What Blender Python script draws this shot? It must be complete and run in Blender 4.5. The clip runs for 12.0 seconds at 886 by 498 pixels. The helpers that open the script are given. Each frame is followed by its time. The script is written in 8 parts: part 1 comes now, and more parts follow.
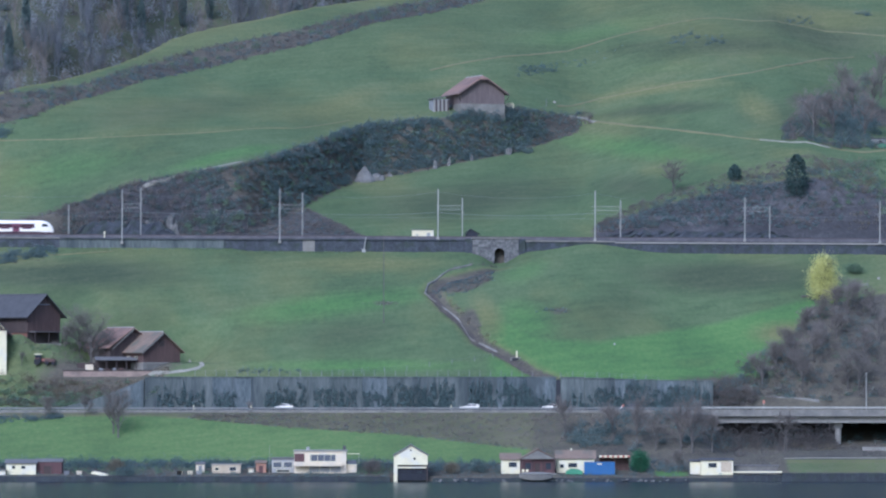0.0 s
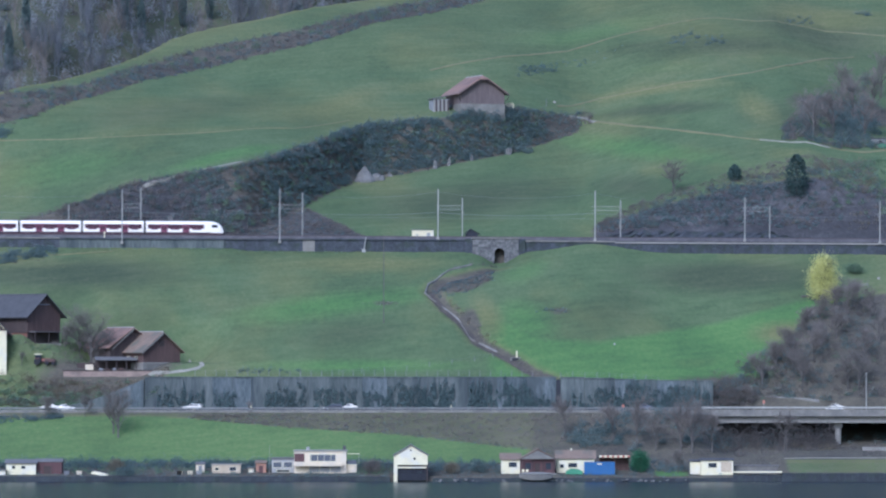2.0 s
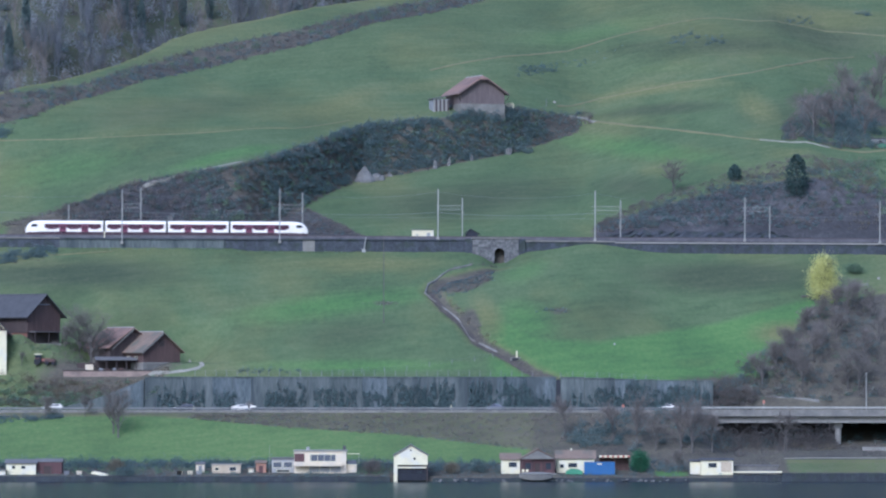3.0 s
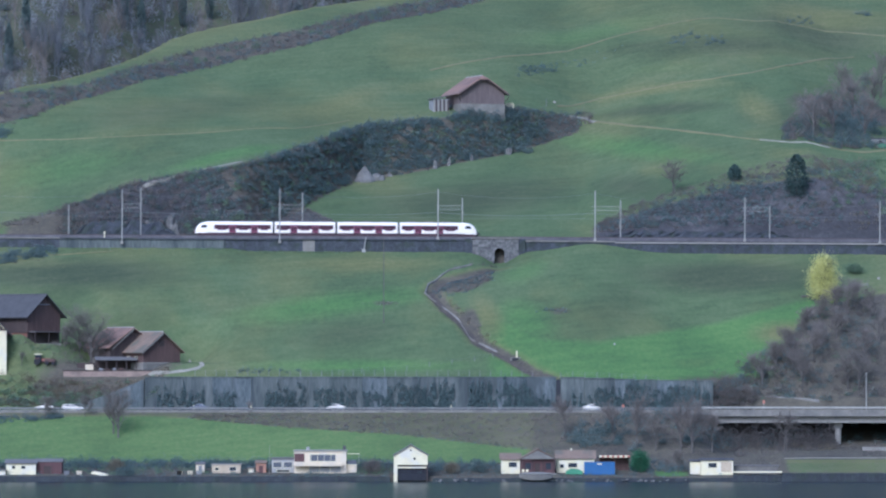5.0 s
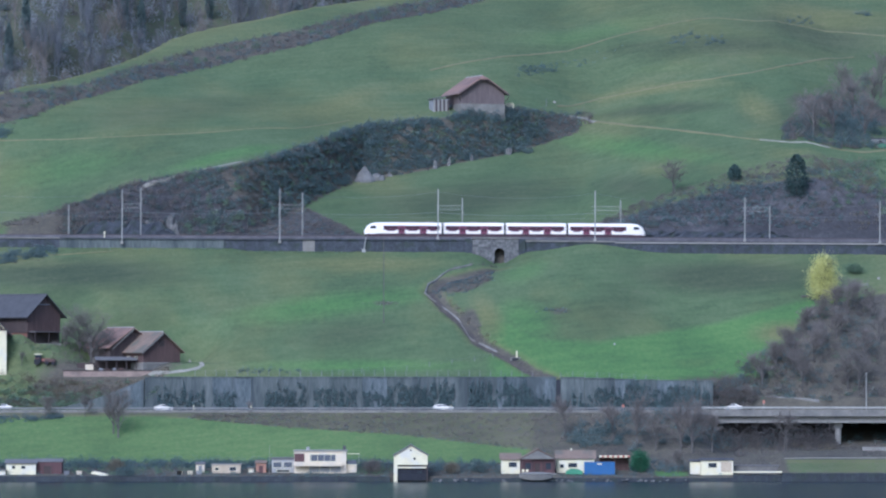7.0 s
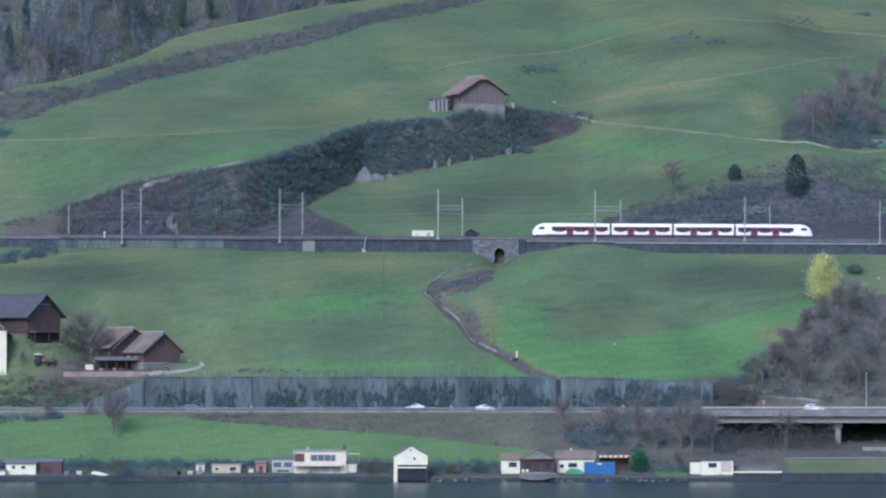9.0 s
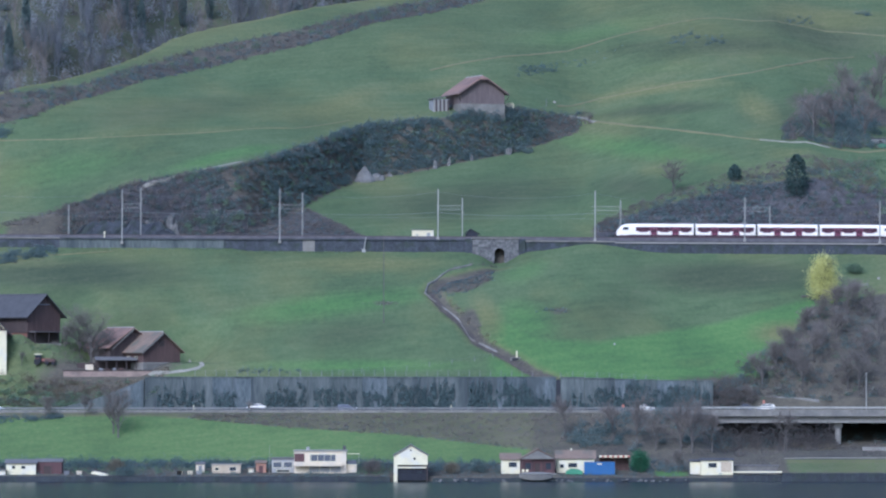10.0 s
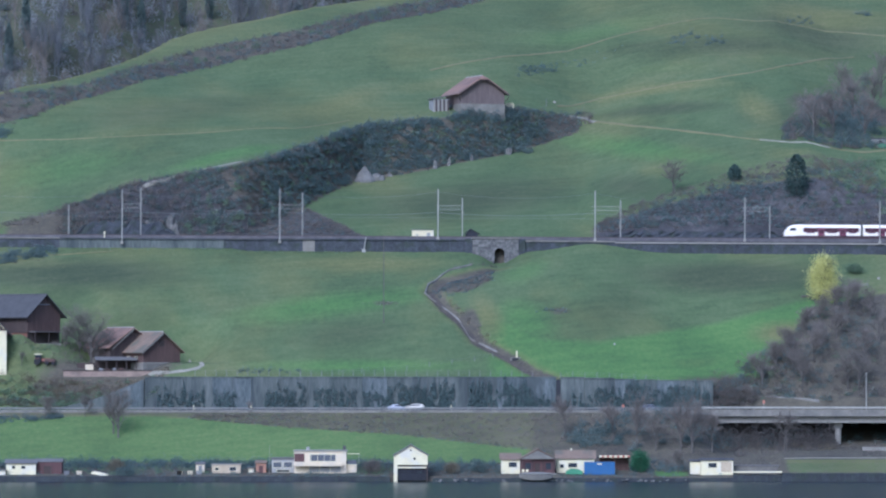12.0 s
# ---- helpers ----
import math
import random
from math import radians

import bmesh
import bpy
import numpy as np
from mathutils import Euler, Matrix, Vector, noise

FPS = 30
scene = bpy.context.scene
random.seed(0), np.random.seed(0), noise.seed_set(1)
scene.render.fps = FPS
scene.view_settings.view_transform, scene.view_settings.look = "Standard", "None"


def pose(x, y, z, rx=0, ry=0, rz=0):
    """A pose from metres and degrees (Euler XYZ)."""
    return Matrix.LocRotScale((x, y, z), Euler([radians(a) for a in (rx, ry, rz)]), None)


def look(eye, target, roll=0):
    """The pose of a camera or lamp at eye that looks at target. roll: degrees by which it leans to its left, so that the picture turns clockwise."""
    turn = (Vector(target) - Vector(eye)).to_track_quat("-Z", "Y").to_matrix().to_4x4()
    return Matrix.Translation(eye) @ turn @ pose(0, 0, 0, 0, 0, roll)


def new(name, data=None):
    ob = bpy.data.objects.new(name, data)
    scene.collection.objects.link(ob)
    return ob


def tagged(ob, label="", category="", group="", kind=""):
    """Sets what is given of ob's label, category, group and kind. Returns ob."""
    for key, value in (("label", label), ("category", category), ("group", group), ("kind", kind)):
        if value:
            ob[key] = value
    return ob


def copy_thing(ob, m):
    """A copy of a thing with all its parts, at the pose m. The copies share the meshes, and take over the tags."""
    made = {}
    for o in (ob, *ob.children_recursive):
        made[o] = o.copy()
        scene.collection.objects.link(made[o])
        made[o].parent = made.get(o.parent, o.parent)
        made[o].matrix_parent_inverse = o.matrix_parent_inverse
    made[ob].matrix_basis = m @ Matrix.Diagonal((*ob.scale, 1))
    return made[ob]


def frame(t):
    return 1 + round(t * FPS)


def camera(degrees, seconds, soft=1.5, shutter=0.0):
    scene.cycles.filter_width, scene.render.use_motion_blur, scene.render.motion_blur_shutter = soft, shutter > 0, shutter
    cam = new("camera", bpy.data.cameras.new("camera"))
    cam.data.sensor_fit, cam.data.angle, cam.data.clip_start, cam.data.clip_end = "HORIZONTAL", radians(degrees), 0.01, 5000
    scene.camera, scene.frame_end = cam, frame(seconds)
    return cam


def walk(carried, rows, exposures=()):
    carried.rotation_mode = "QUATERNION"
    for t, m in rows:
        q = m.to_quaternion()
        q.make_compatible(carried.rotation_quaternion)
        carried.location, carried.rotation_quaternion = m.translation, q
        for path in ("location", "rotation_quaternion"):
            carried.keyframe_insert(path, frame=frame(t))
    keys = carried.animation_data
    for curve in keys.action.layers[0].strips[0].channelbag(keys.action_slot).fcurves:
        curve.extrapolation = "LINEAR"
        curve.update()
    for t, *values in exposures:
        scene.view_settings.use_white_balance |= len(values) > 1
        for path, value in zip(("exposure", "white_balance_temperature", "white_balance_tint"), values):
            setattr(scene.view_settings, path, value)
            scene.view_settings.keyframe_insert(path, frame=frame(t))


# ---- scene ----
# Camera: a fixed tripod on the far shore of the lake, looking across the water with a long lens.
cam = camera(8.856, 12.0, soft=2.2, shutter=0.5)
AIM = pose(0.0, 0.0, 30.0, 91.0355, 0, 0)
walk(cam, [(0.0, AIM), (12.0, AIM)], exposures=[(0.0, 0.67, 4610, 15), (12.0, 0.67, 4610, 15)])

# Light: an overcast sky with a very soft sun high behind the camera.
sky_world = bpy.data.worlds.new("sky")
scene.world = sky_world
sky_world.use_nodes = True
wn = sky_world.node_tree
sky = wn.nodes.new("ShaderNodeTexSky")
sky.sky_type, sky.sun_disc = "NISHITA", False
sky.sun_elevation, sky.sun_rotation = radians(38), radians(205)
sky.air_density, sky.dust_density, sky.ozone_density = 1.0, 2.5, 1.0
wn.links.new(sky.outputs[0], wn.nodes["Background"].inputs[0])
wn.nodes["Background"].inputs[1].default_value = 0.13
sun_data = bpy.data.lights.new("sun", "SUN")
sun_data.energy, sun_data.angle, sun_data.color = 1.42, radians(25), (1.0, 0.89, 0.89)
sun = new("sun", sun_data)
sun.matrix_basis = look((0, 0, 0), (0.33, 0.71, -0.62))

# ---- the lie of the land (metres; x along the shore, y away from the camera, z above the lake) ----
def ramp(v, a, b):
    t = np.clip((v - a) / (b - a), 0, 1)
    return t * t * (3 - 2 * t)


def lerp_line(v, xs, ys):
    return np.interp(v, xs, ys)


def rail_face(x):
    """The front of the railway's retaining wall."""
    return 1489 + 0.06 * x


def rail_z(x):
    return 59.4 - 0.004 * x


# scarp: foot, width and height of the steep scrubby bank above the line, by x
SX = (-125.02, -104.28, -79.63, -53.14, -37.11, -22.40, -3.76, 18.33, 34.45, 44.29)
S_FOOT = (12, 14, 15, 18, 46, 80, 90, 106, 120, 128)
S_WIDE = (8, 8, 11, 13, 11, 11, 11, 9, 8, 8)
S_HIGH = (0, 4.5, 12, 15.3, 13.4, 12.6, 11.2, 10.3, 3.8, 0)
# cutting: the rocky bank behind the line on the other side
C_X = (36.68, 54.58, 77.20, 99.64, 116.10, 137.04)
C_HIGH = (0, 5, 10, 12, 9, 8)


def undulate(x, y):
    return (1.1 * np.sin(x / 31 + 0.7 + y / 90) + 0.8 * np.sin(x / 17 - y / 23) * 0.6 + 0.5 * np.sin(x / 9.3 + y / 14 + 1.3) * 0.5
            + 0.9 * np.sin(y / 27 + x / 60 + 2.0))


def hill(x, y):
    """The hillside without crest and gully."""
    x, y = np.asarray(x, float), np.asarray(y, float)
    r = rail_face(x)
    rz = rail_z(x)
    bridge = ramp(x, 60.75, 67.64)
    east = ramp(x, 48.01, 71.59)
    # the camera's own shore, the lake bed, the far shore and the bank up to the motorway
    z = np.interp(y, (-400, -60, 3, 130, 160, 1300, 1328.5, 1329.5, 1346, 1354, 1381.5, 1383.5, 1409.2),
                  (120, 32, 28.3, -1, -8, -8, -2.5, 1.1, 2.6, 4.5, 14.9, 15.65, 15.65))
    low = np.interp(y, (1329.5, 1346, 1360, 1372, 1384, 1398, 1412), (1.1, 3.0, 5.2, 6.5, 7.6, 9.5, 15.0))
    lawn = ramp(x, 78.57, 79.63)
    low = low + lawn * (np.interp(y, (1329.5, 1330, 1345, 1350, 1372), (1.1, 2.0, 5.0, 5.3, 6.5)) - low) * (y < 1372)
    z = np.where((y > 1329.5) & (y <= 1412), z + (low - z) * np.maximum(bridge, lawn), z)
    # the meadow between the motorway wall and the railway wall
    foot_z = rz - 3.1 + 0.7 * ramp(x, -49.08, -56.43) + 2.3 * np.exp(-((x - 39.01) / 11) ** 2)
    u = np.clip((y - 1410.2) / (r - 1410.2), 0, 1)
    top = 23.6 - 0.9 * ramp(x, 23.11, 57.92) - 6.5 * east * (1 - ramp(u, 0, 0.25)) * 0.75
    mead = top + (foot_z - top) * (u + 0.10 * np.sin(math.pi * u) * (1 - 1.4 * ramp(x, 16.61, 73.89)))
    mead = mead + undulate(x, y) * np.sin(math.pi * u) * 0.8
    start = 1409.4
    z = np.where(y > start, mead, z)
    z = np.where((y > start) & (y < 1412), z + (low - z) * bridge * (1 - ramp(y, 1409.4, 1412)), z)
    # the brushy slope below the farm, with a small terrace at its head
    west = 1 - ramp(x, -75.86, -66.79)
    head = np.interp(y, (1408.9, 1416.2, 1416.7, 1420.5), (15.65, 23.8, 25.2, 27.0))
    z = np.where((y > 1408.9) & (y < 1420.5), z + (head + (z - head) * ramp(y, 1416.7, 1420.5) - z) * west, z)
    yard = ramp(x, -98.5, -85.0) * (1 - ramp(x, -63.14, -51.19))
    flat = np.interp(y, (1416.7, 1428, 1438), (25.3, 26.4, 30.0))
    z = np.where((y > 1416.7) & (y < 1438), z + (np.minimum(flat, z) - z) * yard * (1 - ramp(y, 1428, 1438)), z)
    # the level yard cut into the slope for the big barn
    pad = 1 - ramp(x, -96.0, -84.0)
    z = np.where((y > 1416) & (y < 1454), z + (np.minimum(z, 32.1) - z) * pad * (1 - ramp(y, 1440, 1454)), z)
    # the raised lawn before the farmhouse
    z = np.where((y > 1411) & (y < 1440), z + 2.4 * (1 - ramp(x, -105, -101)) * ramp(y, 1411, 1415.5) * (1 - ramp(y, 1424, 1440)), z)
    # railway bench
    z = np.where(y > r + 0.6, rz - 0.5 * ramp(x, 20.01, 49.44), z)
    # the slope above
    d = np.maximum(y - (r + 15), 0)
    up = rz + 0.31 * d - 0.00016 * d * d * (d < 600) + undulate(x, y) * ramp(d, 5, 60)
    up = up + 0.02 * d * ramp(x, -76.47, -127.04)
    f, w, h = lerp_line(x, SX, S_FOOT), lerp_line(x, SX, S_WIDE), lerp_line(x, SX, S_HIGH)
    e = y - r
    # above the scarp its height spreads out evenly along the slope
    even = 11.0 * (1 - ramp(x, -50, 150))
    up = up + h * ramp(e, f, f + w) + (even - h) * ramp(e, f + w + 2, f + w + 95)
    up = up + lerp_line(x, C_X, C_HIGH) * ramp(e, 15, 33)
    return np.where(y > r + 15, up, z)

# crest of the upper field, behind which the far wood begins
CREST = ((-132.4, 1587.5), (-123.4, 1593.0), (-109.3, 1617.0), (-95.0, 1646.2), (-80.7, 1686.8), (-61.6, 1712.2), (-45.2, 1731.2), (-25.0, 1758.0))
# stream gully from the culvert down to the motorway wall
STREAM = ((14.6, 1477.8), (8.9, 1472.5), (-0.3, 1466.8), (-2.9, 1459.8), (0.9, 1449.0), (5.4, 1440.2), (9.0, 1429.5), (17.0, 1421.0), (21.8, 1414.8), (28.1, 1409.5))

# the long hedgerow across the upper field
HEDGE = ((-125.4, 1578.2), (-113.3, 1583.8), (-99.2, 1608.5), (-85.1, 1642.8), (-72.9, 1660.8), (-60.2, 1673.2), (-44.1, 1688.8), (-31.0, 1705.2), (-14.4, 1735.5), (2.8, 1762.0), (13.4, 1788.5))


def near_line(x, y, pts):
    """Distance in plan from a polyline."""
    best = np.full(np.shape(x), 1e9)
    for (ax, ay), (bx, by) in zip(pts[:-1], pts[1:]):
        dx, dy = bx - ax, by - ay
        t = np.clip(((x - ax) * dx + (y - ay) * dy) / (dx * dx + dy * dy), 0, 1)
        best = np.minimum(best, np.hypot(x - ax - t * dx, y - ay - t * dy))
    return best


def crest_y(x):
    cx, cy = [p[0] for p in CREST], [p[1] for p in CREST]
    last = (cy[-1] - cy[-4]) / (cx[-1] - cx[-4])
    return np.where(x > cx[-1], cy[-1] + np.minimum((x - cx[-1]) * last, 140), np.interp(x, cx, cy))


def ground(x, y):
    x, y = np.asarray(x, float), np.asarray(y, float)
    z = hill(x, y)
    c = crest_y(x)
    zc = hill(x, c)
    d = np.maximum(y - c, 0)
    behind = zc - 3.0 * ramp(d, 0, 12) - 0.30 * np.minimum(d, 50) + 0.62 * np.maximum(d - 60, 0)
    z = np.where(d > 0, behind, z)
    z = z - 1.6 * np.exp(-(near_line(x, y, STREAM) / 1.6) ** 2) * (y > 1411)
    r = rail_face(x)
    z = z - 3.0 * np.exp(-((x - 14.68) / 4.2) ** 2) * ramp(y, r - 18, r - 2) * (y < r + 0.6)
    return z

# ---- materials ----
def material(name, low, high, rough=0.85, scale=1.0, fine=8.0, bump=0.15, metal=0.0, stain=None, stain_amount=0.4, vary=0.0, stretch=(1, 1, 1), thin=0.0):
    """A surface with two scales of colour variation, optional stains and fine relief, in object metres."""
    mat = bpy.data.materials.new(name)
    mat.use_nodes = True
    nt = mat.node_tree
    n, l = nt.nodes, nt.links
    bsdf = n["Principled BSDF"]
    co = n.new("ShaderNodeTexCoord")
    mp = n.new("ShaderNodeMapping")
    mp.inputs["Scale"].default_value = stretch
    l.new(co.outputs["Object"], mp.inputs[0])
    big, small = n.new("ShaderNodeTexNoise"), n.new("ShaderNodeTexNoise")
    big.inputs["Scale"].default_value, big.inputs["Detail"].default_value = scale, 4
    small.inputs["Scale"].default_value, small.inputs["Detail"].default_value = fine, 3
    l.new(mp.outputs[0], big.inputs["Vector"])
    l.new(mp.outputs[0], small.inputs["Vector"])
    mix = n.new("ShaderNodeMath")
    mix.operation = "MULTIPLY_ADD"
    mix.inputs[1].default_value = 0.5
    l.new(small.outputs["Fac"], mix.inputs[0])
    half = n.new("ShaderNodeMath")
    half.operation = "MULTIPLY"
    half.inputs[1].default_value = 0.5
    l.new(big.outputs["Fac"], half.inputs[0])
    l.new(half.outputs[0], mix.inputs[2])
    cr = n.new("ShaderNodeValToRGB")
    cr.color_ramp.elements[0].position, cr.color_ramp.elements[1].position = 0.33, 0.67
    cr.color_ramp.elements[0].color, cr.color_ramp.elements[1].color = (*low, 1), (*high, 1)
    l.new(mix.outputs[0], cr.inputs[0])
    out = cr.outputs[0]
    if stain:
        sn = n.new("ShaderNodeTexNoise")
        sn.inputs["Scale"].default_value, sn.inputs["Detail"].default_value = scale * 0.6, 5
        l.new(mp.outputs[0], sn.inputs["Vector"])
        sr = n.new("ShaderNodeValToRGB")
        sr.color_ramp.elements[0].position, sr.color_ramp.elements[1].position = 0.5, 0.62
        sr.color_ramp.elements[0].color, sr.color_ramp.elements[1].color = (0, 0, 0, 1), (stain_amount,) * 3 + (1,)
        l.new(sn.outputs["Fac"], sr.inputs[0])
        sm = n.new("ShaderNodeMix")
        sm.data_type = "RGBA"
        l.new(sr.outputs[0], sm.inputs[0])
        l.new(out, sm.inputs[6])
        sm.inputs[7].default_value = (*stain, 1)
        out = sm.outputs[2]
    if vary:
        geo, info, both = n.new("ShaderNodeNewGeometry"), n.new("ShaderNodeObjectInfo"), n.new("ShaderNodeMath")
        both.operation = "ADD"
        l.new(geo.outputs["Random Per Island"], both.inputs[0])
        l.new(info.outputs["Random"], both.inputs[1])
        vm = n.new("ShaderNodeMapRange")
        vm.inputs[3].default_value, vm.inputs[4].default_value = 1 - vary, 1 + vary
        vm.inputs[2].default_value = 2.0
        l.new(both.outputs[0], vm.inputs[0])
        hs = n.new("ShaderNodeHueSaturation")
        l.new(vm.outputs[0], hs.inputs["Value"])
        l.new(out, hs.inputs["Color"])
        out = hs.outputs[0]
    l.new(out, bsdf.inputs["Base Color"])
    bsdf.inputs["Roughness"].default_value, bsdf.inputs["Metallic"].default_value = rough, metal
    if bump:
        bp = n.new("ShaderNodeBump")
        bp.inputs["Strength"].default_value, bp.inputs["Distance"].default_value = bump, 0.05
        l.new(small.outputs["Fac"], bp.inputs["Height"])
        l.new(bp.outputs[0], bsdf.inputs["Normal"])
    if thin:
        back, both_sides = n.new("ShaderNodeBsdfTranslucent"), n.new("ShaderNodeMixShader")
        l.new(out, back.inputs["Color"])
        both_sides.inputs[0].default_value = thin
        l.new(bsdf.outputs[0], both_sides.inputs[1])
        l.new(back.outputs[0], both_sides.inputs[2])
        l.new(both_sides.outputs[0], n["Material Output"].inputs["Surface"])
    return mat


def glass_material(name, tint):
    mat = bpy.data.materials.new(name)
    mat.use_nodes = True
    b = mat.node_tree.nodes["Principled BSDF"]
    b.inputs["Base Color"].default_value = (*tint, 1)
    b.inputs["Roughness"].default_value, b.inputs["Specular IOR Level"].default_value = 0.08, 0.6
    return mat


def glow_material(name, colour, strength):
    mat = bpy.data.materials.new(name)
    mat.use_nodes = True
    b = mat.node_tree.nodes["Principled BSDF"]
    b.inputs["Base Color"].default_value = (*colour, 1)
    b.inputs["Emission Color"].default_value, b.inputs["Emission Strength"].default_value = (*colour, 1), strength
    return mat


def ground_material():
    """Grass of three kinds, scrub soil and rock, mixed by the land's own attributes with a ragged edge."""
    mat = bpy.data.materials.new("hillside_grass")
    mat.use_nodes = True
    nt = mat.node_tree
    n, l = nt.nodes, nt.links
    bsdf = n["Principled BSDF"]
    co = n.new("ShaderNodeTexCoord")

    def noise_tex(scale, detail, stretch=None, rough=0.55):
        t = n.new("ShaderNodeTexNoise")
        t.inputs["Scale"].default_value, t.inputs["Detail"].default_value, t.inputs["Roughness"].default_value = scale, detail, rough
        if stretch:
            m = n.new("ShaderNodeMapping")
            m.inputs["Scale"].default_value = stretch
            l.new(co.outputs["Object"], m.inputs[0])
            l.new(m.outputs[0], t.inputs["Vector"])
        else:
            l.new(co.outputs["Object"], t.inputs["Vector"])
        return t

    def ramp_of(src, stops):
        r = n.new("ShaderNodeValToRGB")
        while len(r.color_ramp.elements) < len(stops):
            r.color_ramp.elements.new(0.5)
        for e, (p, c) in zip(r.color_ramp.elements, stops):
            e.position, e.color = p, (*c, 1)
        l.new(src, r.inputs[0])
        return r.outputs[0]

    def blend(fac, a, b):
        m = n.new("ShaderNodeMix")
        m.data_type = "RGBA"
        l.new(fac, m.inputs[0])
        l.new(a, m.inputs[6])
        l.new(b, m.inputs[7])
        return m.outputs[2]

    patches = noise_tex(0.045, 6, (1, 0.6, 1))
    tufts = noise_tex(1.1, 7, (0.8, 0.4, 1), 0.75)
    fine = noise_tex(3.2, 4, (0.9, 0.35, 1), 0.7)
    tracks = noise_tex(0.5, 4, (0.13, 0.75, 1), 0.6)
    turn = n.new("ShaderNodeMapping")
    turn.inputs["Rotation"].default_value = (0, 0, radians(-22))
    l.new(co.outputs["Object"], turn.inputs[0])
    l.new(turn.outputs[0], tracks.inputs["Vector"].links[0].from_node.inputs[0])
    add = n.new("ShaderNodeMath")
    add.operation = "MULTIPLY_ADD"
    add.inputs[1].default_value = 0.40
    l.new(tufts.outputs["Fac"], add.inputs[0])
    pm = n.new("ShaderNodeMath")
    pm.operation = "MULTIPLY_ADD"
    pm.inputs[1].default_value = 0.36
    l.new(patches.outputs["Fac"], pm.inputs[0])
    fm = n.new("ShaderNodeMath")
    fm.operation = "MULTIPLY"
    fm.inputs[1].default_value = 0.18
    l.new(fine.outputs["Fac"], fm.inputs[0])
    tm = n.new("ShaderNodeMath")
    tm.operation = "MULTIPLY_ADD"
    tm.inputs[1].default_value = 0.26
    l.new(tracks.outputs["Fac"], tm.inputs[0])
    l.new(fm.outputs[0], tm.inputs[2])
    l.new(tm.outputs[0], pm.inputs[2])
    l.new(pm.outputs[0], add.inputs[2])
    level = n.new("ShaderNodeMath")
    level.operation = "SUBTRACT"
    level.inputs[1].default_value = 0.10
    l.new(add.outputs[0], level.inputs[0])
    v = level.outputs[0]
    grass = ramp_of(v, [(0.36, (0.064, 0.090, 0.040)), (0.5, (0.092, 0.128, 0.053)), (0.64, (0.130, 0.160, 0.072))])
    lush = ramp_of(v, [(0.36, (0.066, 0.118, 0.042)), (0.5, (0.096, 0.172, 0.050)), (0.64, (0.140, 0.220, 0.064))])
    dry = ramp_of(v, [(0.36, (0.108, 0.120, 0.046)), (0.5, (0.146, 0.152, 0.058)), (0.64, (0.196, 0.186, 0.082))])
    scrub = ramp_of(v, [(0.36, (0.054, 0.050, 0.042)), (0.5, (0.096, 0.086, 0.060)), (0.64, (0.150, 0.132, 0.086))])
    rock = ramp_of(v, [(0.38, (0.034, 0.034, 0.033)), (0.5, (0.058, 0.056, 0.053)), (0.62, (0.120, 0.115, 0.105))])
    dull = ramp_of(v, [(0.36, (0.048, 0.064, 0.033)), (0.5, (0.070, 0.086, 0.042)), (0.64, (0.100, 0.112, 0.056))])
    # older, yellower grass in broad uneven patches
    worn = noise_tex(0.028, 6, (1, 0.55, 1), 0.62)
    wr = n.new("ShaderNodeMapRange")
    wr.inputs[1].default_value, wr.inputs[2].default_value, wr.inputs[4].default_value = 0.46, 0.66, 0.7
    l.new(worn.outputs["Fac"], wr.inputs[0])
    out = blend(wr.outputs[0], grass, dry)
    for key, colour, rag in (("dull", dull, 0.4), ("lush", lush, 0.5), ("dry", dry, 0.55), ("scrub", scrub, 0.7), ("rock", rock, 1.2)):
        at = n.new("ShaderNodeAttribute")
        at.attribute_name = key
        m = n.new("ShaderNodeMath")
        m.operation = "MULTIPLY_ADD"
        sub = n.new("ShaderNodeMath")
        sub.operation = "SUBTRACT"
        sub.inputs[1].default_value = 0.5
        l.new(tufts.outputs["Fac"], sub.inputs[0])
        l.new(sub.outputs[0], m.inputs[0])
        m.inputs[1].default_value = rag
        l.new(at.outputs["Fac"], m.inputs[2])
        r = n.new("ShaderNodeMapRange")
        r.inputs[1].default_value, r.inputs[2].default_value = (0.25, 0.8) if key in ("lush", "dry", "dull") else (0.38, 0.62)
        l.new(m.outputs[0], r.inputs[0])
        out = blend(r.outputs[0], out, colour)
    l.new(out, bsdf.inputs["Base Color"])
    bsdf.inputs["Roughness"].default_value = 0.95
    bsdf.inputs["Specular IOR Level"].default_value = 0.15
    bp = n.new("ShaderNodeBump")
    bp.inputs["Strength"].default_value, bp.inputs["Distance"].default_value = 0.45, 0.4
    l.new(tufts.outputs["Fac"], bp.inputs["Height"])
    l.new(bp.outputs[0], bsdf.inputs["Normal"])
    return mat


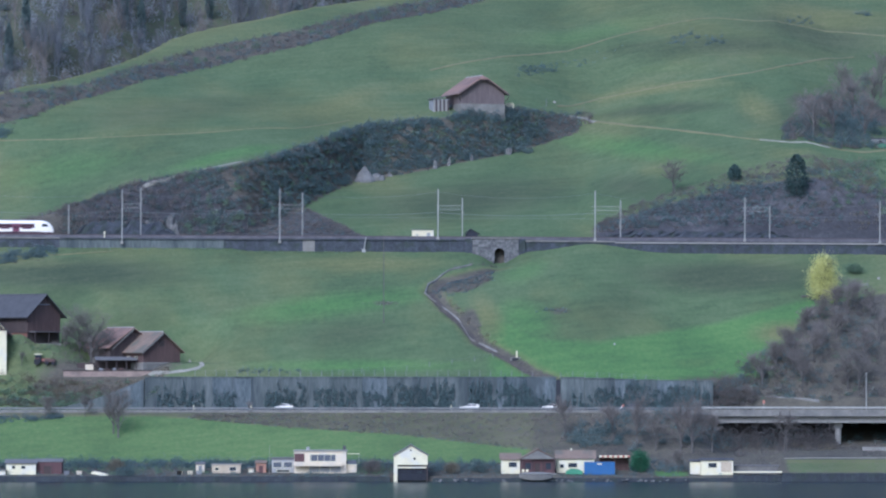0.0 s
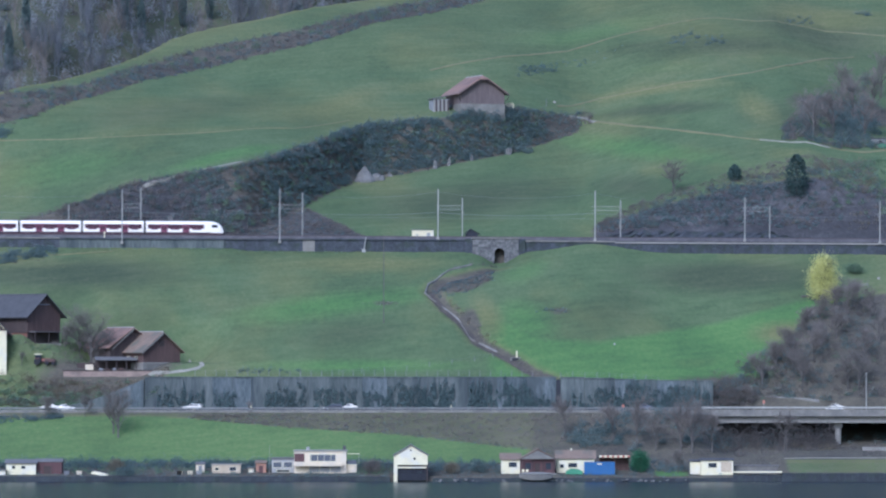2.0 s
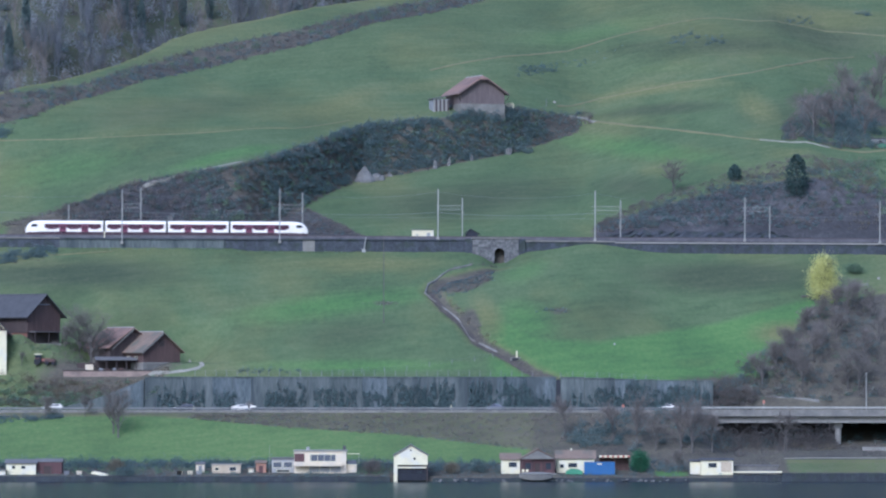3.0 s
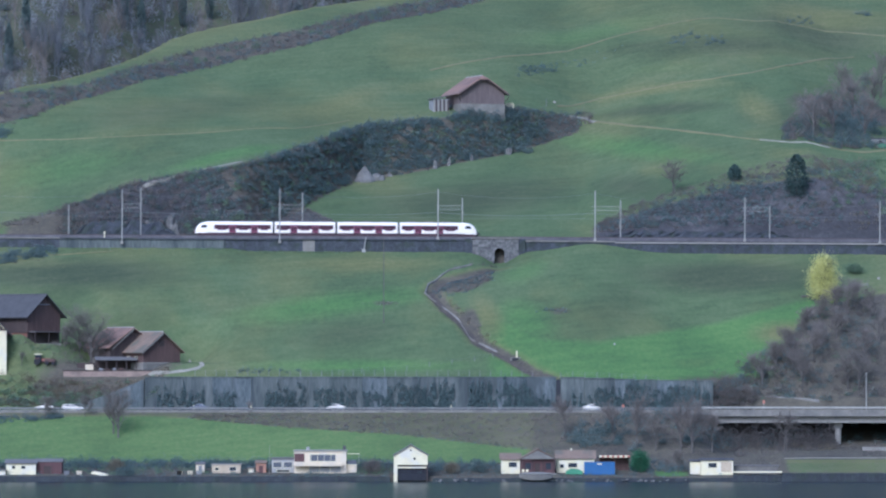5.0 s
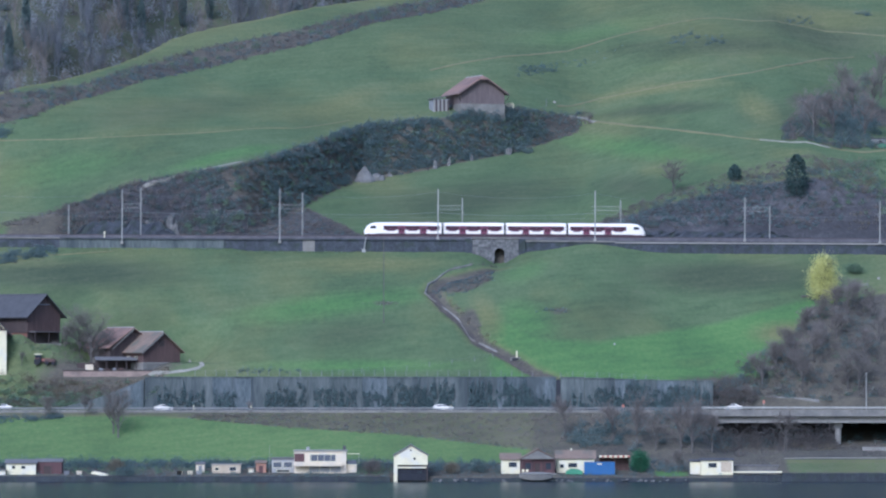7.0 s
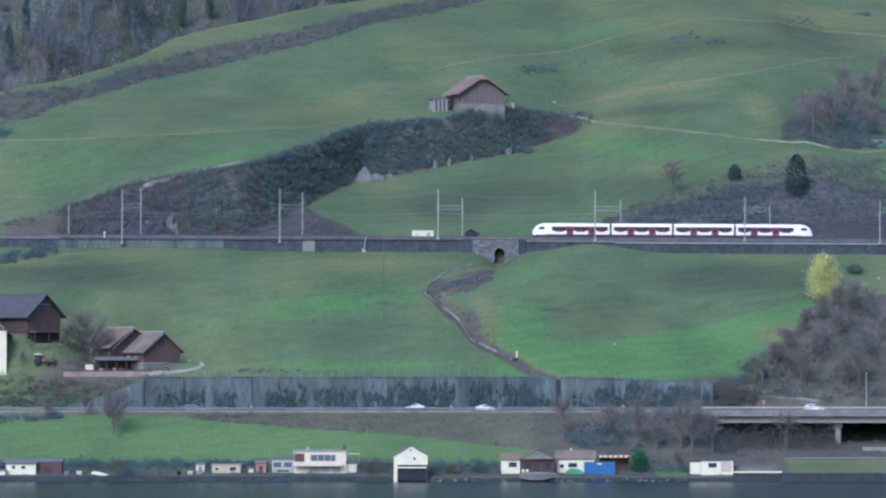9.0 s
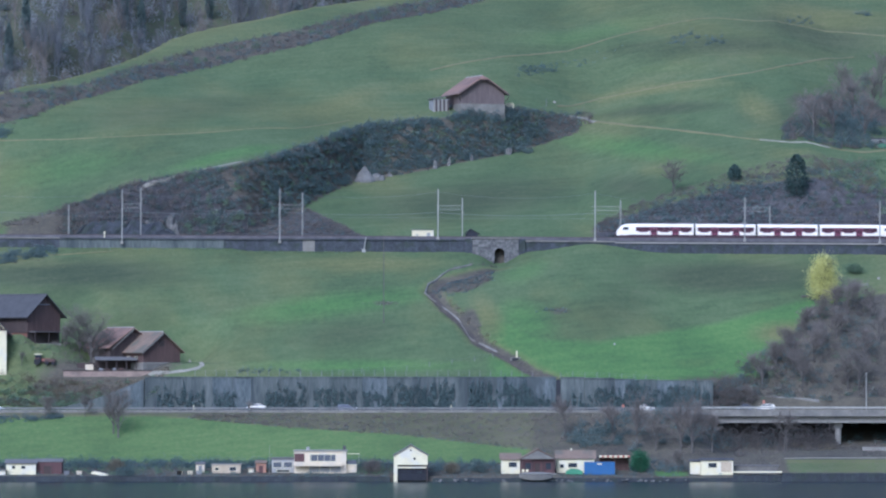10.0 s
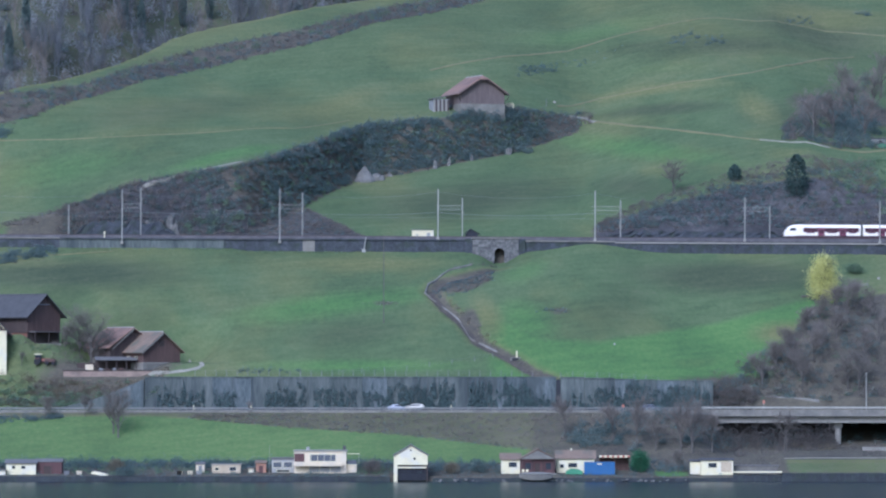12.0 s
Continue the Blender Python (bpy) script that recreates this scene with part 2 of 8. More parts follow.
def water_material():
    mat = bpy.data.materials.new("lake_water")
    mat.use_nodes = True
    nt = mat.node_tree
    n, l = nt.nodes, nt.links
    b = n["Principled BSDF"]
    b.inputs["Base Color"].default_value = (0.010, 0.024, 0.031, 1)
    b.inputs["Roughness"].default_value, b.inputs["IOR"].default_value = 0.2, 1.33
    co, mp = n.new("ShaderNodeTexCoord"), n.new("ShaderNodeMapping")
    mp.inputs["Scale"].default_value = (0.5, 1.0, 1)
    l.new(co.outputs["Object"], mp.inputs[0])
    t = n.new("ShaderNodeTexNoise")
    t.inputs["Scale"].default_value, t.inputs["Detail"].default_value = 0.9, 5
    l.new(mp.outputs[0], t.inputs["Vector"])
    bp = n.new("ShaderNodeBump")
    bp.inputs["Strength"].default_value, bp.inputs["Distance"].default_value = 0.9, 0.35
    l.new(t.outputs["Fac"], bp.inputs["Height"])
    l.new(bp.outputs[0], b.inputs["Normal"])
    return mat


GROUND, WATER = ground_material(), water_material()
ASPHALT = material("asphalt", (0.045, 0.045, 0.047), (0.075, 0.074, 0.072), 0.9, 0.3, 6)
CONCRETE = material("weathered_concrete", (0.14, 0.13, 0.10), (0.245, 0.228, 0.18), 0.9, 0.5, 5, stain=(0.09, 0.09, 0.08))
PALE_CONCRETE = material("pale_concrete", (0.23, 0.213, 0.168), (0.33, 0.308, 0.245), 0.85, 0.6, 6)
WALL_CONCRETE = material("streaked_retaining_wall", (0.052, 0.064, 0.055), (0.146, 0.158, 0.134), 0.95, 0.35, 2.5, 0.3,
                         stain=(0.042, 0.052, 0.050), stain_amount=0.85, stretch=(1, 1, 0.16))
WALL_PALE = material("pale_wall_panel", (0.049, 0.064, 0.061), (0.163, 0.180, 0.167), 0.95, 0.5, 3, 0.3, stain=(0.05, 0.06, 0.055), stain_amount=0.7, stretch=(1, 1, 0.2))
RAIL_STONE = material("dark_masonry", (0.028, 0.032, 0.034), (0.070, 0.075, 0.078), 0.95, 0.8, 3, 0.5, stain=(0.03, 0.04, 0.025), stain_amount=0.7, vary=0.3)
PORTAL_STONE = material("pale_masonry", (0.065, 0.066, 0.058), (0.20, 0.19, 0.165), 0.95, 1.2, 3, 0.5, vary=0.6)
BALLAST = material("track_ballast", (0.05, 0.046, 0.044), (0.12, 0.11, 0.10), 0.98, 0.5, 5, 0.6)
GRAVEL = material("pale_gravel", (0.20, 0.185, 0.135), (0.31, 0.29, 0.215), 0.95, 0.5, 4)
EARTH = material("worn_earth_path", (0.118, 0.118, 0.045), (0.20, 0.180, 0.078), 0.95, 0.3, 3)
STREAM_MUD = material("stream_bed", (0.035, 0.03, 0.024), (0.11, 0.09, 0.06), 0.9, 0.5, 3)
STEEL = material("galvanised_steel", (0.27, 0.262, 0.215), (0.40, 0.388, 0.32), 0.5, 0.5, 3, 0.05, metal=0.3)
WIRE = material("overhead_wire", (0.16, 0.165, 0.15), (0.22, 0.22, 0.20), 0.6, 1, 4, 0)
RAIL_STEEL = material("dull_guard_rail_steel", (0.15, 0.146, 0.125), (0.23, 0.225, 0.195), 0.6, 0.5, 3, 0.05, metal=0.2)
QUAY_STONE = material("wet_dark_quay_stone", (0.018, 0.021, 0.022), (0.045, 0.050, 0.048), 0.8, 0.8, 3, 0.5, stain=(0.03, 0.04, 0.025), stain_amount=0.6, vary=0.3)
RUST = material("rusty_rail", (0.06, 0.045, 0.038), (0.13, 0.10, 0.085), 0.6, 1, 6, 0.1, metal=0.5)
DARK_WOOD = material("dark_weathered_boards", (0.040, 0.030, 0.024), (0.078, 0.056, 0.044), 0.9, 0.6, 3, 0.4, stretch=(3, 3, 0.25))
RED_WOOD = material("reddish_brown_boards", (0.070, 0.042, 0.032), (0.125, 0.078, 0.058), 0.9, 0.6, 3, 0.4, stretch=(3, 3, 0.25))
TARRED_WOOD = material("tarred_black_boards", (0.016, 0.018, 0.021), (0.034, 0.036, 0.040), 0.85, 0.8, 3, 0.3, stretch=(3, 3, 0.25))
MAUVE_WOOD = material("weathered_mauve_boards", (0.105, 0.080, 0.068), (0.165, 0.128, 0.108), 0.9, 0.6, 3, 0.4, stretch=(3, 3, 0.25))
GREY_WOOD = material("grey_boards", (0.15, 0.15, 0.14), (0.30, 0.30, 0.28), 0.9, 0.6, 3, 0.3, stretch=(3, 3, 0.25))
DARK_SLATE = material("dark_roof_tiles", (0.048, 0.047, 0.044), (0.082, 0.079, 0.072), 0.85, 0.6, 3.5, 0.4)
BROWN_TILE = material("mossy_brown_roof_tiles", (0.149, 0.105, 0.068), (0.237, 0.172, 0.114), 0.9, 0.4, 3.5, 0.5, stain=(0.10, 0.105, 0.075), stain_amount=0.7)
RED_TILE = material("red_brown_roof_tiles", (0.185, 0.113, 0.077), (0.286, 0.181, 0.126), 0.9, 0.4, 3.5, 0.5, stain=(0.12, 0.09, 0.075), stain_amount=0.6)
BRICK = material("orange_brick_wall", (0.19, 0.085, 0.055), (0.28, 0.135, 0.09), 0.9, 0.5, 4, 0.3)
WHITE_WALL = material("white_render", (0.62, 0.55, 0.32), (0.74, 0.67, 0.41), 0.85, 0.5, 4, 0.1, stain=(0.55, 0.54, 0.5))
CREAM_WALL = material("cream_render", (0.58, 0.48, 0.30), (0.68, 0.58, 0.38), 0.85, 0.5, 4, 0.1, stain=(0.48, 0.44, 0.36))
GREY_WALL = material("grey_render", (0.25, 0.245, 0.21), (0.36, 0.345, 0.29), 0.85, 0.5, 4, 0.1, stain=(0.26, 0.26, 0.25))
TAN_WALL = material("tan_boards", (0.38, 0.30, 0.18), (0.50, 0.41, 0.27), 0.85, 0.5, 4, 0.1)
ORANGE_WALL = material("orange_boards", (0.26, 0.135, 0.08), (0.36, 0.20, 0.125), 0.85, 0.5, 4, 0.1)
MAROON = material("maroon_boards", (0.075, 0.038, 0.034), (0.115, 0.060, 0.050), 0.85, 0.5, 4, 0.2, stretch=(3, 3, 0.25))
GREY_ROOF = material("grey_flat_roof", (0.11, 0.105, 0.09), (0.17, 0.16, 0.14), 0.85, 0.5, 4, 0.1)
BLUE_PAINT = material("blue_painted_steel", (0.028, 0.095, 0.215), (0.04, 0.125, 0.27), 0.5, 0.6, 4, 0.05)
GREEN_SHEET = material("green_tarpaulin", (0.05, 0.19, 0.085), (0.09, 0.27, 0.13), 0.6, 1, 4, 0.3)
SIGNAL_ORANGE = material("orange_paint", (0.34, 0.14, 0.085), (0.44, 0.19, 0.115), 0.6, 1, 4, 0)
GLASS_DARK = glass_material("dark_window_glass", (0.025, 0.03, 0.036))
PINK_CONCRETE = material("pinkish_concrete", (0.20, 0.145, 0.105), (0.32, 0.24, 0.175), 0.9, 0.5, 4, 0.3, stain=(0.11, 0.09, 0.07))
GLASS_TRAIN = glass_material("tinted_train_glass", (0.060, 0.026, 0.036))
GLASS_BLUE = glass_material("pale_window_glass", (0.10, 0.105, 0.11))
TRAIN_WHITE = material("white_train_paint", (0.86, 0.78, 0.60), (0.89, 0.81, 0.64), 0.35, 0.2, 2, 0)
TRAIN_RED = material("deep_red_door_paint", (0.120, 0.028, 0.050), (0.155, 0.038, 0.062), 0.4, 0.2, 2, 0)
TRAIN_BAND = material("dark_window_band", (0.080, 0.028, 0.044), (0.105, 0.040, 0.056), 0.25, 0.3, 2, 0)
TRAIN_GREY = material("grey_roof_equipment", (0.20, 0.17, 0.155), (0.30, 0.26, 0.235), 0.6, 0.5, 3, 0.1)
TRAIN_UNDER = material("dark_running_gear", (0.045, 0.025, 0.028), (0.08, 0.045, 0.05), 0.8, 0.8, 3, 0.2)
RUBBER = material("black_rubber", (0.014, 0.014, 0.014), (0.025, 0.025, 0.025), 0.85, 2, 8, 0)
CAR_WHITE = material("white_car_paint", (0.80, 0.74, 0.58), (0.84, 0.78, 0.62), 0.25, 0.4, 3, 0)
CAR_SILVER = material("silver_car_paint", (0.42, 0.43, 0.45), (0.50, 0.51, 0.53), 0.3, 0.4, 3, 0, metal=0.4)
CAR_GREY = material("grey_car_paint", (0.13, 0.14, 0.155), (0.17, 0.18, 0.20), 0.3, 0.4, 3, 0, metal=0.3)
CAR_DARK = material("dark_car_paint", (0.03, 0.033, 0.04), (0.045, 0.05, 0.055), 0.3, 0.4, 3, 0)
BARK = material("grey_brown_bark", (0.075, 0.068, 0.055), (0.14, 0.125, 0.10), 0.95, 0.5, 3, 0.3)
TWIG = material("bare_twigs", (0.122, 0.108, 0.086), (0.188, 0.166, 0.132), 0.95, 0.3, 2, 0, vary=0.3)
TWIG_RED = material("reddish_bare_twigs", (0.134, 0.118, 0.095), (0.204, 0.176, 0.140), 0.95, 0.3, 2, 0, vary=0.3)
# far twigs: distance haze put into the colour, bluer than the near twigs
PALE_TWIG = material("haze_grey_far_twigs", (0.111, 0.117, 0.114), (0.170, 0.174, 0.167), 0.95, 0.3, 2, 0, vary=0.3)
SCRUB_DARK = material("dark_evergreen_scrub", (0.090, 0.126, 0.110), (0.168, 0.216, 0.181), 0.9, 0.12, 1.2, 0, vary=0.2, thin=0.4)
# far branches: haze put into the colour as a pale bluish grey
FAR_BRANCHES = material("haze_grey_far_branches", (0.263, 0.273, 0.267), (0.404, 0.405, 0.391), 0.95, 0.1, 1.2, 0, vary=0.25, thin=0.4)
SCRUB_GREEN = material("green_shrub_leaves", (0.113, 0.165, 0.093), (0.182, 0.252, 0.138), 0.9, 0.12, 1.2, 0, vary=0.3, thin=0.4)
SCRUB_BROWN = material("leafless_brown_scrub", (0.128, 0.115, 0.096), (0.232, 0.203, 0.161), 0.9, 0.12, 1.2, 0, vary=0.3, thin=0.4)
SCRUB_TAN = material("tan_winter_grass_and_brush", (0.156, 0.135, 0.086), (0.275, 0.237, 0.150), 0.9, 0.2, 1.2, 0, vary=0.35, thin=0.4)
IVY = material("dark_wall_ivy", (0.085, 0.122, 0.112), (0.162, 0.218, 0.193), 0.9, 0.12, 1.2, 0, vary=0.2, thin=0.4)
NEEDLES = material("dark_conifer_needles", (0.028, 0.052, 0.042), (0.055, 0.090, 0.068), 0.9, 0.5, 2, 0, vary=0.35)
WILLOW = material("yellow_green_spring_leaves", (0.442, 0.442, 0.135), (0.663, 0.624, 0.230), 0.9, 0.5, 2, 0, vary=0.25, thin=0.4)
HEDGE_GREEN = material("green_garden_leaves", (0.036, 0.119, 0.051), (0.077, 0.210, 0.093), 0.9, 0.5, 2, 0, vary=0.35, thin=0.4)
PALE_ROCK = material("pale_rock", (0.10, 0.098, 0.082), (0.21, 0.20, 0.165), 0.95, 0.6, 3, 0.6)


# ---- mesh helpers ----
class Geo:
    """Collects corners and faces for one mesh."""

    def __init__(self):
        self.v, self.f = [], []

    def add(self, verts, faces):
        k = len(self.v)
        self.v += [tuple(p) for p in verts]
        self.f += [tuple(i + k for i in f) for f in faces]
        return self

    def box(self, x0, x1, y0, y1, z0, z1):
        return self.prism([(x0, y0), (x1, y0), (x1, y1), (x0, y1)], z0, z1)

    def prism(self, pts, z0, z1):
        n = len(pts)
        v = [(x, y, z0) for x, y in pts] + [(x, y, z1) for x, y in pts]
        f = [tuple(range(n - 1, -1, -1)), tuple(range(n, 2 * n))] + [(i, (i + 1) % n, (i + 1) % n + n, i + n) for i in range(n)]
        return self.add(v, f)

    def side_prism(self, pts, y0, y1):
        """A profile in x and z, drawn from y0 to y1."""
        n = len(pts)
        v = [(x, y0, z) for x, z in pts] + [(x, y1, z) for x, z in pts]
        f = [tuple(range(n)), tuple(range(2 * n - 1, n - 1, -1))] + [((i + 1) % n, i, i + n, (i + 1) % n + n) for i in range(n)]
        return self.add(v, f)

    def end_prism(self, pts, x0, x1):
        """A profile in y and z, drawn from x0 to x1."""
        n = len(pts)
        v = [(x0, y, z) for y, z in pts] + [(x1, y, z) for y, z in pts]
        f = [tuple(range(n - 1, -1, -1)), tuple(range(n, 2 * n))] + [(i, (i + 1) % n, (i + 1) % n + n, i + n) for i in range(n)]
        return self.add(v, f)

    def tube(self, a, b, ra, rb, sides=6):
        a, b = Vector(a), Vector(b)
        d = (b - a).normalized()
        u = d.orthogonal().normalized()
        w = d.cross(u)
        v = []
        for p, r in ((a, ra), (b, rb)):
            for i in range(sides):
                t = 2 * math.pi * i / sides
                v.append(p + (u * math.cos(t) + w * math.sin(t)) * r)
        f = [tuple(range(sides - 1, -1, -1)), tuple(range(sides, 2 * sides))]
        f += [(i, (i + 1) % sides, (i + 1) % sides + sides, i + sides) for i in range(sides)]
        return self.add(v, f)

    def mesh(self, name, mat):
        me = bpy.data.meshes.new(name)
        me.from_pydata(self.v, [], self.f)
        me.materials.append(mat)
        me.update()
        return me


def part(name, geo, mat, parent, label="", m=None):
    ob = new(name, geo.mesh(name, mat) if isinstance(geo, Geo) else geo)
    ob.parent = parent
    if m:
        ob.matrix_basis = m
    return tagged(ob, label) if label else ob


def solid(name, geo, mat, label, category, kind="", m=None, group=""):
    """A top-level thing that is one mesh."""
    ob = new(name, geo.mesh(name, mat) if isinstance(geo, Geo) else geo)
    if m:
        ob.matrix_basis = m
    return tagged(ob, label, category, group, kind)


def thing(name, m, label, category, group="", kind=""):
    ob = new(name)
    ob.empty_display_size = 0.5
    ob.matrix_basis = m
    return tagged(ob, label, category, group, kind)


def gz(x, y):
    return float(ground(x, y))


def on_ground(x, y, rz=0, sink=0.0):
    return pose(x, y, gz(x, y) - sink, 0, 0, rz)


def quad_cloud(centres, sizes, rng, out=None, twig=False):
    """Small quads at the centres: leaves that face outwards, or thin twigs that point outwards and up; turned at random with no outward way given."""
    n = len(centres)

    def unit(v):
        return v / np.linalg.norm(v, axis=1)[:, None]

    a = unit(rng.normal(size=(n, 3)))
    if twig:
        a = unit(out * 0.7 + 0.45 * rng.normal(size=(n, 3)) + np.array([0, 0, 0.55]))
    elif out is not None:
        face = unit(0.7 * out + 0.6 * rng.normal(size=(n, 3)) + np.array([0, -0.2, 0.35]))
        a = unit(np.cross(face, a))
    b = np.cross(face, a) if out is not None and not twig else rng.normal(size=(n, 3))
    b = unit(b - (b * a).sum(1)[:, None] * a)
    s = np.asarray(sizes)[:, None] * (2.0 if twig else 1.0)
    k = rng.uniform(0.10, 0.21, size=(n, 1)) if twig else rng.uniform(0.5, 1.0, size=(n, 1))
    c = np.asarray(centres)
    return np.stack([c - a * s * 0.5, c + b * s * 0.5 * k, c + a * s * 0.5, c - b * s * 0.5 * k], 1).reshape(-1, 3)


def cloud_mesh(name, pts, mat):
    """A mesh of quads from their corners, four by four."""
    n = len(pts) // 4
    me = bpy.data.meshes.new(name)
    me.vertices.add(n * 4)
    me.vertices.foreach_set("co", np.asarray(pts, np.float32).ravel())
    me.loops.add(n * 4)
    me.loops.foreach_set("vertex_index", np.arange(n * 4, dtype=np.int32))
    me.polygons.add(n)
    me.polygons.foreach_set("loop_start", np.arange(0, n * 4, 4, dtype=np.int32))
    me.update(calc_edges=True)
    me.materials.append(mat)
    return me


def lump(rng, n, rx, ry, rz):
    """Points filling a lumpy mound of that half width, half depth and height, denser at its skin."""
    d = rng.normal(size=(n, 3))
    d /= np.linalg.norm(d, axis=1)[:, None]
    d[:, 2] = np.abs(d[:, 2])
    ph = rng.uniform(0, 6.28, 3)
    wob = 1 + 0.22 * np.sin(3 * d[:, 0] + ph[0]) + 0.2 * np.sin(4 * d[:, 2] + 3 * d[:, 1] + ph[1]) + 0.12 * np.sin(7 * d[:, 0] + ph[2])
    r = np.clip(rng.normal(0.68, 0.26, n), 0.1, 1.5) * wob
    return d * r[:, None] * np.array([rx, ry, rz])

# ---- the ground ----
def spread(lo, hi, step, far_lo, far_hi, grow=1.35):
    inner = list(np.arange(lo, hi + step / 2, step))
    out, s, v = [], step, inner[-1]
    while v < far_hi:
        s *= grow
        v += s
        out.append(v)
    low, s, v = [], step, inner[0]
    while v > far_lo:
        s *= grow
        v -= s
        low.append(v)
    return np.array(low[::-1] + inner + out)


def blob(x, y, cx, cy, rx, ry, lean=0.0):
    dx, dy = (x - cx) / rx, (y - cy - lean * (x - cx)) / ry
    return np.exp(-(dx * dx + dy * dy))


def below(x, y, pts, soft):
    """1 nearer than the line of points, 0 beyond it."""
    line = np.interp(x, [p[0] for p in pts], [p[1] for p in pts])
    return 1 - ramp(y - line, -soft, soft)


def within(x, a, b, soft=4.0):
    return ramp(x, a - soft, a + soft) * (1 - ramp(x, b - soft, b + soft))


MEADOW_TOP = ((-112.2, 1379.0), (-94.5, 1379.5), (-82.4, 1381.2), (-61.8, 1379.5), (-38.5, 1373.8), (-11.4, 1369.5), (19.6, 1360.5))
LUSH_EDGE = ((12.3, 1443.5), (24.9, 1431.0), (39.0, 1430.5), (59.4, 1445.2), (78.4, 1454.8), (92.6, 1463.0))


# richer, duller and drier patches of grass, the dull ones also holding painted shading of the slope: place, half sizes,
# lean in plan and strength
LUSH_SPOTS = ((-101, 1535, 28, 15, 0.05, 0.48),
    (-58, 1528, 20, 9, 0.71, 0.70),
    (54, 1582, 32, 14, -1.29, 0.62),
    (-27, 1449, 30, 9, 0.40, 0.80),
    (-20, 1416, 32, 4, 0.01, 0.75),
    (44, 1717, 31, 21, 0.71, 0.55),
    (21, 1440, 9, 14, -0.67, 0.75),
    (21, 1472, 9, 12, 0.81, 0.55),
    (65, 1658, 26, 9, -0.43, 0.35),
    (-80, 1788, 26, 51, 1.92, 0.60))
DULL_SPOTS = ((-96, 1461, 33, 14, 0.01, 0.95),
    (-23, 1432, 20, 10, 0.24, 0.60),
    (8, 1544, 35, 24, 0.48, 0.80),
    (74, 1477, 28, 12, 0.11, 1.00),
    (44, 1452, 17, 20, 1.00, 0.50),
    (62, 1616, 22, 8, -0.35, 0.80),
    (84, 1683, 33, 18, 0.06, 0.80),
    (98, 1598, 22, 24, 0.00, 0.60),
    (-73, 1588, 41, 28, 0.78, 0.50),
    (51, 1546, 14, 20, -1.01, 0.70),
    (-76, 1436, 13, 7, 0.03, 0.50),
    (112, 1725, 26, 45, 0.20, 0.90),
    (60, 1690, 24, 12, 0.30, 0.60))
DRY_SPOTS = ((-29, 1607, 17, 17, 1.23, 0.75),
    (-70, 1561, 43, 7, 0.21, 0.55),
    (59, 1639, 28, 7, -0.29, 0.85),
    (88, 1606, 7, 20, -1.42, 0.75),
    (117, 1748, 24, 24, 0.10, 0.90),
    (-21, 1477, 28, 7, 0.10, 0.80),
    (11, 1444, 5, 14, -1.45, 0.80),
    (54, 1642, 10, 6, -0.35, 0.60),
    (-4, 1634, 19, 12, 0.99, 0.50),
    (63, 1426, 17, 5, 0.26, 0.35),
    (17, 1751, 38, 32, 0.95, 0.40),
    (-105, 1470, 17, 7, 0.01, 0.50),
    (59, 1557, 9, 10, -0.94, 0.60),
    (95, 1554, 11, 8, 0.00, 0.60))


def patches_of(x, y, spots):
    return np.maximum.reduce([blob(x, y, *q[:5]) * q[5] for q in spots])


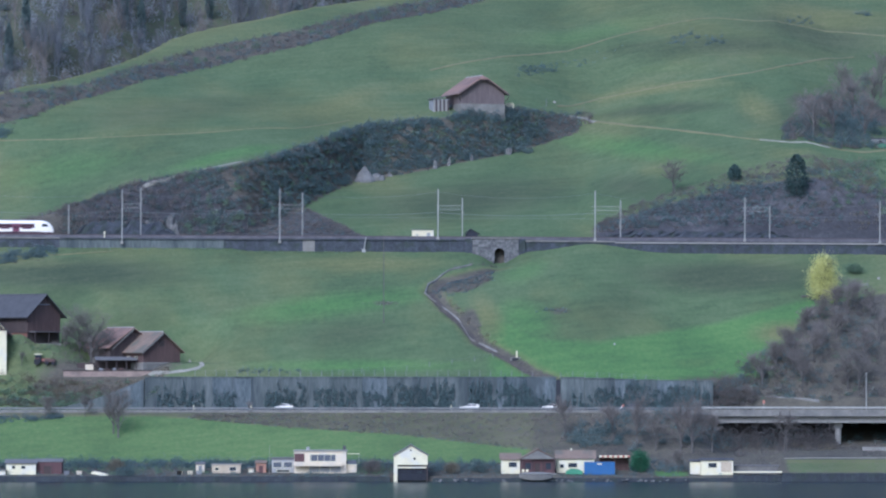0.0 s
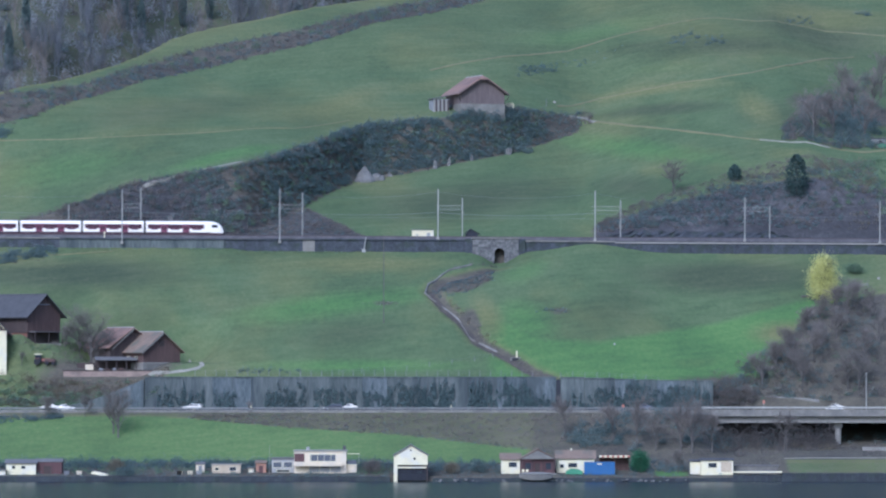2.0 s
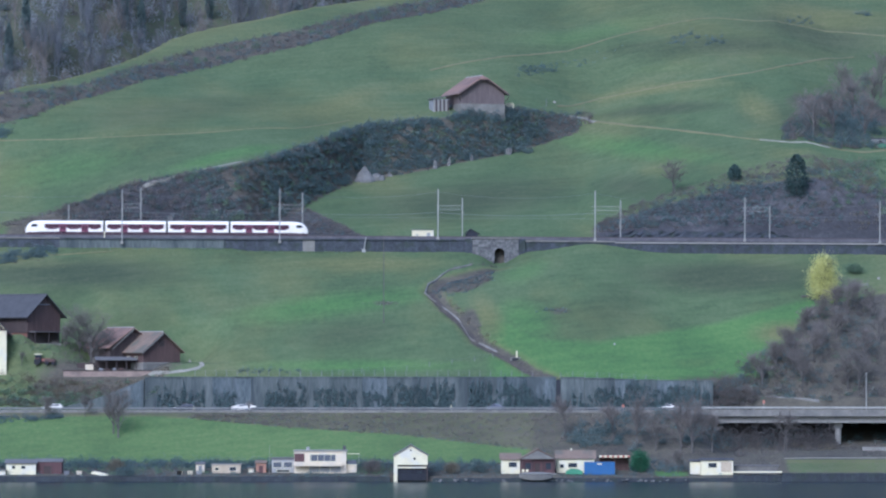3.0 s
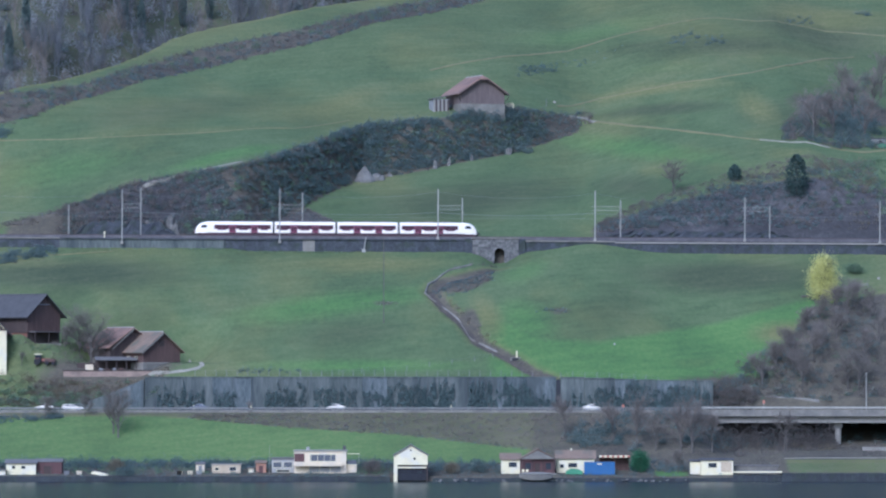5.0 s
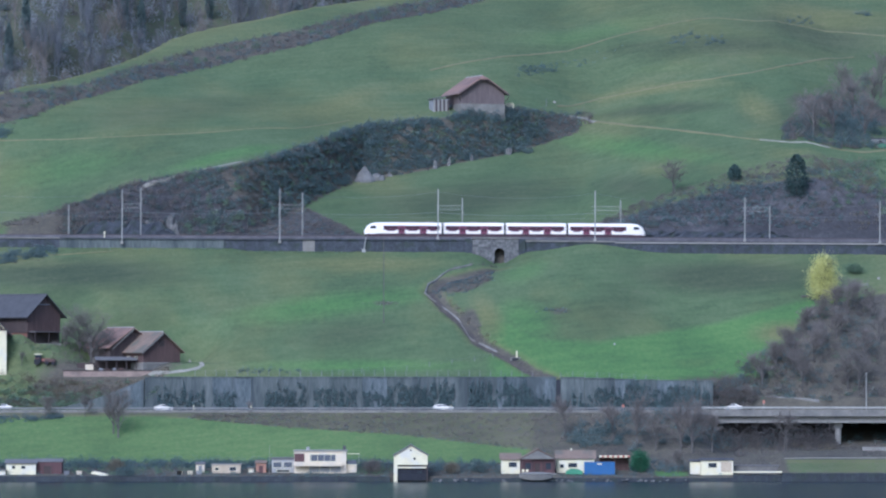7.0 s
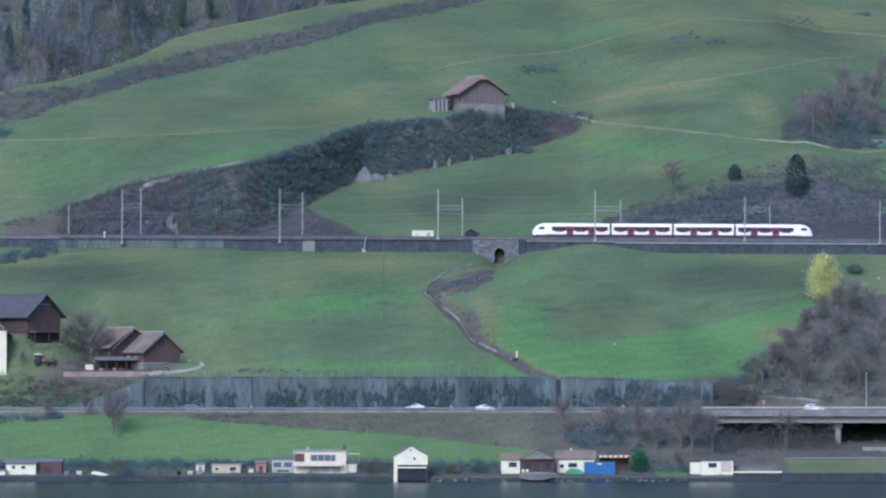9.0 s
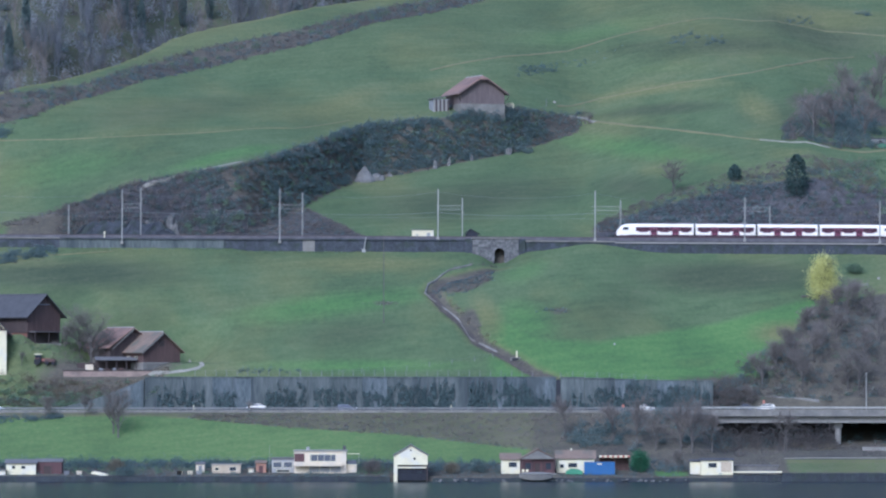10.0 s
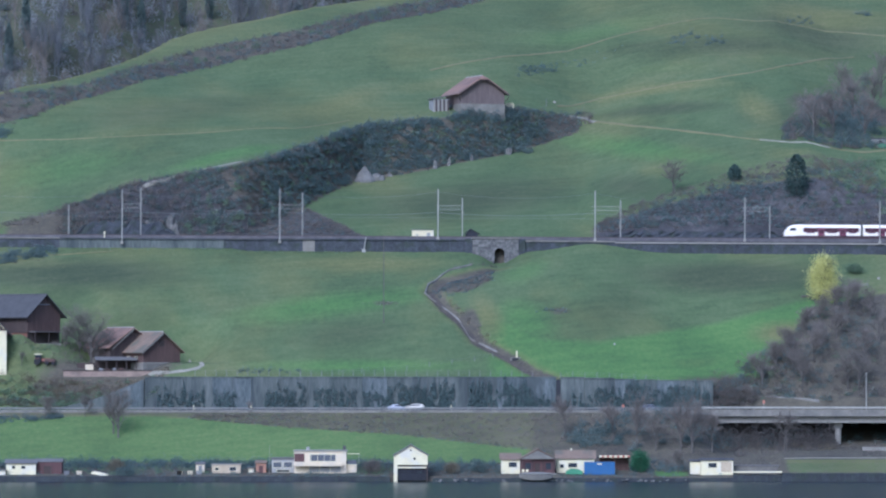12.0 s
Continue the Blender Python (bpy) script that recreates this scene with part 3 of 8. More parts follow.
def build_ground():
    xs = spread(-150, 150, 1.5, -2200, 2200)
    ys = np.concatenate([[-400, -200, -60, -20, 3, 30, 60, 100, 130, 160, 400, 800, 1200, 1300, 1320, 1327, 1328.5, 1329.5, 1332],
                         np.arange(1334, 1381, 1.0), [1381.5, 1383.5, 1390, 1398, 1409.2, 1409.4], np.arange(1410.2, 1640, 0.9),
                         np.arange(1640, 1800, 1.6), spread(1800, 1900, 5, 1801, 4500)])
    xx, yy = np.meshgrid(xs, ys)
    # the line of the railway wall gets an edge of its own in the grid
    r = rail_face(xx)
    near = np.abs(yy - r) < 0.46
    yy = np.where(near, r + 0.3, yy)
    x, y = xx.ravel(), yy.ravel()
    z = ground(x, y)
    nx, ny = len(xs), len(ys)
    rs = np.random.RandomState(3)
    z = z + (y > 1412) * rs.normal(0, 0.05, len(z))
    me = bpy.data.meshes.new("ground")
    i = np.arange(nx * ny).reshape(ny, nx)
    q = np.stack([i[:-1, :-1], i[:-1, 1:], i[1:, 1:], i[1:, :-1]], -1).reshape(-1, 4)
    me.vertices.add(len(x))
    me.vertices.foreach_set("co", np.stack([x, y, z], 1).astype(np.float32).ravel())
    me.loops.add(len(q) * 4)
    me.loops.foreach_set("vertex_index", q.astype(np.int32).ravel())
    me.polygons.add(len(q))
    me.polygons.foreach_set("loop_start", np.arange(0, len(q) * 4, 4, dtype=np.int32))
    me.polygons.foreach_set("use_smooth", np.ones(len(q), bool))
    me.update(calc_edges=True)
    # what grows where
    e = y - rail_face(x)
    s_f, s_w, s_h = lerp_line(x, SX, S_FOOT), lerp_line(x, SX, S_WIDE), lerp_line(x, SX, S_HIGH)
    scarp = (e > s_f - 1) * (e < s_f + s_w) * ramp(s_h, 1.0, 3.5)
    cut = (e > 14) * ramp(x, 36.68, 42.65) * (1 - ramp(e, 26 + 0.1 * (x - 60), 34 + 0.1 * (x - 60)))
    bench = ((e > -0.4) & (e < 15.2)) * 1.0
    strip = ((y > 1329) & (y < 1351.5)) * 0.95
    bank = (y > 1346) * (y < 1384) * (1 - below(x, y, MEADOW_TOP, 0.6)) * (x < 64.87) * 0.54
    bank = np.maximum(bank, ((y > 1340) & (y < 1384)) * (0.6 + 0.12 * ramp(x, 20, 50)) * ramp(x, 18.0, 22.0))
    bank = np.maximum(bank, ((y >= 1384) & (y < 1412) & (x > 57.31)) * 1.0)
    gully = np.exp(-(near_line(x, y, STREAM) / 2.3) ** 2) * (y > 1411)
    gully = np.maximum.reduce([gully, blob(x, y, 5.5, 1465.2, 7.5, 7.0, 0.5) * 1.1, blob(x, y, 7.3, 1440.8, 2.6, 9, -1.2) * 0.9])
    farm = blob(x, y, -83.0, 1415.5, 18, 6) * 1.2
    wood_right = ((y > 1409) & (e < -8)) * ramp(x, 71.46, 89.81) * below(x, y, ((71.0, 1420.8), (87.6, 1439.2), (93.0, 1458.2), (113.7, 1468.5)), 2.5)
    far_wood = (y > crest_y(x) + 3) * 0.55
    wood_right = np.maximum(wood_right, blob(x, y, 73, 1413, 14, 7) * 1.7)
    wood_up = blob(x, y, 113.9, 1609.2, 16, 16) * 1.3
    hx, hy = [p[0] for p in HEDGE], [p[1] for p in HEDGE]
    hedge = (np.abs(y - np.interp(x, hx, hy)) < 13) * (x < hx[-1]) * (y < crest_y(x) - 3) * (np.abs(x) < 200) * 0.75
    rough = np.maximum.reduce([blob(x, y, 48.6, 1464.8, 34, 16) * 0.36, blob(x, y, -95.6, 1457.0, 40, 12) * 0.36, blob(x, y, 27.1, 1559.2, 60, 14) * 0.33])
    trackside = below(x, y, ((-67.7, 1508.2), (-51.4, 1512.2), (-36.2, 1531.5), (-21.4, 1507.8)), 1.5) * (e > 14) * (x > -67.70) * (x < -20.73) * 0.9
    scrub = np.maximum.reduce([trackside, hedge, rough, scarp * 0.95, cut, bench, strip, bank, gully, farm, wood_right, far_wood, wood_up])
    quay_lawn = ((y > 1331) & (y < 1345)) * ramp(x, 79.23, 79.89) * 1.0
    scrub = scrub * (1 - quay_lawn) + 0.4 * quay_lawn
    band = below(x, y, LUSH_EDGE, 4) * (y > 1411) * ramp(x, 6.50, 16.38)
    meadow = (y > 1351) * (y < 1382) * (x < 21.03) * below(x, y, MEADOW_TOP, 1.0)
    shore_lawn = within(x, 49.5, 57.0, 0.6) * (y > 1330) * (y < 1344)
    scrub = np.maximum(scrub, blob(x, y, -14.9, 1450.8, 5, 3) * 0.6)
    scrub = np.maximum(scrub, blob(x, y, 29.4, 1445.8, 5, 3.5) * 0.6)
    scrub = scrub * (1 - shore_lawn)
    lush = np.maximum.reduce([shore_lawn, meadow * 0.9, band * 0.95, patches_of(x, y, LUSH_SPOTS)])
    fringe = np.exp(-(near_line(x, y, STREAM) / 4.0) ** 2) * (y > 1411) * 0.75
    dry = np.maximum.reduce([
        patches_of(x, y, DRY_SPOTS), quay_lawn * 0.45, ramp(bank, 0.2, 0.5) * 0.8, ramp(y, 1600, 1660) * 0.34, meadow * 0.42, band * 0.25, fringe,
        blob(x, y, 86.4, 1443.0, 10, 8) * 0.9, np.exp(-((y - crest_y(x) + 1.5) / 2.5) ** 2) * 0.95])
    rock = np.maximum.reduce([
        scarp * blob(x, y, -74.9, 1504.8, 24, 12) * 1.1, scarp * 0.25, cut * blob(x, y, 66.8, 1515.5, 34, 14) * 1.0, cut * 0.72,
        bench * 0.55 * (e > 1), trackside * 0.62])
    # duller grass, and some of the slope's shading put into the colour
    dull = patches_of(x, y, DULL_SPOTS)
    # solid dark panel: the doorway's inner shade is put into its colour
    for key, val in (("dull", dull), ("lush", lush), ("dry", dry), ("scrub", scrub), ("rock", rock)):
        me.attributes.new(key, "FLOAT", "POINT").data.foreach_set("value", np.clip(val, 0, 1).astype(np.float32))
    me.materials.append(GROUND)
    return solid("ground", me, GROUND, "green hillside meadows rising from the lake shore", "ground", "structure")


build_ground()
solid("water", Geo().add([(-2200, 60, 0), (2200, 60, 0), (2200, 1331, 0), (-2200, 1331, 0)], [(0, 1, 2, 3)]), WATER,
      "rippled dark grey-blue lake water", "water", "structure")

# ---- motorway: retaining wall, road, barriers and viaduct ----
ROAD_Z = 15.9
X_BRIDGE = 62.59


# near-black surface for the back of the slot in the wall
SLOT_DARK = material("near_black_slot_back", (0.012, 0.013, 0.014), (0.024, 0.025, 0.026), 0.7, 0.8, 3, 0.3)


def build_motorway():
    wall = thing("wall_motorway", pose(0, 0, 0), "tall streaked concrete retaining wall beside the motorway", "wall", kind="structure")
    rng = random.Random(4)
    x, end = -73.61, 66.51
    while x < end:
        w = min(rng.uniform(4.2, 7.4), end - x)
        top = 23.75 - 0.9 * float(ramp(x, 23.11, 57.92))
        if x < 27.83 - 0.1 and x + w > 27.83 - 1.5:
            w = 27.83 - x
        lean = rng.uniform(0, 0.12)
        g = Geo().end_prism([(1408.7 - lean, 15.2), (1409.5, 15.2), (1409.9, top), (1409.1 - lean, top)], x + 0.03, x + w - 0.03)
        part("panel", g, WALL_PALE if rng.random() < 0.3 else WALL_CONCRETE, wall)
        part("coping", Geo().box(x + 0.01, x + w - 0.01, 1408.9, 1410.2, top + 0.004, top + 0.28), WALL_CONCRETE, wall)
        x += w
        if abs(x - 27.83) < 0.05:
            x = 28.94
    x = -73.61
    while x > -95:
        w = rng.uniform(2.6, 4.2)
        za, zb = (float(np.interp(v, (-96, -84, -73.61), (16.0, 19.0, 23.4))) for v in (x - w, x))
        part("panel", Geo().side_prism([(x - w + 0.03, 15.2), (x - 0.03, 15.2), (x - 0.03, zb), (x - w + 0.03, za)], 1408.3, 1409.2), WALL_PALE if x > -78 else WALL_CONCRETE, wall)
        x -= w
    part("drain_back", Geo().box(27.83, 28.94, 1409.02, 1409.38, 15.2, 23.3), SLOT_DARK, wall, "dark recessed drainage slot")

    road = thing("road", pose(0, 0, 0), "grey asphalt motorway along the foot of the wall", "motorway", kind="structure")
    part("carriageway", Geo().box(-760, X_BRIDGE, 1383.4, 1408.6, 15.1, ROAD_Z), ASPHALT, road)
    part("verge_kerb", Geo().box(-760, X_BRIDGE, 1382.9, 1383.39, 14.8, ROAD_Z + 0.12), CONCRETE, road, "pale concrete edge kerb")
    for y, nm in ((1395.6, "lane_line"), (1387.6, "lane_line"), (1403.6, "lane_line")):
        part(nm, Geo().box(-760, 760, y - 0.07, y + 0.07, ROAD_Z + 0.004, ROAD_Z + 0.01), WHITE_WALL, road)
    rail = thing("guard_rail", pose(0, 0, 0), "grey steel guard rail along the motorway", "guard rail", kind="structure")
    for y in (1383.9, 1396.0):
        part("beam", Geo().box(-760, X_BRIDGE, y - 0.05, y + 0.05, ROAD_Z + 0.46, ROAD_Z + 0.68), RAIL_STEEL, rail)
    post = Geo().box(-0.06, 0.06, -0.06, 0.06, 0, 0.7).mesh("post", RAIL_STEEL)
    for k in range(64):
        for y in (1384.03, 1396.13):
            part("post", post, RAIL_STEEL, rail, m=pose(-158 + 4.0 * k, y, ROAD_Z) if -158 + 4.0 * k < X_BRIDGE else pose(-160 - 4 * k, y, ROAD_Z))

    via = thing("viaduct", pose(0, 0, 0), "concrete motorway viaduct on round piers above the shore", "viaduct", kind="structure")
    part("deck", Geo().end_prism([(1382.6, ROAD_Z - 1.2), (1386, ROAD_Z - 2.75), (1405, ROAD_Z - 2.75), (1408.8, ROAD_Z - 1.2), (1408.8, ROAD_Z), (1382.6, ROAD_Z)], X_BRIDGE, 760), CONCRETE, via)
    part("edge_beam", Geo().box(X_BRIDGE, 760, 1382.1, 1382.59, ROAD_Z - 1.35, ROAD_Z + 0.25), CONCRETE, via)
    part("girder", Geo().box(X_BRIDGE + 0.3, 760, 1383.4, 1384.4, ROAD_Z - 2.9, ROAD_Z - 1.3), PALE_CONCRETE, via)
    part("parapet_rail", Geo().box(X_BRIDGE, 760, 1382.3, 1382.42, ROAD_Z + 0.62, ROAD_Z + 0.80), STEEL, via)
    part("median_rail", Geo().box(X_BRIDGE, 760, 1395.9, 1396.1, ROAD_Z + 0.45, ROAD_Z + 0.85), STEEL, via)
    pst = Geo().box(-0.05, 0.05, -0.05, 0.05, 0, 0.8).mesh("parapet_post", STEEL)
    for k in range(45):
        part("parapet_post", pst, STEEL, via, m=pose(X_BRIDGE + 0.5 + 2.0 * k, 1382.36, ROAD_Z + 0.3))
    px = 95.67
    for k in range(4):
        for y in (1386.0, 1403.0):
            x = px + 42 * k
            b = gz(x, y) - 1
            part("pier", Geo().tube((x, y, b), (x, y, ROAD_Z - 4.1), 0.75, 0.75, 14), PALE_CONCRETE, via)
            part("pier_head", Geo().box(x - 1.0, x + 1.0, y - 0.9, y + 0.9, ROAD_Z - 4.1, ROAD_Z - 2.85), PALE_CONCRETE, via)
    part("abutment", Geo().box(X_BRIDGE - 1.5, X_BRIDGE + 1.2, 1384.6, 1407.5, 5, ROAD_Z - 2.8), CONCRETE, via)


build_motorway()


# ---- railway: bench, walls, culvert, track and overhead line ----
TRACK = pose(0, 1489, 59.4, 0, 0.229, 3.434)


def along(px_x):
    return px_x / 0.998


def build_railway():
    wall = thing("wall_railway", TRACK, "long dark masonry wall carrying the railway", "wall", kind="structure")
    rng = random.Random(8)

    def stretch(a, b, low, mat, coping, high=0.0, step=3.0):
        x = a
        while x < b - 0.01:
            w = min(step * rng.uniform(0.8, 1.25), b - x)
            if b - x - w < 1.0:
                w = b - x
            part("wall_block", Geo().end_prism([(-0.75, low), (0.6, low), (0.6, high - 0.304), (-0.45 + rng.uniform(-0.04, 0.04), high - 0.304)], x + 0.015, x + w - 0.015), mat, wall)
            x += w
        part("coping", Geo().box(a, b, -0.75, 0.75, high - 0.30, high + 0.02), coping, wall)

    stretch(-123.77, -99.57, -3.0, RAIL_STONE, CONCRETE)
    stretch(-99.57, -57.05, -4, WALL_CONCRETE, RAIL_STONE, -0.1)
    stretch(-57.05, -46.34, -6, RAIL_STONE, RAIL_STONE, -0.15)
    stretch(-46.34, -36.52, -6, RAIL_STONE, RAIL_STONE, -0.1)
    stretch(-36.52, -33.44, -6, CONCRETE, RAIL_STONE, -0.1)
    stretch(-33.44, 7.63, -6, RAIL_STONE, RAIL_STONE)
    stretch(19.65, 44.87, -7, RAIL_STONE, CONCRETE, -0.2)
    stretch(44.87, 137.26, -6, RAIL_STONE, PALE_CONCRETE, -0.5)

    # culvert portal with an arched opening
    portal = thing("culvert_portal", TRACK, "pale stone culvert portal with a dark arch under the railway", "culvert", kind="structure")
    c, r, spring, foot = 14.66, 1.35, -3.6, -7.5
    x0, x1 = 7.63, 19.65
    y0, y1 = -1.5, 0.2
    mat = PORTAL_STONE
    rows = 11
    h = (0.2 - foot) / rows
    for k in range(rows):
        za, zb = foot + k * h, foot + (k + 1) * h
        inset = 2.2 * (1 - (zb - foot) / 4.0) if zb < foot + 4.0 else 0
        x = x0 + inset
        while x < x1 - inset - 0.05:
            w = min(rng.uniform(0.7, 1.3), x1 - inset - x)
            mid_x, mid_z = x + w / 2, (za + zb) / 2
            gap = abs(mid_x - c) < r + 0.25 and mid_z < spring or math.hypot(mid_x - c, mid_z - spring) < r + 0.3
            if not gap:
                part("stone", Geo().box(x + 0.02, x + w - 0.02, y0 + rng.uniform(0, 0.12), y1, za + 0.02, zb - 0.02), mat, portal)
            x += w
    for k in range(9):
        a = math.pi * (k + 0.5) / 9
        g = Geo().box(-0.24, 0.24, y0 - 0.08, y1, 0.0, 0.55)
        part("arch_stone", g, mat, portal, m=pose(c + r * math.cos(a), 0, spring + r * math.sin(a), 0, 90 - math.degrees(a), 0))
    for s in (-1, 1):
        for k in range(4):
            part("jamb_stone", Geo().box(c + s * r if s > 0 else c - r - 0.5, c + r + 0.5 if s > 0 else c - r, y0 - 0.06, y1, foot + 0.98 * k, foot + 0.98 * k + 0.95), mat, portal)
    part("parapet", Geo().box(x0 - 0.2, x1 + 0.2, y0 - 0.2, y1 + 0.3, 0.2, 0.55), CONCRETE, portal)
    tun = Geo()
    tun.box(c - r - 0.8, c - r - 0.4, 0.25, 9, foot, 0.0).box(c + r + 0.4, c + r + 0.8, 0.25, 9, foot, 0.0).box(c - r - 0.8, c + r + 0.8, 9, 9.4, foot, 0)
    tun.box(c - r - 0.8, c + r + 0.8, 0.25, 9, -1.7, -1.3)
    part("barrel", tun, RAIL_STONE, portal, "dark stone lining of the culvert")
    for s, xx in ((-1, x0), (1, x1)):
        part("wing_wall", Geo().side_prism([(xx, 0.2), (xx + s * 1.8, 0.2), (xx + s * 1.8, -3.2), (xx, -6)] if s > 0 else [(xx - 1.8, 0.2), (xx, 0.2), (xx, -6), (xx - 1.8, -3.6)], -1.0, 0.2), RAIL_STONE, portal)

    bed = thing("railway_track", TRACK, "double railway track on grey ballast", "railway track", kind="structure")
    for yc in (4.4, 8.6):
        part("ballast", Geo().end_prism([(yc - 2.08, -0.6), (yc + 2.08, -0.6), (yc + 2.05, 0.0), (yc + 1.4, 0.72), (yc - 1.4, 0.72), (yc - 2.05, 0.0)], -420, 420), BALLAST, bed)
        for s in (-0.72, 0.72):
            part("rail", Geo().end_prism([(yc + s - 0.07, 0.73), (yc + s + 0.07, 0.73), (yc + s + 0.02, 0.8), (yc + s + 0.035, 0.90), (yc + s - 0.035, 0.90), (yc + s - 0.02, 0.8)], -420, 420), RUST, bed)
    slp = Geo()
    for k in range(420):
        for yc in (4.4, 8.6):
            slp.box(-147 + 0.7 * k, -146.76 + 0.7 * k, yc - 1.25, yc + 1.25, 0.70, 0.76)
    tagged(part("sleepers", slp, BALLAST, bed), kind="stuff")


build_railway()


def mast(x, y, low, top, boom, reach, arm_y, label):
    """A catenary mast; boom: height of its crossbeam, reach: how far that goes along the line."""
    m = thing("catenary_mast", TRACK @ pose(x, y, 0), label, "railway mast", "catenary masts along the line")
    h = Geo()
    h.box(-0.14, -0.10, -0.12, 0.12, low, top).box(0.10, 0.14, -0.12, 0.12, low, top).box(-0.10, 0.10, -0.03, 0.03, low, top)
    part("pole", h, STEEL, m)
    part("foot", Geo().box(-0.35, 0.35, -0.35, 0.35, low - 0.3, low + 0.35), PALE_CONCRETE, m)
    if boom:
        for dz in (0.0, 1.1):
            part("crossbeam", Geo().box(min(0, reach), max(0, reach), -0.05, 0.05, boom + dz, boom + dz + 0.08), STEEL, m)
        g = Geo()
        k = 0.0
        while k < abs(reach) - 0.9:
            s = 1 if reach > 0 else -1
            g.tube((s * k, 0, boom + 0.06), (s * (k + 0.8), 0, boom + 1.12), 0.035, 0.035, 4)
            k += 0.8
        part("lattice", g, STEEL, m)
    d = 1 if arm_y > y else -1
    part("bracket", Geo().tube((0, 0, 7.4), (0.1, arm_y - y, 7.2), 0.045, 0.045, 5).tube((0, 0, 6.0), (0.1, arm_y - y, 7.15), 0.035, 0.035, 5), STEEL, m)
    part("steady_arm", Geo().tube((0, 0, 6.0), (0.2, arm_y - y - 0.4 * d, 5.75), 0.03, 0.03, 5), STEEL, m)
    part("insulator", Geo().tube((0, 0.2 * d, 7.39), (0.03, 0.9 * d, 7.33), 0.11, 0.11, 8), WHITE_WALL, m)
    return m


FRONT = ((-83.27, -1.3, 72.01), (-42.47, -0.9, 72.24), (-1.24, 0.3, 72.54), (39.75, 0.2, 72.34), (78.95, 0.2, 70.93), (114.09, -0.2, 70.03))
BACK = ((-97.13, 68.30, 0.0), (-78.36, 72.69, -4.9), (-36.16, 71.75, -6.3), (5.74, 70.50, -7.0), (47.33, 70.14, -7.6), (86.67, 68.87, -7.7), (122.25, 68.11, -5.8))
for fx, low, top in FRONT:
    mast(along(fx), -0.95 if low < 0 else 1.4, low, top - 59.4, 0, 0, 4.4, "tall grey steel catenary mast beside the railway wall")
for bx, top, reach in BACK:
    mast(along(bx), 11.6, 0.2, top - 59.4, 8.0 if reach else 0, reach, 8.6, "grey steel catenary mast with a lattice crossbeam behind the track" if reach else "single slim grey catenary mast behind the track")


def wire(name, pts, r, label):
    g = Geo()
    for a, b in zip(pts[:-1], pts[1:]):
        g.tube(a, b, r, r, 4)
    return solid(name, g, WIRE, label, "overhead wire", m=TRACK.copy())


def sagging(x0, x1, y, z0, z1, sag, n=6):
    return [(x0 + (x1 - x0) * k / n, y, z0 + (z1 - z0) * k / n - sag * 4 * (k / n) * (1 - k / n)) for k in range(n + 1)]


stops = [along(p[0]) for p in FRONT]
stops = [stops[0] - 42] + stops + [stops[-1] + 38]
for yc in (4.4, 8.6):
    pts = []
    for a, b in zip(stops[:-1], stops[1:]):
        pts += sagging(a, b, yc, 7.2, 7.2, 0.8)[:-1]
    wire("messenger_wire", pts, 0.024, "thin sagging messenger wire over the track")
    wire("contact_wire", [(stops[0], yc, 5.75), (stops[-1], yc, 5.75)], 0.012, "thin straight contact wire over the track")
pts = []
tops = [FRONT[0][2]] + [p[2] for p in FRONT] + [FRONT[-1][2]]
for k in range(len(stops) - 1):
    pts += sagging(stops[k], stops[k + 1], 1.2, tops[k] - 60.2, tops[k + 1] - 60.2, 1.4)[:-1]
wire("feeder_wire", pts, 0.024, "thin sagging feeder wire between the mast tops")

def rock_face(a, b, high, label, seed):
    """A rough dark rock cut along the back of the railway bench."""
    rng = random.Random(seed)
    v, f = [], []
    n, rows = int((b - a) / 1.2), 5
    for k in range(n + 1):
        u = k / n
        h = high * min(1, 6 * u, 5 * (1 - u)) * rng.uniform(0.85, 1.15)
        for j in range(rows):
            t = j / (rows - 1)
            v.append((a + (b - a) * u, 14.0 + 0.35 * t * h + rng.uniform(-0.35, 0.35) - (0.2 if j == 0 else 0), -0.1 + h * t))
        v.append((a + (b - a) * u, 16.5 + 0.5 * h, -0.3 + h))
    m = rows + 1
    for k in range(n):
        for j in range(rows):
            f.append((k * m + j, (k + 1) * m + j, (k + 1) * m + j + 1, k * m + j + 1))
    return solid("rock_face", Geo().add(v, f), RAIL_STONE, label, "rock face", "structure", TRACK.copy())


rock_face(39.48, 98.85, 2.9, "dark rock face of the railway cutting", 5)
rock_face(-97.07, -67.39, 4.6, "dark rock face beside the line", 6)

hut = thing("relay_hut", TRACK @ pose(-4.60, 12.6, 0), "low white railway relay hut beside the track", "hut")
part("wall", Geo().box(-2.8, 2.8, -1.2, 1.2, 0, 2.6), WHITE_WALL, hut)
part("roof", Geo().box(-2.95, 2.95, -1.35, 1.35, 2.6, 2.76), PALE_CONCRETE, hut)
part("door", Geo().box(1.0, 1.9, -1.25, -1.2, 0.1, 1.95), GREY_WALL, hut, "grey steel door")
part("vent", Geo().box(-1.9, -1.2, -1.24, -1.2, 1.2, 1.6), GREY_WALL, hut)
shed = thing("trackside_shed", TRACK @ pose(8.31, 13.2, 0), "small dark timber shed with a pitched roof", "shed")
part("wall", Geo().box(-1.6, 1.6, -1.4, 1.4, 0, 1.7), TARRED_WOOD, shed)
part("gable", Geo().side_prism([(-1.6, 1.7), (1.6, 1.7), (-0.4, 2.9)], -1.4, 1.4), TARRED_WOOD, shed)
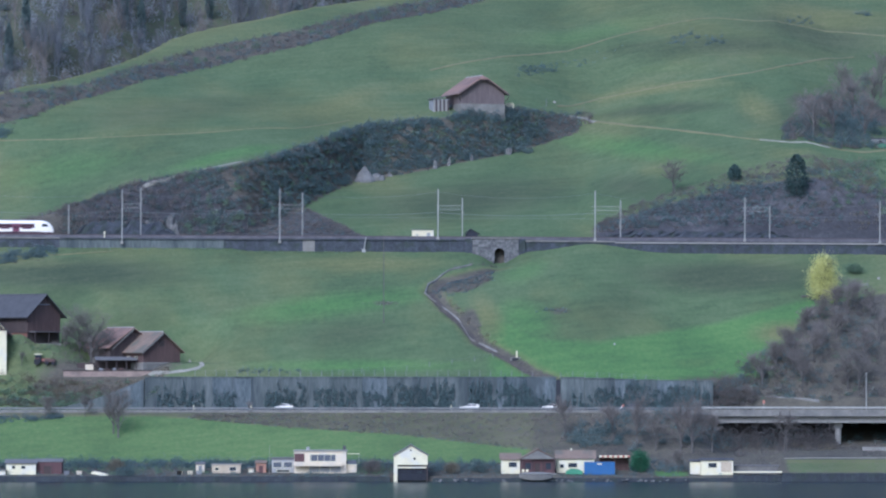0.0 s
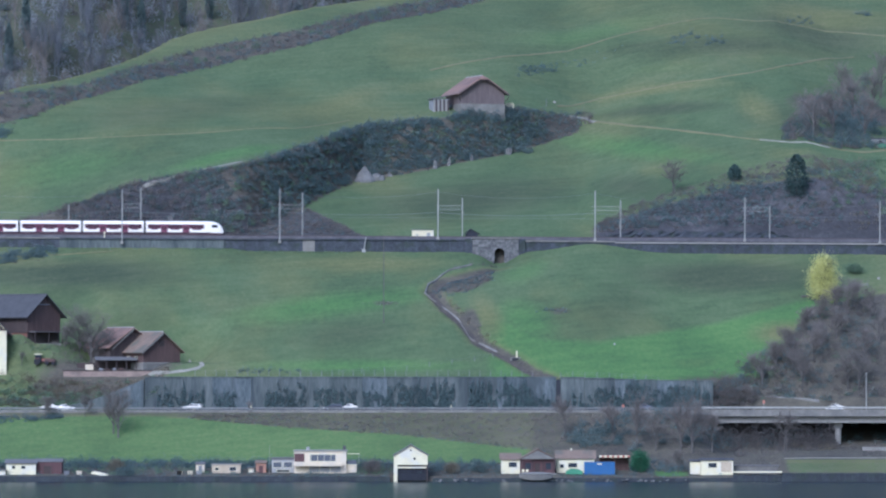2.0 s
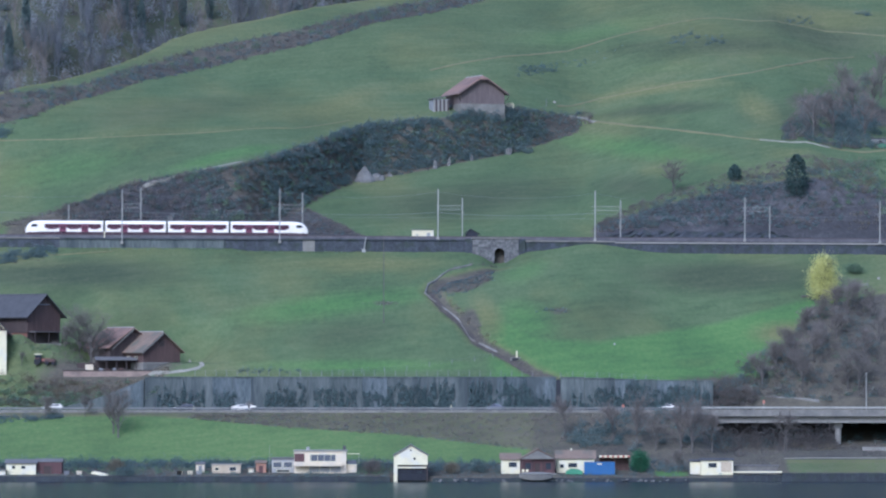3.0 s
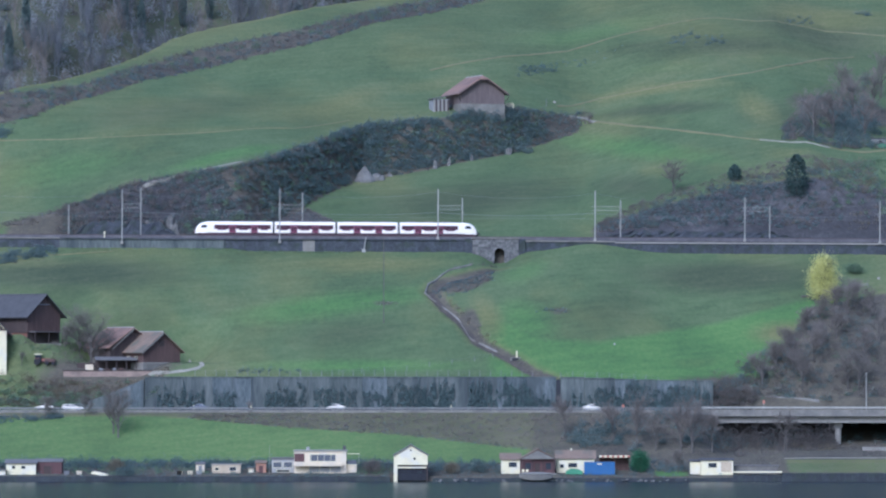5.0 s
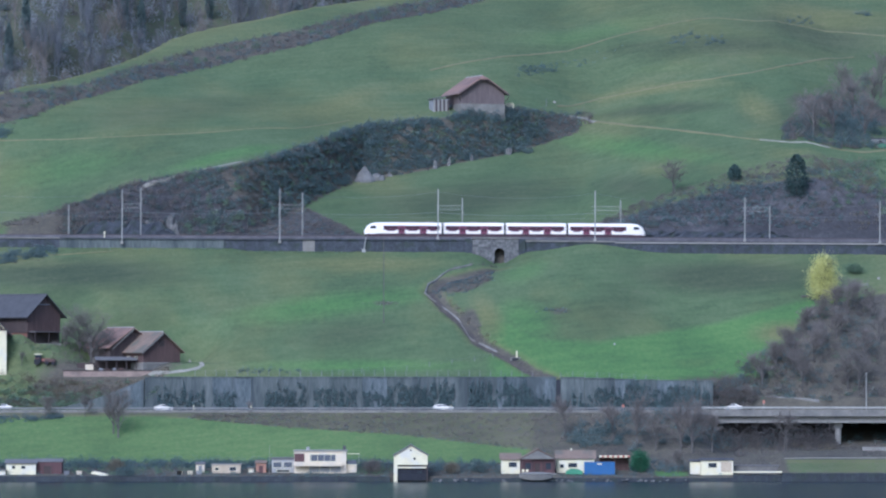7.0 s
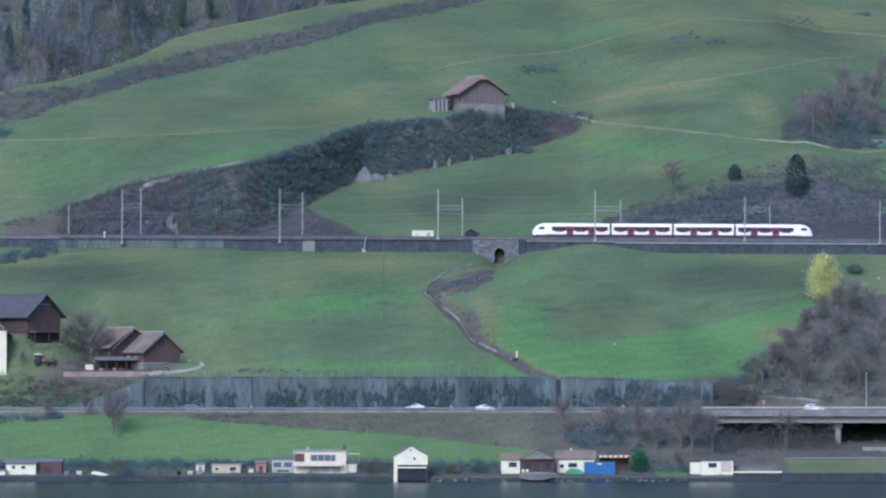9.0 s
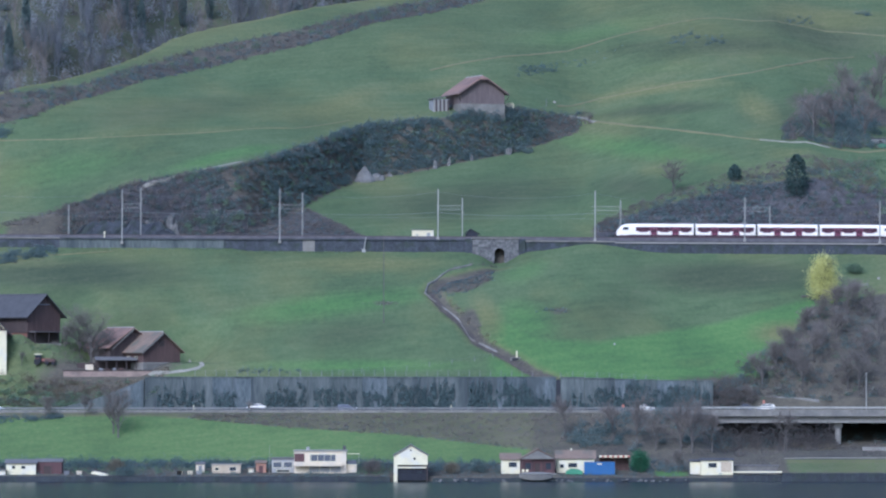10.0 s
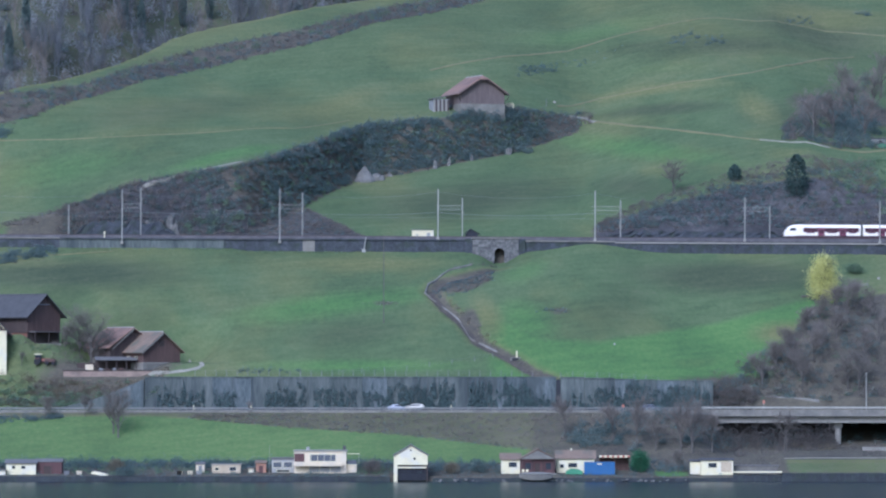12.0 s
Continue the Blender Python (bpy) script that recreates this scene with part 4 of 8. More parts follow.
part("roof", Geo().side_prism([(-2.1, 1.5), (-0.4, 2.95), (2.3, 1.45), (2.3, 1.62), (-0.4, 3.15), (-2.1, 1.68)], -1.7, 1.7), TARRED_WOOD, shed)
part("door", Geo().box(-0.5, 0.4, -1.45, -1.4, 0.1, 1.6), TARRED_WOOD, shed)
part("ramp", Geo().box(1.6, 2.9, -1.1, 1.1, 0, 0.35), CONCRETE, shed)
post = solid("track_marker_post", Geo().box(-0.12, 0.12, -0.06, 0.06, 0, 1.6).box(-0.22, 0.22, -0.09, -0.06, 1.1, 1.6), WHITE_WALL, "short white trackside marker post", "marker post", m=TRACK @ pose(-87.99, 1.8, 0))
solid("leaning_pole", Geo().tube((0.2, 0, -3.0), (0.75, 0, 0.5), 0.14, 0.12, 7).box(-0.3, 0.6, -0.3, 0.3, -3.9, -2.6), STEEL, "short pale leaning steel stay against the wall", "pole", m=TRACK @ pose(-20.84, -1.1, 0))


# ---- the train ----
def build_train():
    t = thing("commuter_train", TRACK @ pose(0, 8.6, 0.9), "white four-car electric commuter train with dark red doors", "train")
    prof = [(-1.36, 0.72), (-1.42, 0.90), (-1.44, 2.85), (-1.37, 3.18), (-1.12, 3.50), (-0.70, 3.66), (0.70, 3.66), (1.12, 3.50), (1.37, 3.18), (1.44, 2.85), (1.42, 0.90), (1.36, 0.72)]

    def loft(sections):
        g = Geo()
        n = len(prof)
        v, f = [], []
        for x, sy, top, low in sections:
            for y, z in prof:
                u = (z - 0.72) / (3.66 - 0.72)
                v.append((x, y * sy, low + u * (top - low)))
        for k in range(len(sections) - 1):
            for i in range(n):
                j = (i + 1) % n
                f.append((k * n + i, (k + 1) * n + i, (k + 1) * n + j, k * n + j))
        f += [tuple(range(n)), tuple(range(len(sections) * n - 1, (len(sections) - 1) * n - 1, -1))]
        return g.add(v, f)

    half = 36.85
    cuts = (-half, -16.35, 0.0, 16.35, half)
    doors = (5.45, 11.1, 21.4, 27.1)
    door_mesh = Geo().box(-0.9, 0.9, -0.02, 0.02, 0.74, 2.84).mesh("door", TRAIN_RED)
    pane_mesh = Geo().box(-0.25, 0.25, -0.015, 0.015, 1.35, 2.35).mesh("door_window", GLASS_TRAIN)
    wheel_mesh = Geo().tube((0, -0.07, 0), (0, 0.07, 0), 0.42, 0.42, 14).mesh("wheel", TRAIN_UNDER)
    for c in range(4):
        a, b = cuts[c] + (0.28 if c else 0), cuts[c + 1] - (0.28 if c < 3 else 0)
        sec = [(a, 1, 3.66, 0.72), (b, 1, 3.66, 0.72)]
        nose = [(half - 3.8, 1, 3.66, 0.72), (half - 2.6, 0.985, 3.58, 0.6), (half - 1.6, 0.95, 3.28, 0.55), (half - 0.85, 0.88, 2.8, 0.55), (half - 0.3, 0.77, 2.05, 0.55), (half - 0.05, 0.64, 1.45, 0.55)]
        if c == 3:
            sec = [(a, 1, 3.66, 0.72)] + nose
        if c == 0:
            sec = [(-x, s, z, l) for x, s, z, l in reversed(nose)] + [(b, 1, 3.66, 0.72)]
        body = part("car_body", loft(sec), TRAIN_WHITE, t)
        for p in body.data.polygons:
            p.use_smooth = False
        lo, hi = max(a + 0.5, -half + 5.0), min(b - 0.5, half - 5.0)
        edges = sorted(s * d for d in doors for s in (-1, 1) if lo < s * d < hi)
        marks = [lo] + edges + [hi]
        for side in (-1, 1):
            y = side * 1.455
            part("window_band", Geo().box(lo, hi, y - 0.014, y + 0.014, 1.72, 2.80), TRAIN_BAND, body, "dark red-black window band")
            for d in edges:
                dr = part("door", door_mesh, TRAIN_RED, body, "deep red sliding door", m=pose(d, side * 1.462, 0))
                part("door_window", pane_mesh, GLASS_DARK, body, m=pose(d - 0.33, side * 1.475, 0))
                part("door_window", pane_mesh, GLASS_DARK, body, m=pose(d + 0.33, side * 1.475, 0))
            for m0, m1 in zip(marks[:-1], marks[1:]):
                p0 = m0 + (1.05 if m0 in edges else 0.2)
                p1 = m1 - (1.05 if m1 in edges else 0.2)
                n = max(1, round((p1 - p0) / 1.9))
                w = (p1 - p0) / n
                for k in range(n):
                    part("window", Geo().box(p0 + k * w + 0.1, p0 + (k + 1) * w - 0.1, y - 0.006 + side * 0.02, y + 0.006 + side * 0.02, 1.85, 2.65), GLASS_TRAIN, body)
                # the band dips between the doors
                if p1 - p0 > 2.0:
                    part("band_dip", Geo().side_prism([(p0 + 0.35, 1.716), (p0 + 0.8, 1.42), (p1 - 0.8, 1.42), (p1 - 0.35, 1.716)], y - 0.012, y + 0.012), TRAIN_BAND, body)
        sk0, sk1 = max(a, -half + 0.9), min(b, half - 0.9)
        part("skirt", Geo().box(sk0 + 0.1, sk1 - 0.1, -1.30, 1.30, 0.1, 0.71), TRAIN_UNDER, body, "dark maroon underframe skirt")
        part("roof_equipment", Geo().box(max(a + 1.2, -half + 5.4), min(b - 1.2, half - 5.4), -0.85, 0.85, 3.664, 3.76), TRAIN_GREY, body)
        for k in range(3):
            x = max(a, -half + 5) + (min(b, half - 5) - max(a, -half + 5)) * (0.2 + 0.3 * k)
            part("roof_unit", Geo().box(x - 1.2, x + 1.2, -0.7, 0.7, 3.764, 3.88), TRAIN_GREY, body)
    for x in cuts[1:4]:
        part("gangway", Geo().box(x - 0.27, x + 0.27, -1.2, 1.2, 0.5, 3.4), RUBBER, t, "black rubber gangway bellows")
    for x in (-33.2, -16.35, 0, 16.35, 33.2):
        bg = part("bogie", Geo().box(x - 1.7, x + 1.7, -1.15, -0.95, 0.25, 0.52).box(x - 1.7, x + 1.7, 0.95, 1.15, 0.25, 0.52).box(x - 0.4, x + 0.4, -0.95, 0.95, 0.2, 0.5), TRAIN_UNDER, t)
        for dx in (-1.3, 1.3):
            for y in (-0.75, 0.75):
                part("wheel", wheel_mesh, TRAIN_UNDER, bg, m=pose(x + dx, y, 0.43))
    for s in (-1, 1):
        part("windscreen", Geo().end_prism([(-0.95, 2.2), (0.95, 2.2), (0.82, 2.95), (-0.82, 2.95)], -0.02, 0.02), GLASS_DARK, t, "dark raked windscreen", m=pose(s * (half - 0.72), 0, 0.0) @ Matrix.Translation((0, 0, 2.5)) @ pose(0, 0, 0, 0, -s * 36, 0) @ Matrix.Translation((s * 0.12, 0, -2.5)))
        for side in (-1, 1):
            part("cab_side_window", Geo().side_prism([(s * (half - 3.1), 2.05), (s * (half - 1.45), 2.05), (s * (half - 1.75), 2.75), (s * (half - 3.0), 2.75)][::s], side * 1.41 - 0.03, side * 1.41 + 0.03), GLASS_DARK, t)
            part("headlight", Geo().box(s * (half - 0.32) - 0.12, s * (half - 0.32) + 0.12, side * 0.78 - 0.22, side * 0.78 + 0.22, 1.2, 1.42), LAMP_ON, t)
        part("coupler", Geo().tube((s * (half - 0.4), 0, 0.75), (s * (half + 0.55), 0, 0.75), 0.16, 0.12, 8), TRAIN_UNDER, t)
        part("nose_skirt", Geo().box(s * (half - 0.75) - 0.5, s * (half - 0.75) + 0.5, -0.95, 0.95, 0.12, 0.56), TRAIN_UNDER, t)
    return t


LAMP_ON = glow_material("lit_headlight", (1.0, 0.95, 0.85), 1.5)
TRAIN = build_train()


# ---- motorway traffic ----
def build_car(paint, label, long=4.5, estate=False, heading=1):
    c = thing("car", pose(0, 0, 0), label, "car", "cars on the motorway")
    L = long / 2
    back = [(-L + 0.08, 1.0), (-L + 0.35, 1.42), (-0.6, 1.5)] if estate else [(-L + 0.75, 0.98), (-L + 1.35, 1.40), (-0.2, 1.48)]
    g = Geo()
    for y0, y1, out in ((-0.88, 0.88, 0.0),):
        g.side_prism([(-L, 0.45), (-L + 0.15, 0.25), (L - 0.15, 0.25), (L, 0.42), (L - 0.04, 0.68), (L - 0.6, 0.82), (L - 1.25, 0.92), (-L + 0.1, 1.0), (-L, 0.8)][::-1], y0, y1)
    part("body", g, paint, c)
    cab = [(L - 1.3, 0.90)] + [(0.45, 1.44)] + back[::-1] + [(-L + 0.3 if not estate else -L + 0.06, 0.96)]
    v = [(x, -0.86 + 0.28 * max(0, z - 0.9) / 0.6, z) for x, z in cab] + [(x, 0.86 - 0.28 * max(0, z - 0.9) / 0.6, z) for x, z in cab]
    n = len(cab)
    f = [tuple(range(n - 1, -1, -1)), tuple(range(n, 2 * n))] + [(i, (i + 1) % n, (i + 1) % n + n, i + n) for i in range(n)]
    part("cabin", Geo().add(v, f), paint, c)
    for s in (-1, 1):
        w = [(L - 1.45, 0.98), (0.5, 1.36), (-0.35, 1.38), (-0.35, 0.98)]
        w2 = [(-0.45, 0.98), (-0.45, 1.38), (back[1][0] + 0.35, 1.34), (back[0][0] + 0.45, 1.0)]
        for q in (w, w2):
            vv = [(x, s * (0.875 - 0.28 * max(0, z - 0.9) / 0.6), z) for x, z in q] + [(x, s * (0.855 - 0.28 * max(0, z - 0.9) / 0.6), z) for x, z in q]
            part("side_window", Geo().add(vv, [(0, 1, 2, 3), (7, 6, 5, 4), (0, 4, 5, 1), (1, 5, 6, 2), (2, 6, 7, 3), (3, 7, 4, 0)]), GLASS_DARK, c)
        part("headlight", Geo().box(L - 0.12, L + 0.01, s * 0.62 - 0.2, s * 0.62 + 0.2, 0.58, 0.72), LAMP_ON, c)
        part("tail_light", Geo().box(-L - 0.01, -L + 0.1, s * 0.68 - 0.15, s * 0.68 + 0.15, 0.75, 0.92), TRAIN_RED, c)
        for x in (-L + 0.85, L - 0.85):
            wh = part("wheel", Geo().tube((x, s * 0.78, 0.32), (x, s * 0.92, 0.32), 0.32, 0.32, 14), RUBBER, c)
            part("rim", Geo().tube((x, s * 0.915, 0.32), (x, s * 0.93, 0.32), 0.19, 0.19, 10), CAR_SILVER, wh)
    return c


# place along the road at the time given, and speed (positive: to the right of the camera)
NEAR, FAST, FAR, FARTHER = 1386.0, 1390.6, 1405.4, 1400.6
TRAFFIC = (
    (CAR_WHITE, "white hatchback car driving on the motorway", False, -38.93, 0.0, -28.9, FAR),
    (CAR_WHITE, "white estate car driving on the motorway", True, 6.50, 0.0, -34.0, FARTHER),
    (CAR_WHITE, "white saloon car driving on the motorway", False, 26.62, 0.0, -24.9, FAR),
    (CAR_GREY, "grey saloon car driving on the motorway", False, 48.98, 2.0, -36.3, FARTHER),
    (CAR_DARK, "dark grey hatchback car driving on the motorway", True, -26.84, 2.0, -36.4, FARTHER),
    (CAR_WHITE, "white compact car driving on the motorway", False, -18.12, 4.8, -40.7, FARTHER),
    (CAR_WHITE, "white sports saloon driving on the motorway", False, 27.73, 4.8, 42.7, FAST),
    (CAR_WHITE, "white family saloon driving on the motorway", True, 0.14, 7.0, 45.1, FAST),
    (CAR_WHITE, "white city car driving on the motorway", False, 10.14, 9.0, 38.9, NEAR),
    (CAR_WHITE, "white coupe driving on the motorway", False, -6.79, 9.0, -39.0, FAR),
    (CAR_GREY, "dark grey estate car driving on the motorway", True, -60.13, 9.0, 36.9, NEAR),
    (CAR_WHITE, "white van-like car driving on the motorway", True, 35.83, 11.0, -43.0, FARTHER),
    (CAR_DARK, "black saloon car driving on the motorway", False, 74.04, 10.0, -40.5, FAR),
    (CAR_SILVER, "silver hatchback car driving on the motorway", False, -60.26, 11.0, 49.0, FAST),
)
CARS = []
for paint, label, estate, x, t0, speed, lane in TRAFFIC:
    CARS.append((build_car(paint, label, 4.7 if estate else 4.4, estate), x, t0, speed, lane))

# ---- paths, stream bed and fences on the hillside ----
def ribbon(name, pts, width, mat, label, category, lift=0.06):
    """A strip draped over the ground along a line of plan points."""
    fine = []
    for (ax, ay), (bx, by) in zip(pts[:-1], pts[1:]):
        n = max(2, int(math.hypot(bx - ax, by - ay) / 2))
        fine += [(ax + (bx - ax) * k / n, ay + (by - ay) * k / n) for k in range(n)]
    fine.append(pts[-1])
    rng = random.Random(len(fine))
    v, f = [], []
    for k, (x, y) in enumerate(fine):
        a, b = fine[max(k - 1, 0)], fine[min(k + 1, len(fine) - 1)]
        dx, dy = b[0] - a[0], b[1] - a[1]
        n = math.hypot(dx, dy)
        nx, ny = -dy / n, dx / n
        w = width / 2 * rng.uniform(0.75, 1.15)
        for s in (-1, 1):
            px, py = x + nx * w * s, y + ny * w * s
            v.append((px, py, gz(px, py) + lift))
        for s in (-1, 1):
            px, py = x + nx * w * s * 1.15, y + ny * w * s * 1.15
            v.append((px, py, gz(px, py) - 0.3))
    for k in range(len(fine) - 1):
        i, j = 4 * k, 4 * k + 4
        f += [(i, i + 1, j + 1, j), (i, j, j + 2, i + 2), (i + 1, i + 3, j + 3, j + 1)]
    return solid(name, Geo().add(v, f), mat, label, category, "structure")


ribbon("path_scarp_top", ((-79.3, 1508.3), (-67.9, 1513.0), (-53.5, 1519.2)), 0.8, GRAVEL, "pale gravel path along the top of the scrub", "path", 0.25)
ribbon("path_barn", ((35.8, 1619.5), (40.2, 1621.2), (43.3, 1618.2)), 0.8, GRAVEL, "pale gravel track leaving the hillside barn", "path", 0.2)
ribbon("path_barn", ((43.3, 1618.2), (53.3, 1604.0), (65.5, 1592.2), (78.9, 1577.2), (87.1, 1571.2)), 1.1, EARTH, "worn grassy track across the slope", "path", 0.15)
ribbon("path_barn", ((87.1, 1571.2), (95.3, 1565.8), (105.7, 1564.0)), 0.6, GRAVEL, "pale gravel track across the slope", "path", 0.2)
ribbon("path_barn", ((105.7, 1564.0), (113.9, 1565.8), (122.8, 1571.2)), 1.4, EARTH, "worn grassy track across the slope", "path", 0.1)
ribbon("path_upper", ((32.3, 1625.8), (44.8, 1643.5), (56.1, 1640.0), (67.4, 1640.0), (77.0, 1637.5), (88.7, 1644.2), (100.9, 1656.8), (113.1, 1680.5), (121.4, 1691.8)), 0.9, EARTH, "worn earth cattle path slanting across the field", "path", 0.12)
ribbon("path_crest", ((-3.9, 1650.0), (12.5, 1665.0), (34.4, 1691.0), (49.9, 1706.8), (67.4, 1722.0), (83.1, 1728.8), (94.7, 1723.5), (108.7, 1729.2), (122.4, 1729.5), (135.8, 1726.5)), 1.1, EARTH, "worn grassy track below the upper field", "path", 0.12)
ribbon("path_field", ((-123.6, 1556.2), (-102.0, 1554.2), (-80.5, 1554.2), (-59.2, 1560.8), (-40.9, 1566.5), (-25.7, 1584.8)), 0.6, EARTH, "narrow trodden path across the field", "path", 0.08)
ribbon("stream_bed", STREAM, 1.5, STREAM_MUD, "narrow muddy stream bed winding down the meadow", "stream", 0.1)
ribbon("path_stream", ((7.4, 1477.8), (1.6, 1473.5), (-3.8, 1464.2), (-4.6, 1459.0), (-1.3, 1454.8), (4.0, 1444.2), (6.8, 1433.0), (13.5, 1425.8)), 0.32, CONCRETE, "worn earth edge beside the stream", "path", 0.35)
ribbon("farm_drive", ((-73.0, 1416.5), (-67.5, 1412.5), (-63.4, 1413.2), (-60.6, 1414.2), (-59.3, 1415.5), (-60.1, 1416.5), (-63.4, 1429.8), (-65.1, 1415.8)), 0.9, GRAVEL, "pale gravel drive curving to the farm", "path", 0.12)
ribbon("path_wood", ((68.0, 1417.8), (70.8, 1417.0), (74.2, 1415.2), (78.3, 1413.0), (85.9, 1412.2), (92.8, 1411.5)), 0.35, CONCRETE, "narrow pale footpath through the wood", "path", 0.15)
ribbon("path_wood", ((-114.1, 1473.0), (-105.5, 1475.0), (-98.3, 1476.2), (-85.4, 1480.0)), 0.4, EARTH, "narrow pale footpath below the railway wall", "path", 0.15)
ribbon("shore_path", ((80.2, 1345.8), (87.2, 1347.2), (95.2, 1347.2), (108.5, 1347.2)), 0.9, GRAVEL, "pale gravel promenade behind the lawn", "path", 0.12)


def wire_fence(pts, gap, high, label, mat):
    f = thing("fence", pose(0, 0, 0), label, "fence")
    mesh = Geo().tube((0, 0, -0.3), (0, 0, high), 0.06, 0.05, 5).mesh("post", mat)
    run, spots = 0.0, []
    for (ax, ay), (bx, by) in zip(pts[:-1], pts[1:]):
        d = math.hypot(bx - ax, by - ay)
        n = max(1, int(d / gap))
        spots += [(ax + (bx - ax) * k / n, ay + (by - ay) * k / n) for k in range(n)]
    for x, y in spots:
        part("post", mesh, mat, f, m=pose(x, y, gz(x, y)))
    for h in (0.5, 0.9):
        g = Geo()
        for a, b in zip(spots[:-1], spots[1:]):
            g.tube((*a, gz(*a) + h * high), (*b, gz(*b) + h * high), 0.018, 0.018, 3)
        part("fence_wire", g, WIRE, f)
    return f


wire_fence(((-61.17, 1411.2), (-11.70, 1411.2), (27.31, 1411.2)), 2.6, 1.5, "grey post and wire fence above the wall", GREY_WOOD)
wire_fence(((28.98, 1411.4), (62.15, 1411.4)), 2.8, 1.3, "grey post and wire fence above the wall", GREY_WOOD)
wire_fence(((-117.8, 1501.8), (-110.3, 1501.2), (-105.3, 1503.2), (-100.2, 1504.8)), 3.2, 1.2, "thin post and wire fence at the field edge", GREY_WOOD)
wire_fence(((-25.7, 1412.2), (-8.9, 1414.2), (7.8, 1418.8), (17.0, 1422.8)), 4.5, 1.1, "low wire fence across the lower meadow", GREY_WOOD)


# ---- plants ----
def scatter(name, spots, radii, heights, mat, label, quads=120, leaf=(0.3, 0.6), seed=1, category="bushes"):
    """Bushes too many to count, in one mesh: a lumpy mound of small leaves or twig tufts at each spot."""
    rng = np.random.RandomState(seed)
    out = []
    twig = mat in (SCRUB_BROWN, SCRUB_TAN, FAR_BRANCHES)
    for (x, y), r, h in zip(spots, radii, heights):
        n = int(quads * (r / 1.5) ** 1.6 * (1.0 if twig else 1.35))
        p = lump(rng, n, r, r, h)
        way = p / np.array([r, r, h])
        way /= np.linalg.norm(way, axis=1)[:, None]
        p += np.array([x, y, gz(x, y) - 0.15])
        out.append(quad_cloud(p, rng.uniform(leaf[0], leaf[1], n) * 0.72, rng, way, twig))
    me = cloud_mesh(name, np.concatenate(out), mat)
    return solid(name, me, mat, label, category, "stuff")


def line_spots(pts, n, side, rng):
    """Spots strewn about a line of plan points, side metres to either side in depth."""
    seg = [math.hypot(b[0] - a[0], b[1] - a[1]) for a, b in zip(pts[:-1], pts[1:])]
    out = []
    for _ in range(n):
        d = rng.uniform(0, sum(seg))
        for (a, b), s in zip(zip(pts[:-1], pts[1:]), seg):
            if d <= s:
                t = d / s
                out.append((a[0] + (b[0] - a[0]) * t + rng.uniform(-0.8, 0.8), a[1] + (b[1] - a[1]) * t + rng.uniform(-side, side)))
                break
            d -= s
    return out


def area_spots(low, high, n, rng):
    """Spots between a near and a far line of plan points."""
    x0, x1 = max(low[0][0], high[0][0]), min(low[-1][0], high[-1][0])
    out = []
    for _ in range(n):
        x = rng.uniform(x0, x1)
        a = np.interp(x, [p[0] for p in low], [p[1] for p in low])
        b = np.interp(x, [p[0] for p in high], [p[1] for p in high])
        out.append((x, rng.uniform(min(a, b), max(a, b))))
    return out


def sized(n, lo, hi, rng, tall=(0.9, 1.5)):
    r = [rng.uniform(lo, hi) for _ in range(n)]
    return r, [v * rng.uniform(*tall) for v in r]


R = random.Random(21)


ROCK_X, ROCK_Y = -21.6, 1565.3


def scarp_spots(xa, xb, n, lo=0.0, hi=1.0):
    out = []
    for _ in range(n):
        x = R.uniform(xa, xb)
        f, w = float(lerp_line(x, SX, S_FOOT)), float(lerp_line(x, SX, S_WIDE))
        y = float(rail_face(x)) + f + w * R.uniform(lo, hi)
        # the outcrop and the shed stand clear of the bushes
        if abs(x - ROCK_X) < 4.2 and y < ROCK_Y + 0.6 or abs(x - -1.26) < 3.2 and y > 1590:
            continue
        out.append((x, y))
    return out


# the long scrubby scarp
sp = scarp_spots(-47.75, 29, 1100, 0.06, 1.0) + scarp_spots(-38, 10, 260, 0.05, 1.0)
scatter("scarp_bushes", sp[:900], *sized(len(sp[:900]), 0.5, 1.3, R), SCRUB_DARK, "dense dark evergreen bushes on the steep bank", 130, (0.3, 0.65), 2)
sp = scarp_spots(-46, 26, 150, 0.1, 0.95)
scatter("scarp_bushes", sp, *sized(len(sp), 1.3, 2.6, R, (0.7, 1.2)), IVY, "large dark evergreen bushes on the steep bank", 100, (0.3, 0.6), 94)
sp = scarp_spots(26, 39, 130, 0.02, 0.95)
scatter("scarp_bushes", sp, *sized(len(sp), 0.35, 0.85, R, (0.7, 1.2)), SCRUB_DARK, "low dark bushes where the bank runs out", 120, (0.25, 0.5), 102)
sp = area_spots(((-51.2, 1506.0), (-26.0, 1507.5)), ((-51.4, 1513.0), (-38.2, 1531.0), (-26.0, 1510.0)), 130, R)
scatter("trackside_brush", sp, *sized(len(sp), 0.4, 0.9, R, (0.6, 1.0)), IVY, "dark scrub beside the track", 110, (0.2, 0.42), 103)
sp = scarp_spots(-29, -16, 200, 0.1, 1.0)
scatter("scarp_bushes", sp, *sized(len(sp), 0.5, 1.4, R), SCRUB_DARK, "dark bushes crowding above the pale outcrop", 130, (0.3, 0.6), 90)
sp = scarp_spots(-46.23, 28, 190, 0.06, 0.9)
scatter("scarp_bushes", sp, *sized(len(sp), 0.4, 1.2, R), SCRUB_GREEN, "green bushes among the dark scrub on the bank", 120, (0.3, 0.55), 3)
sp = scarp_spots(-101, -33.84, 620, 0.02, 1.0) + scarp_spots(-34.07, 30, 260, 0.05, 1.0) + scarp_spots(26, 42, 80, 0.0, 1.0)
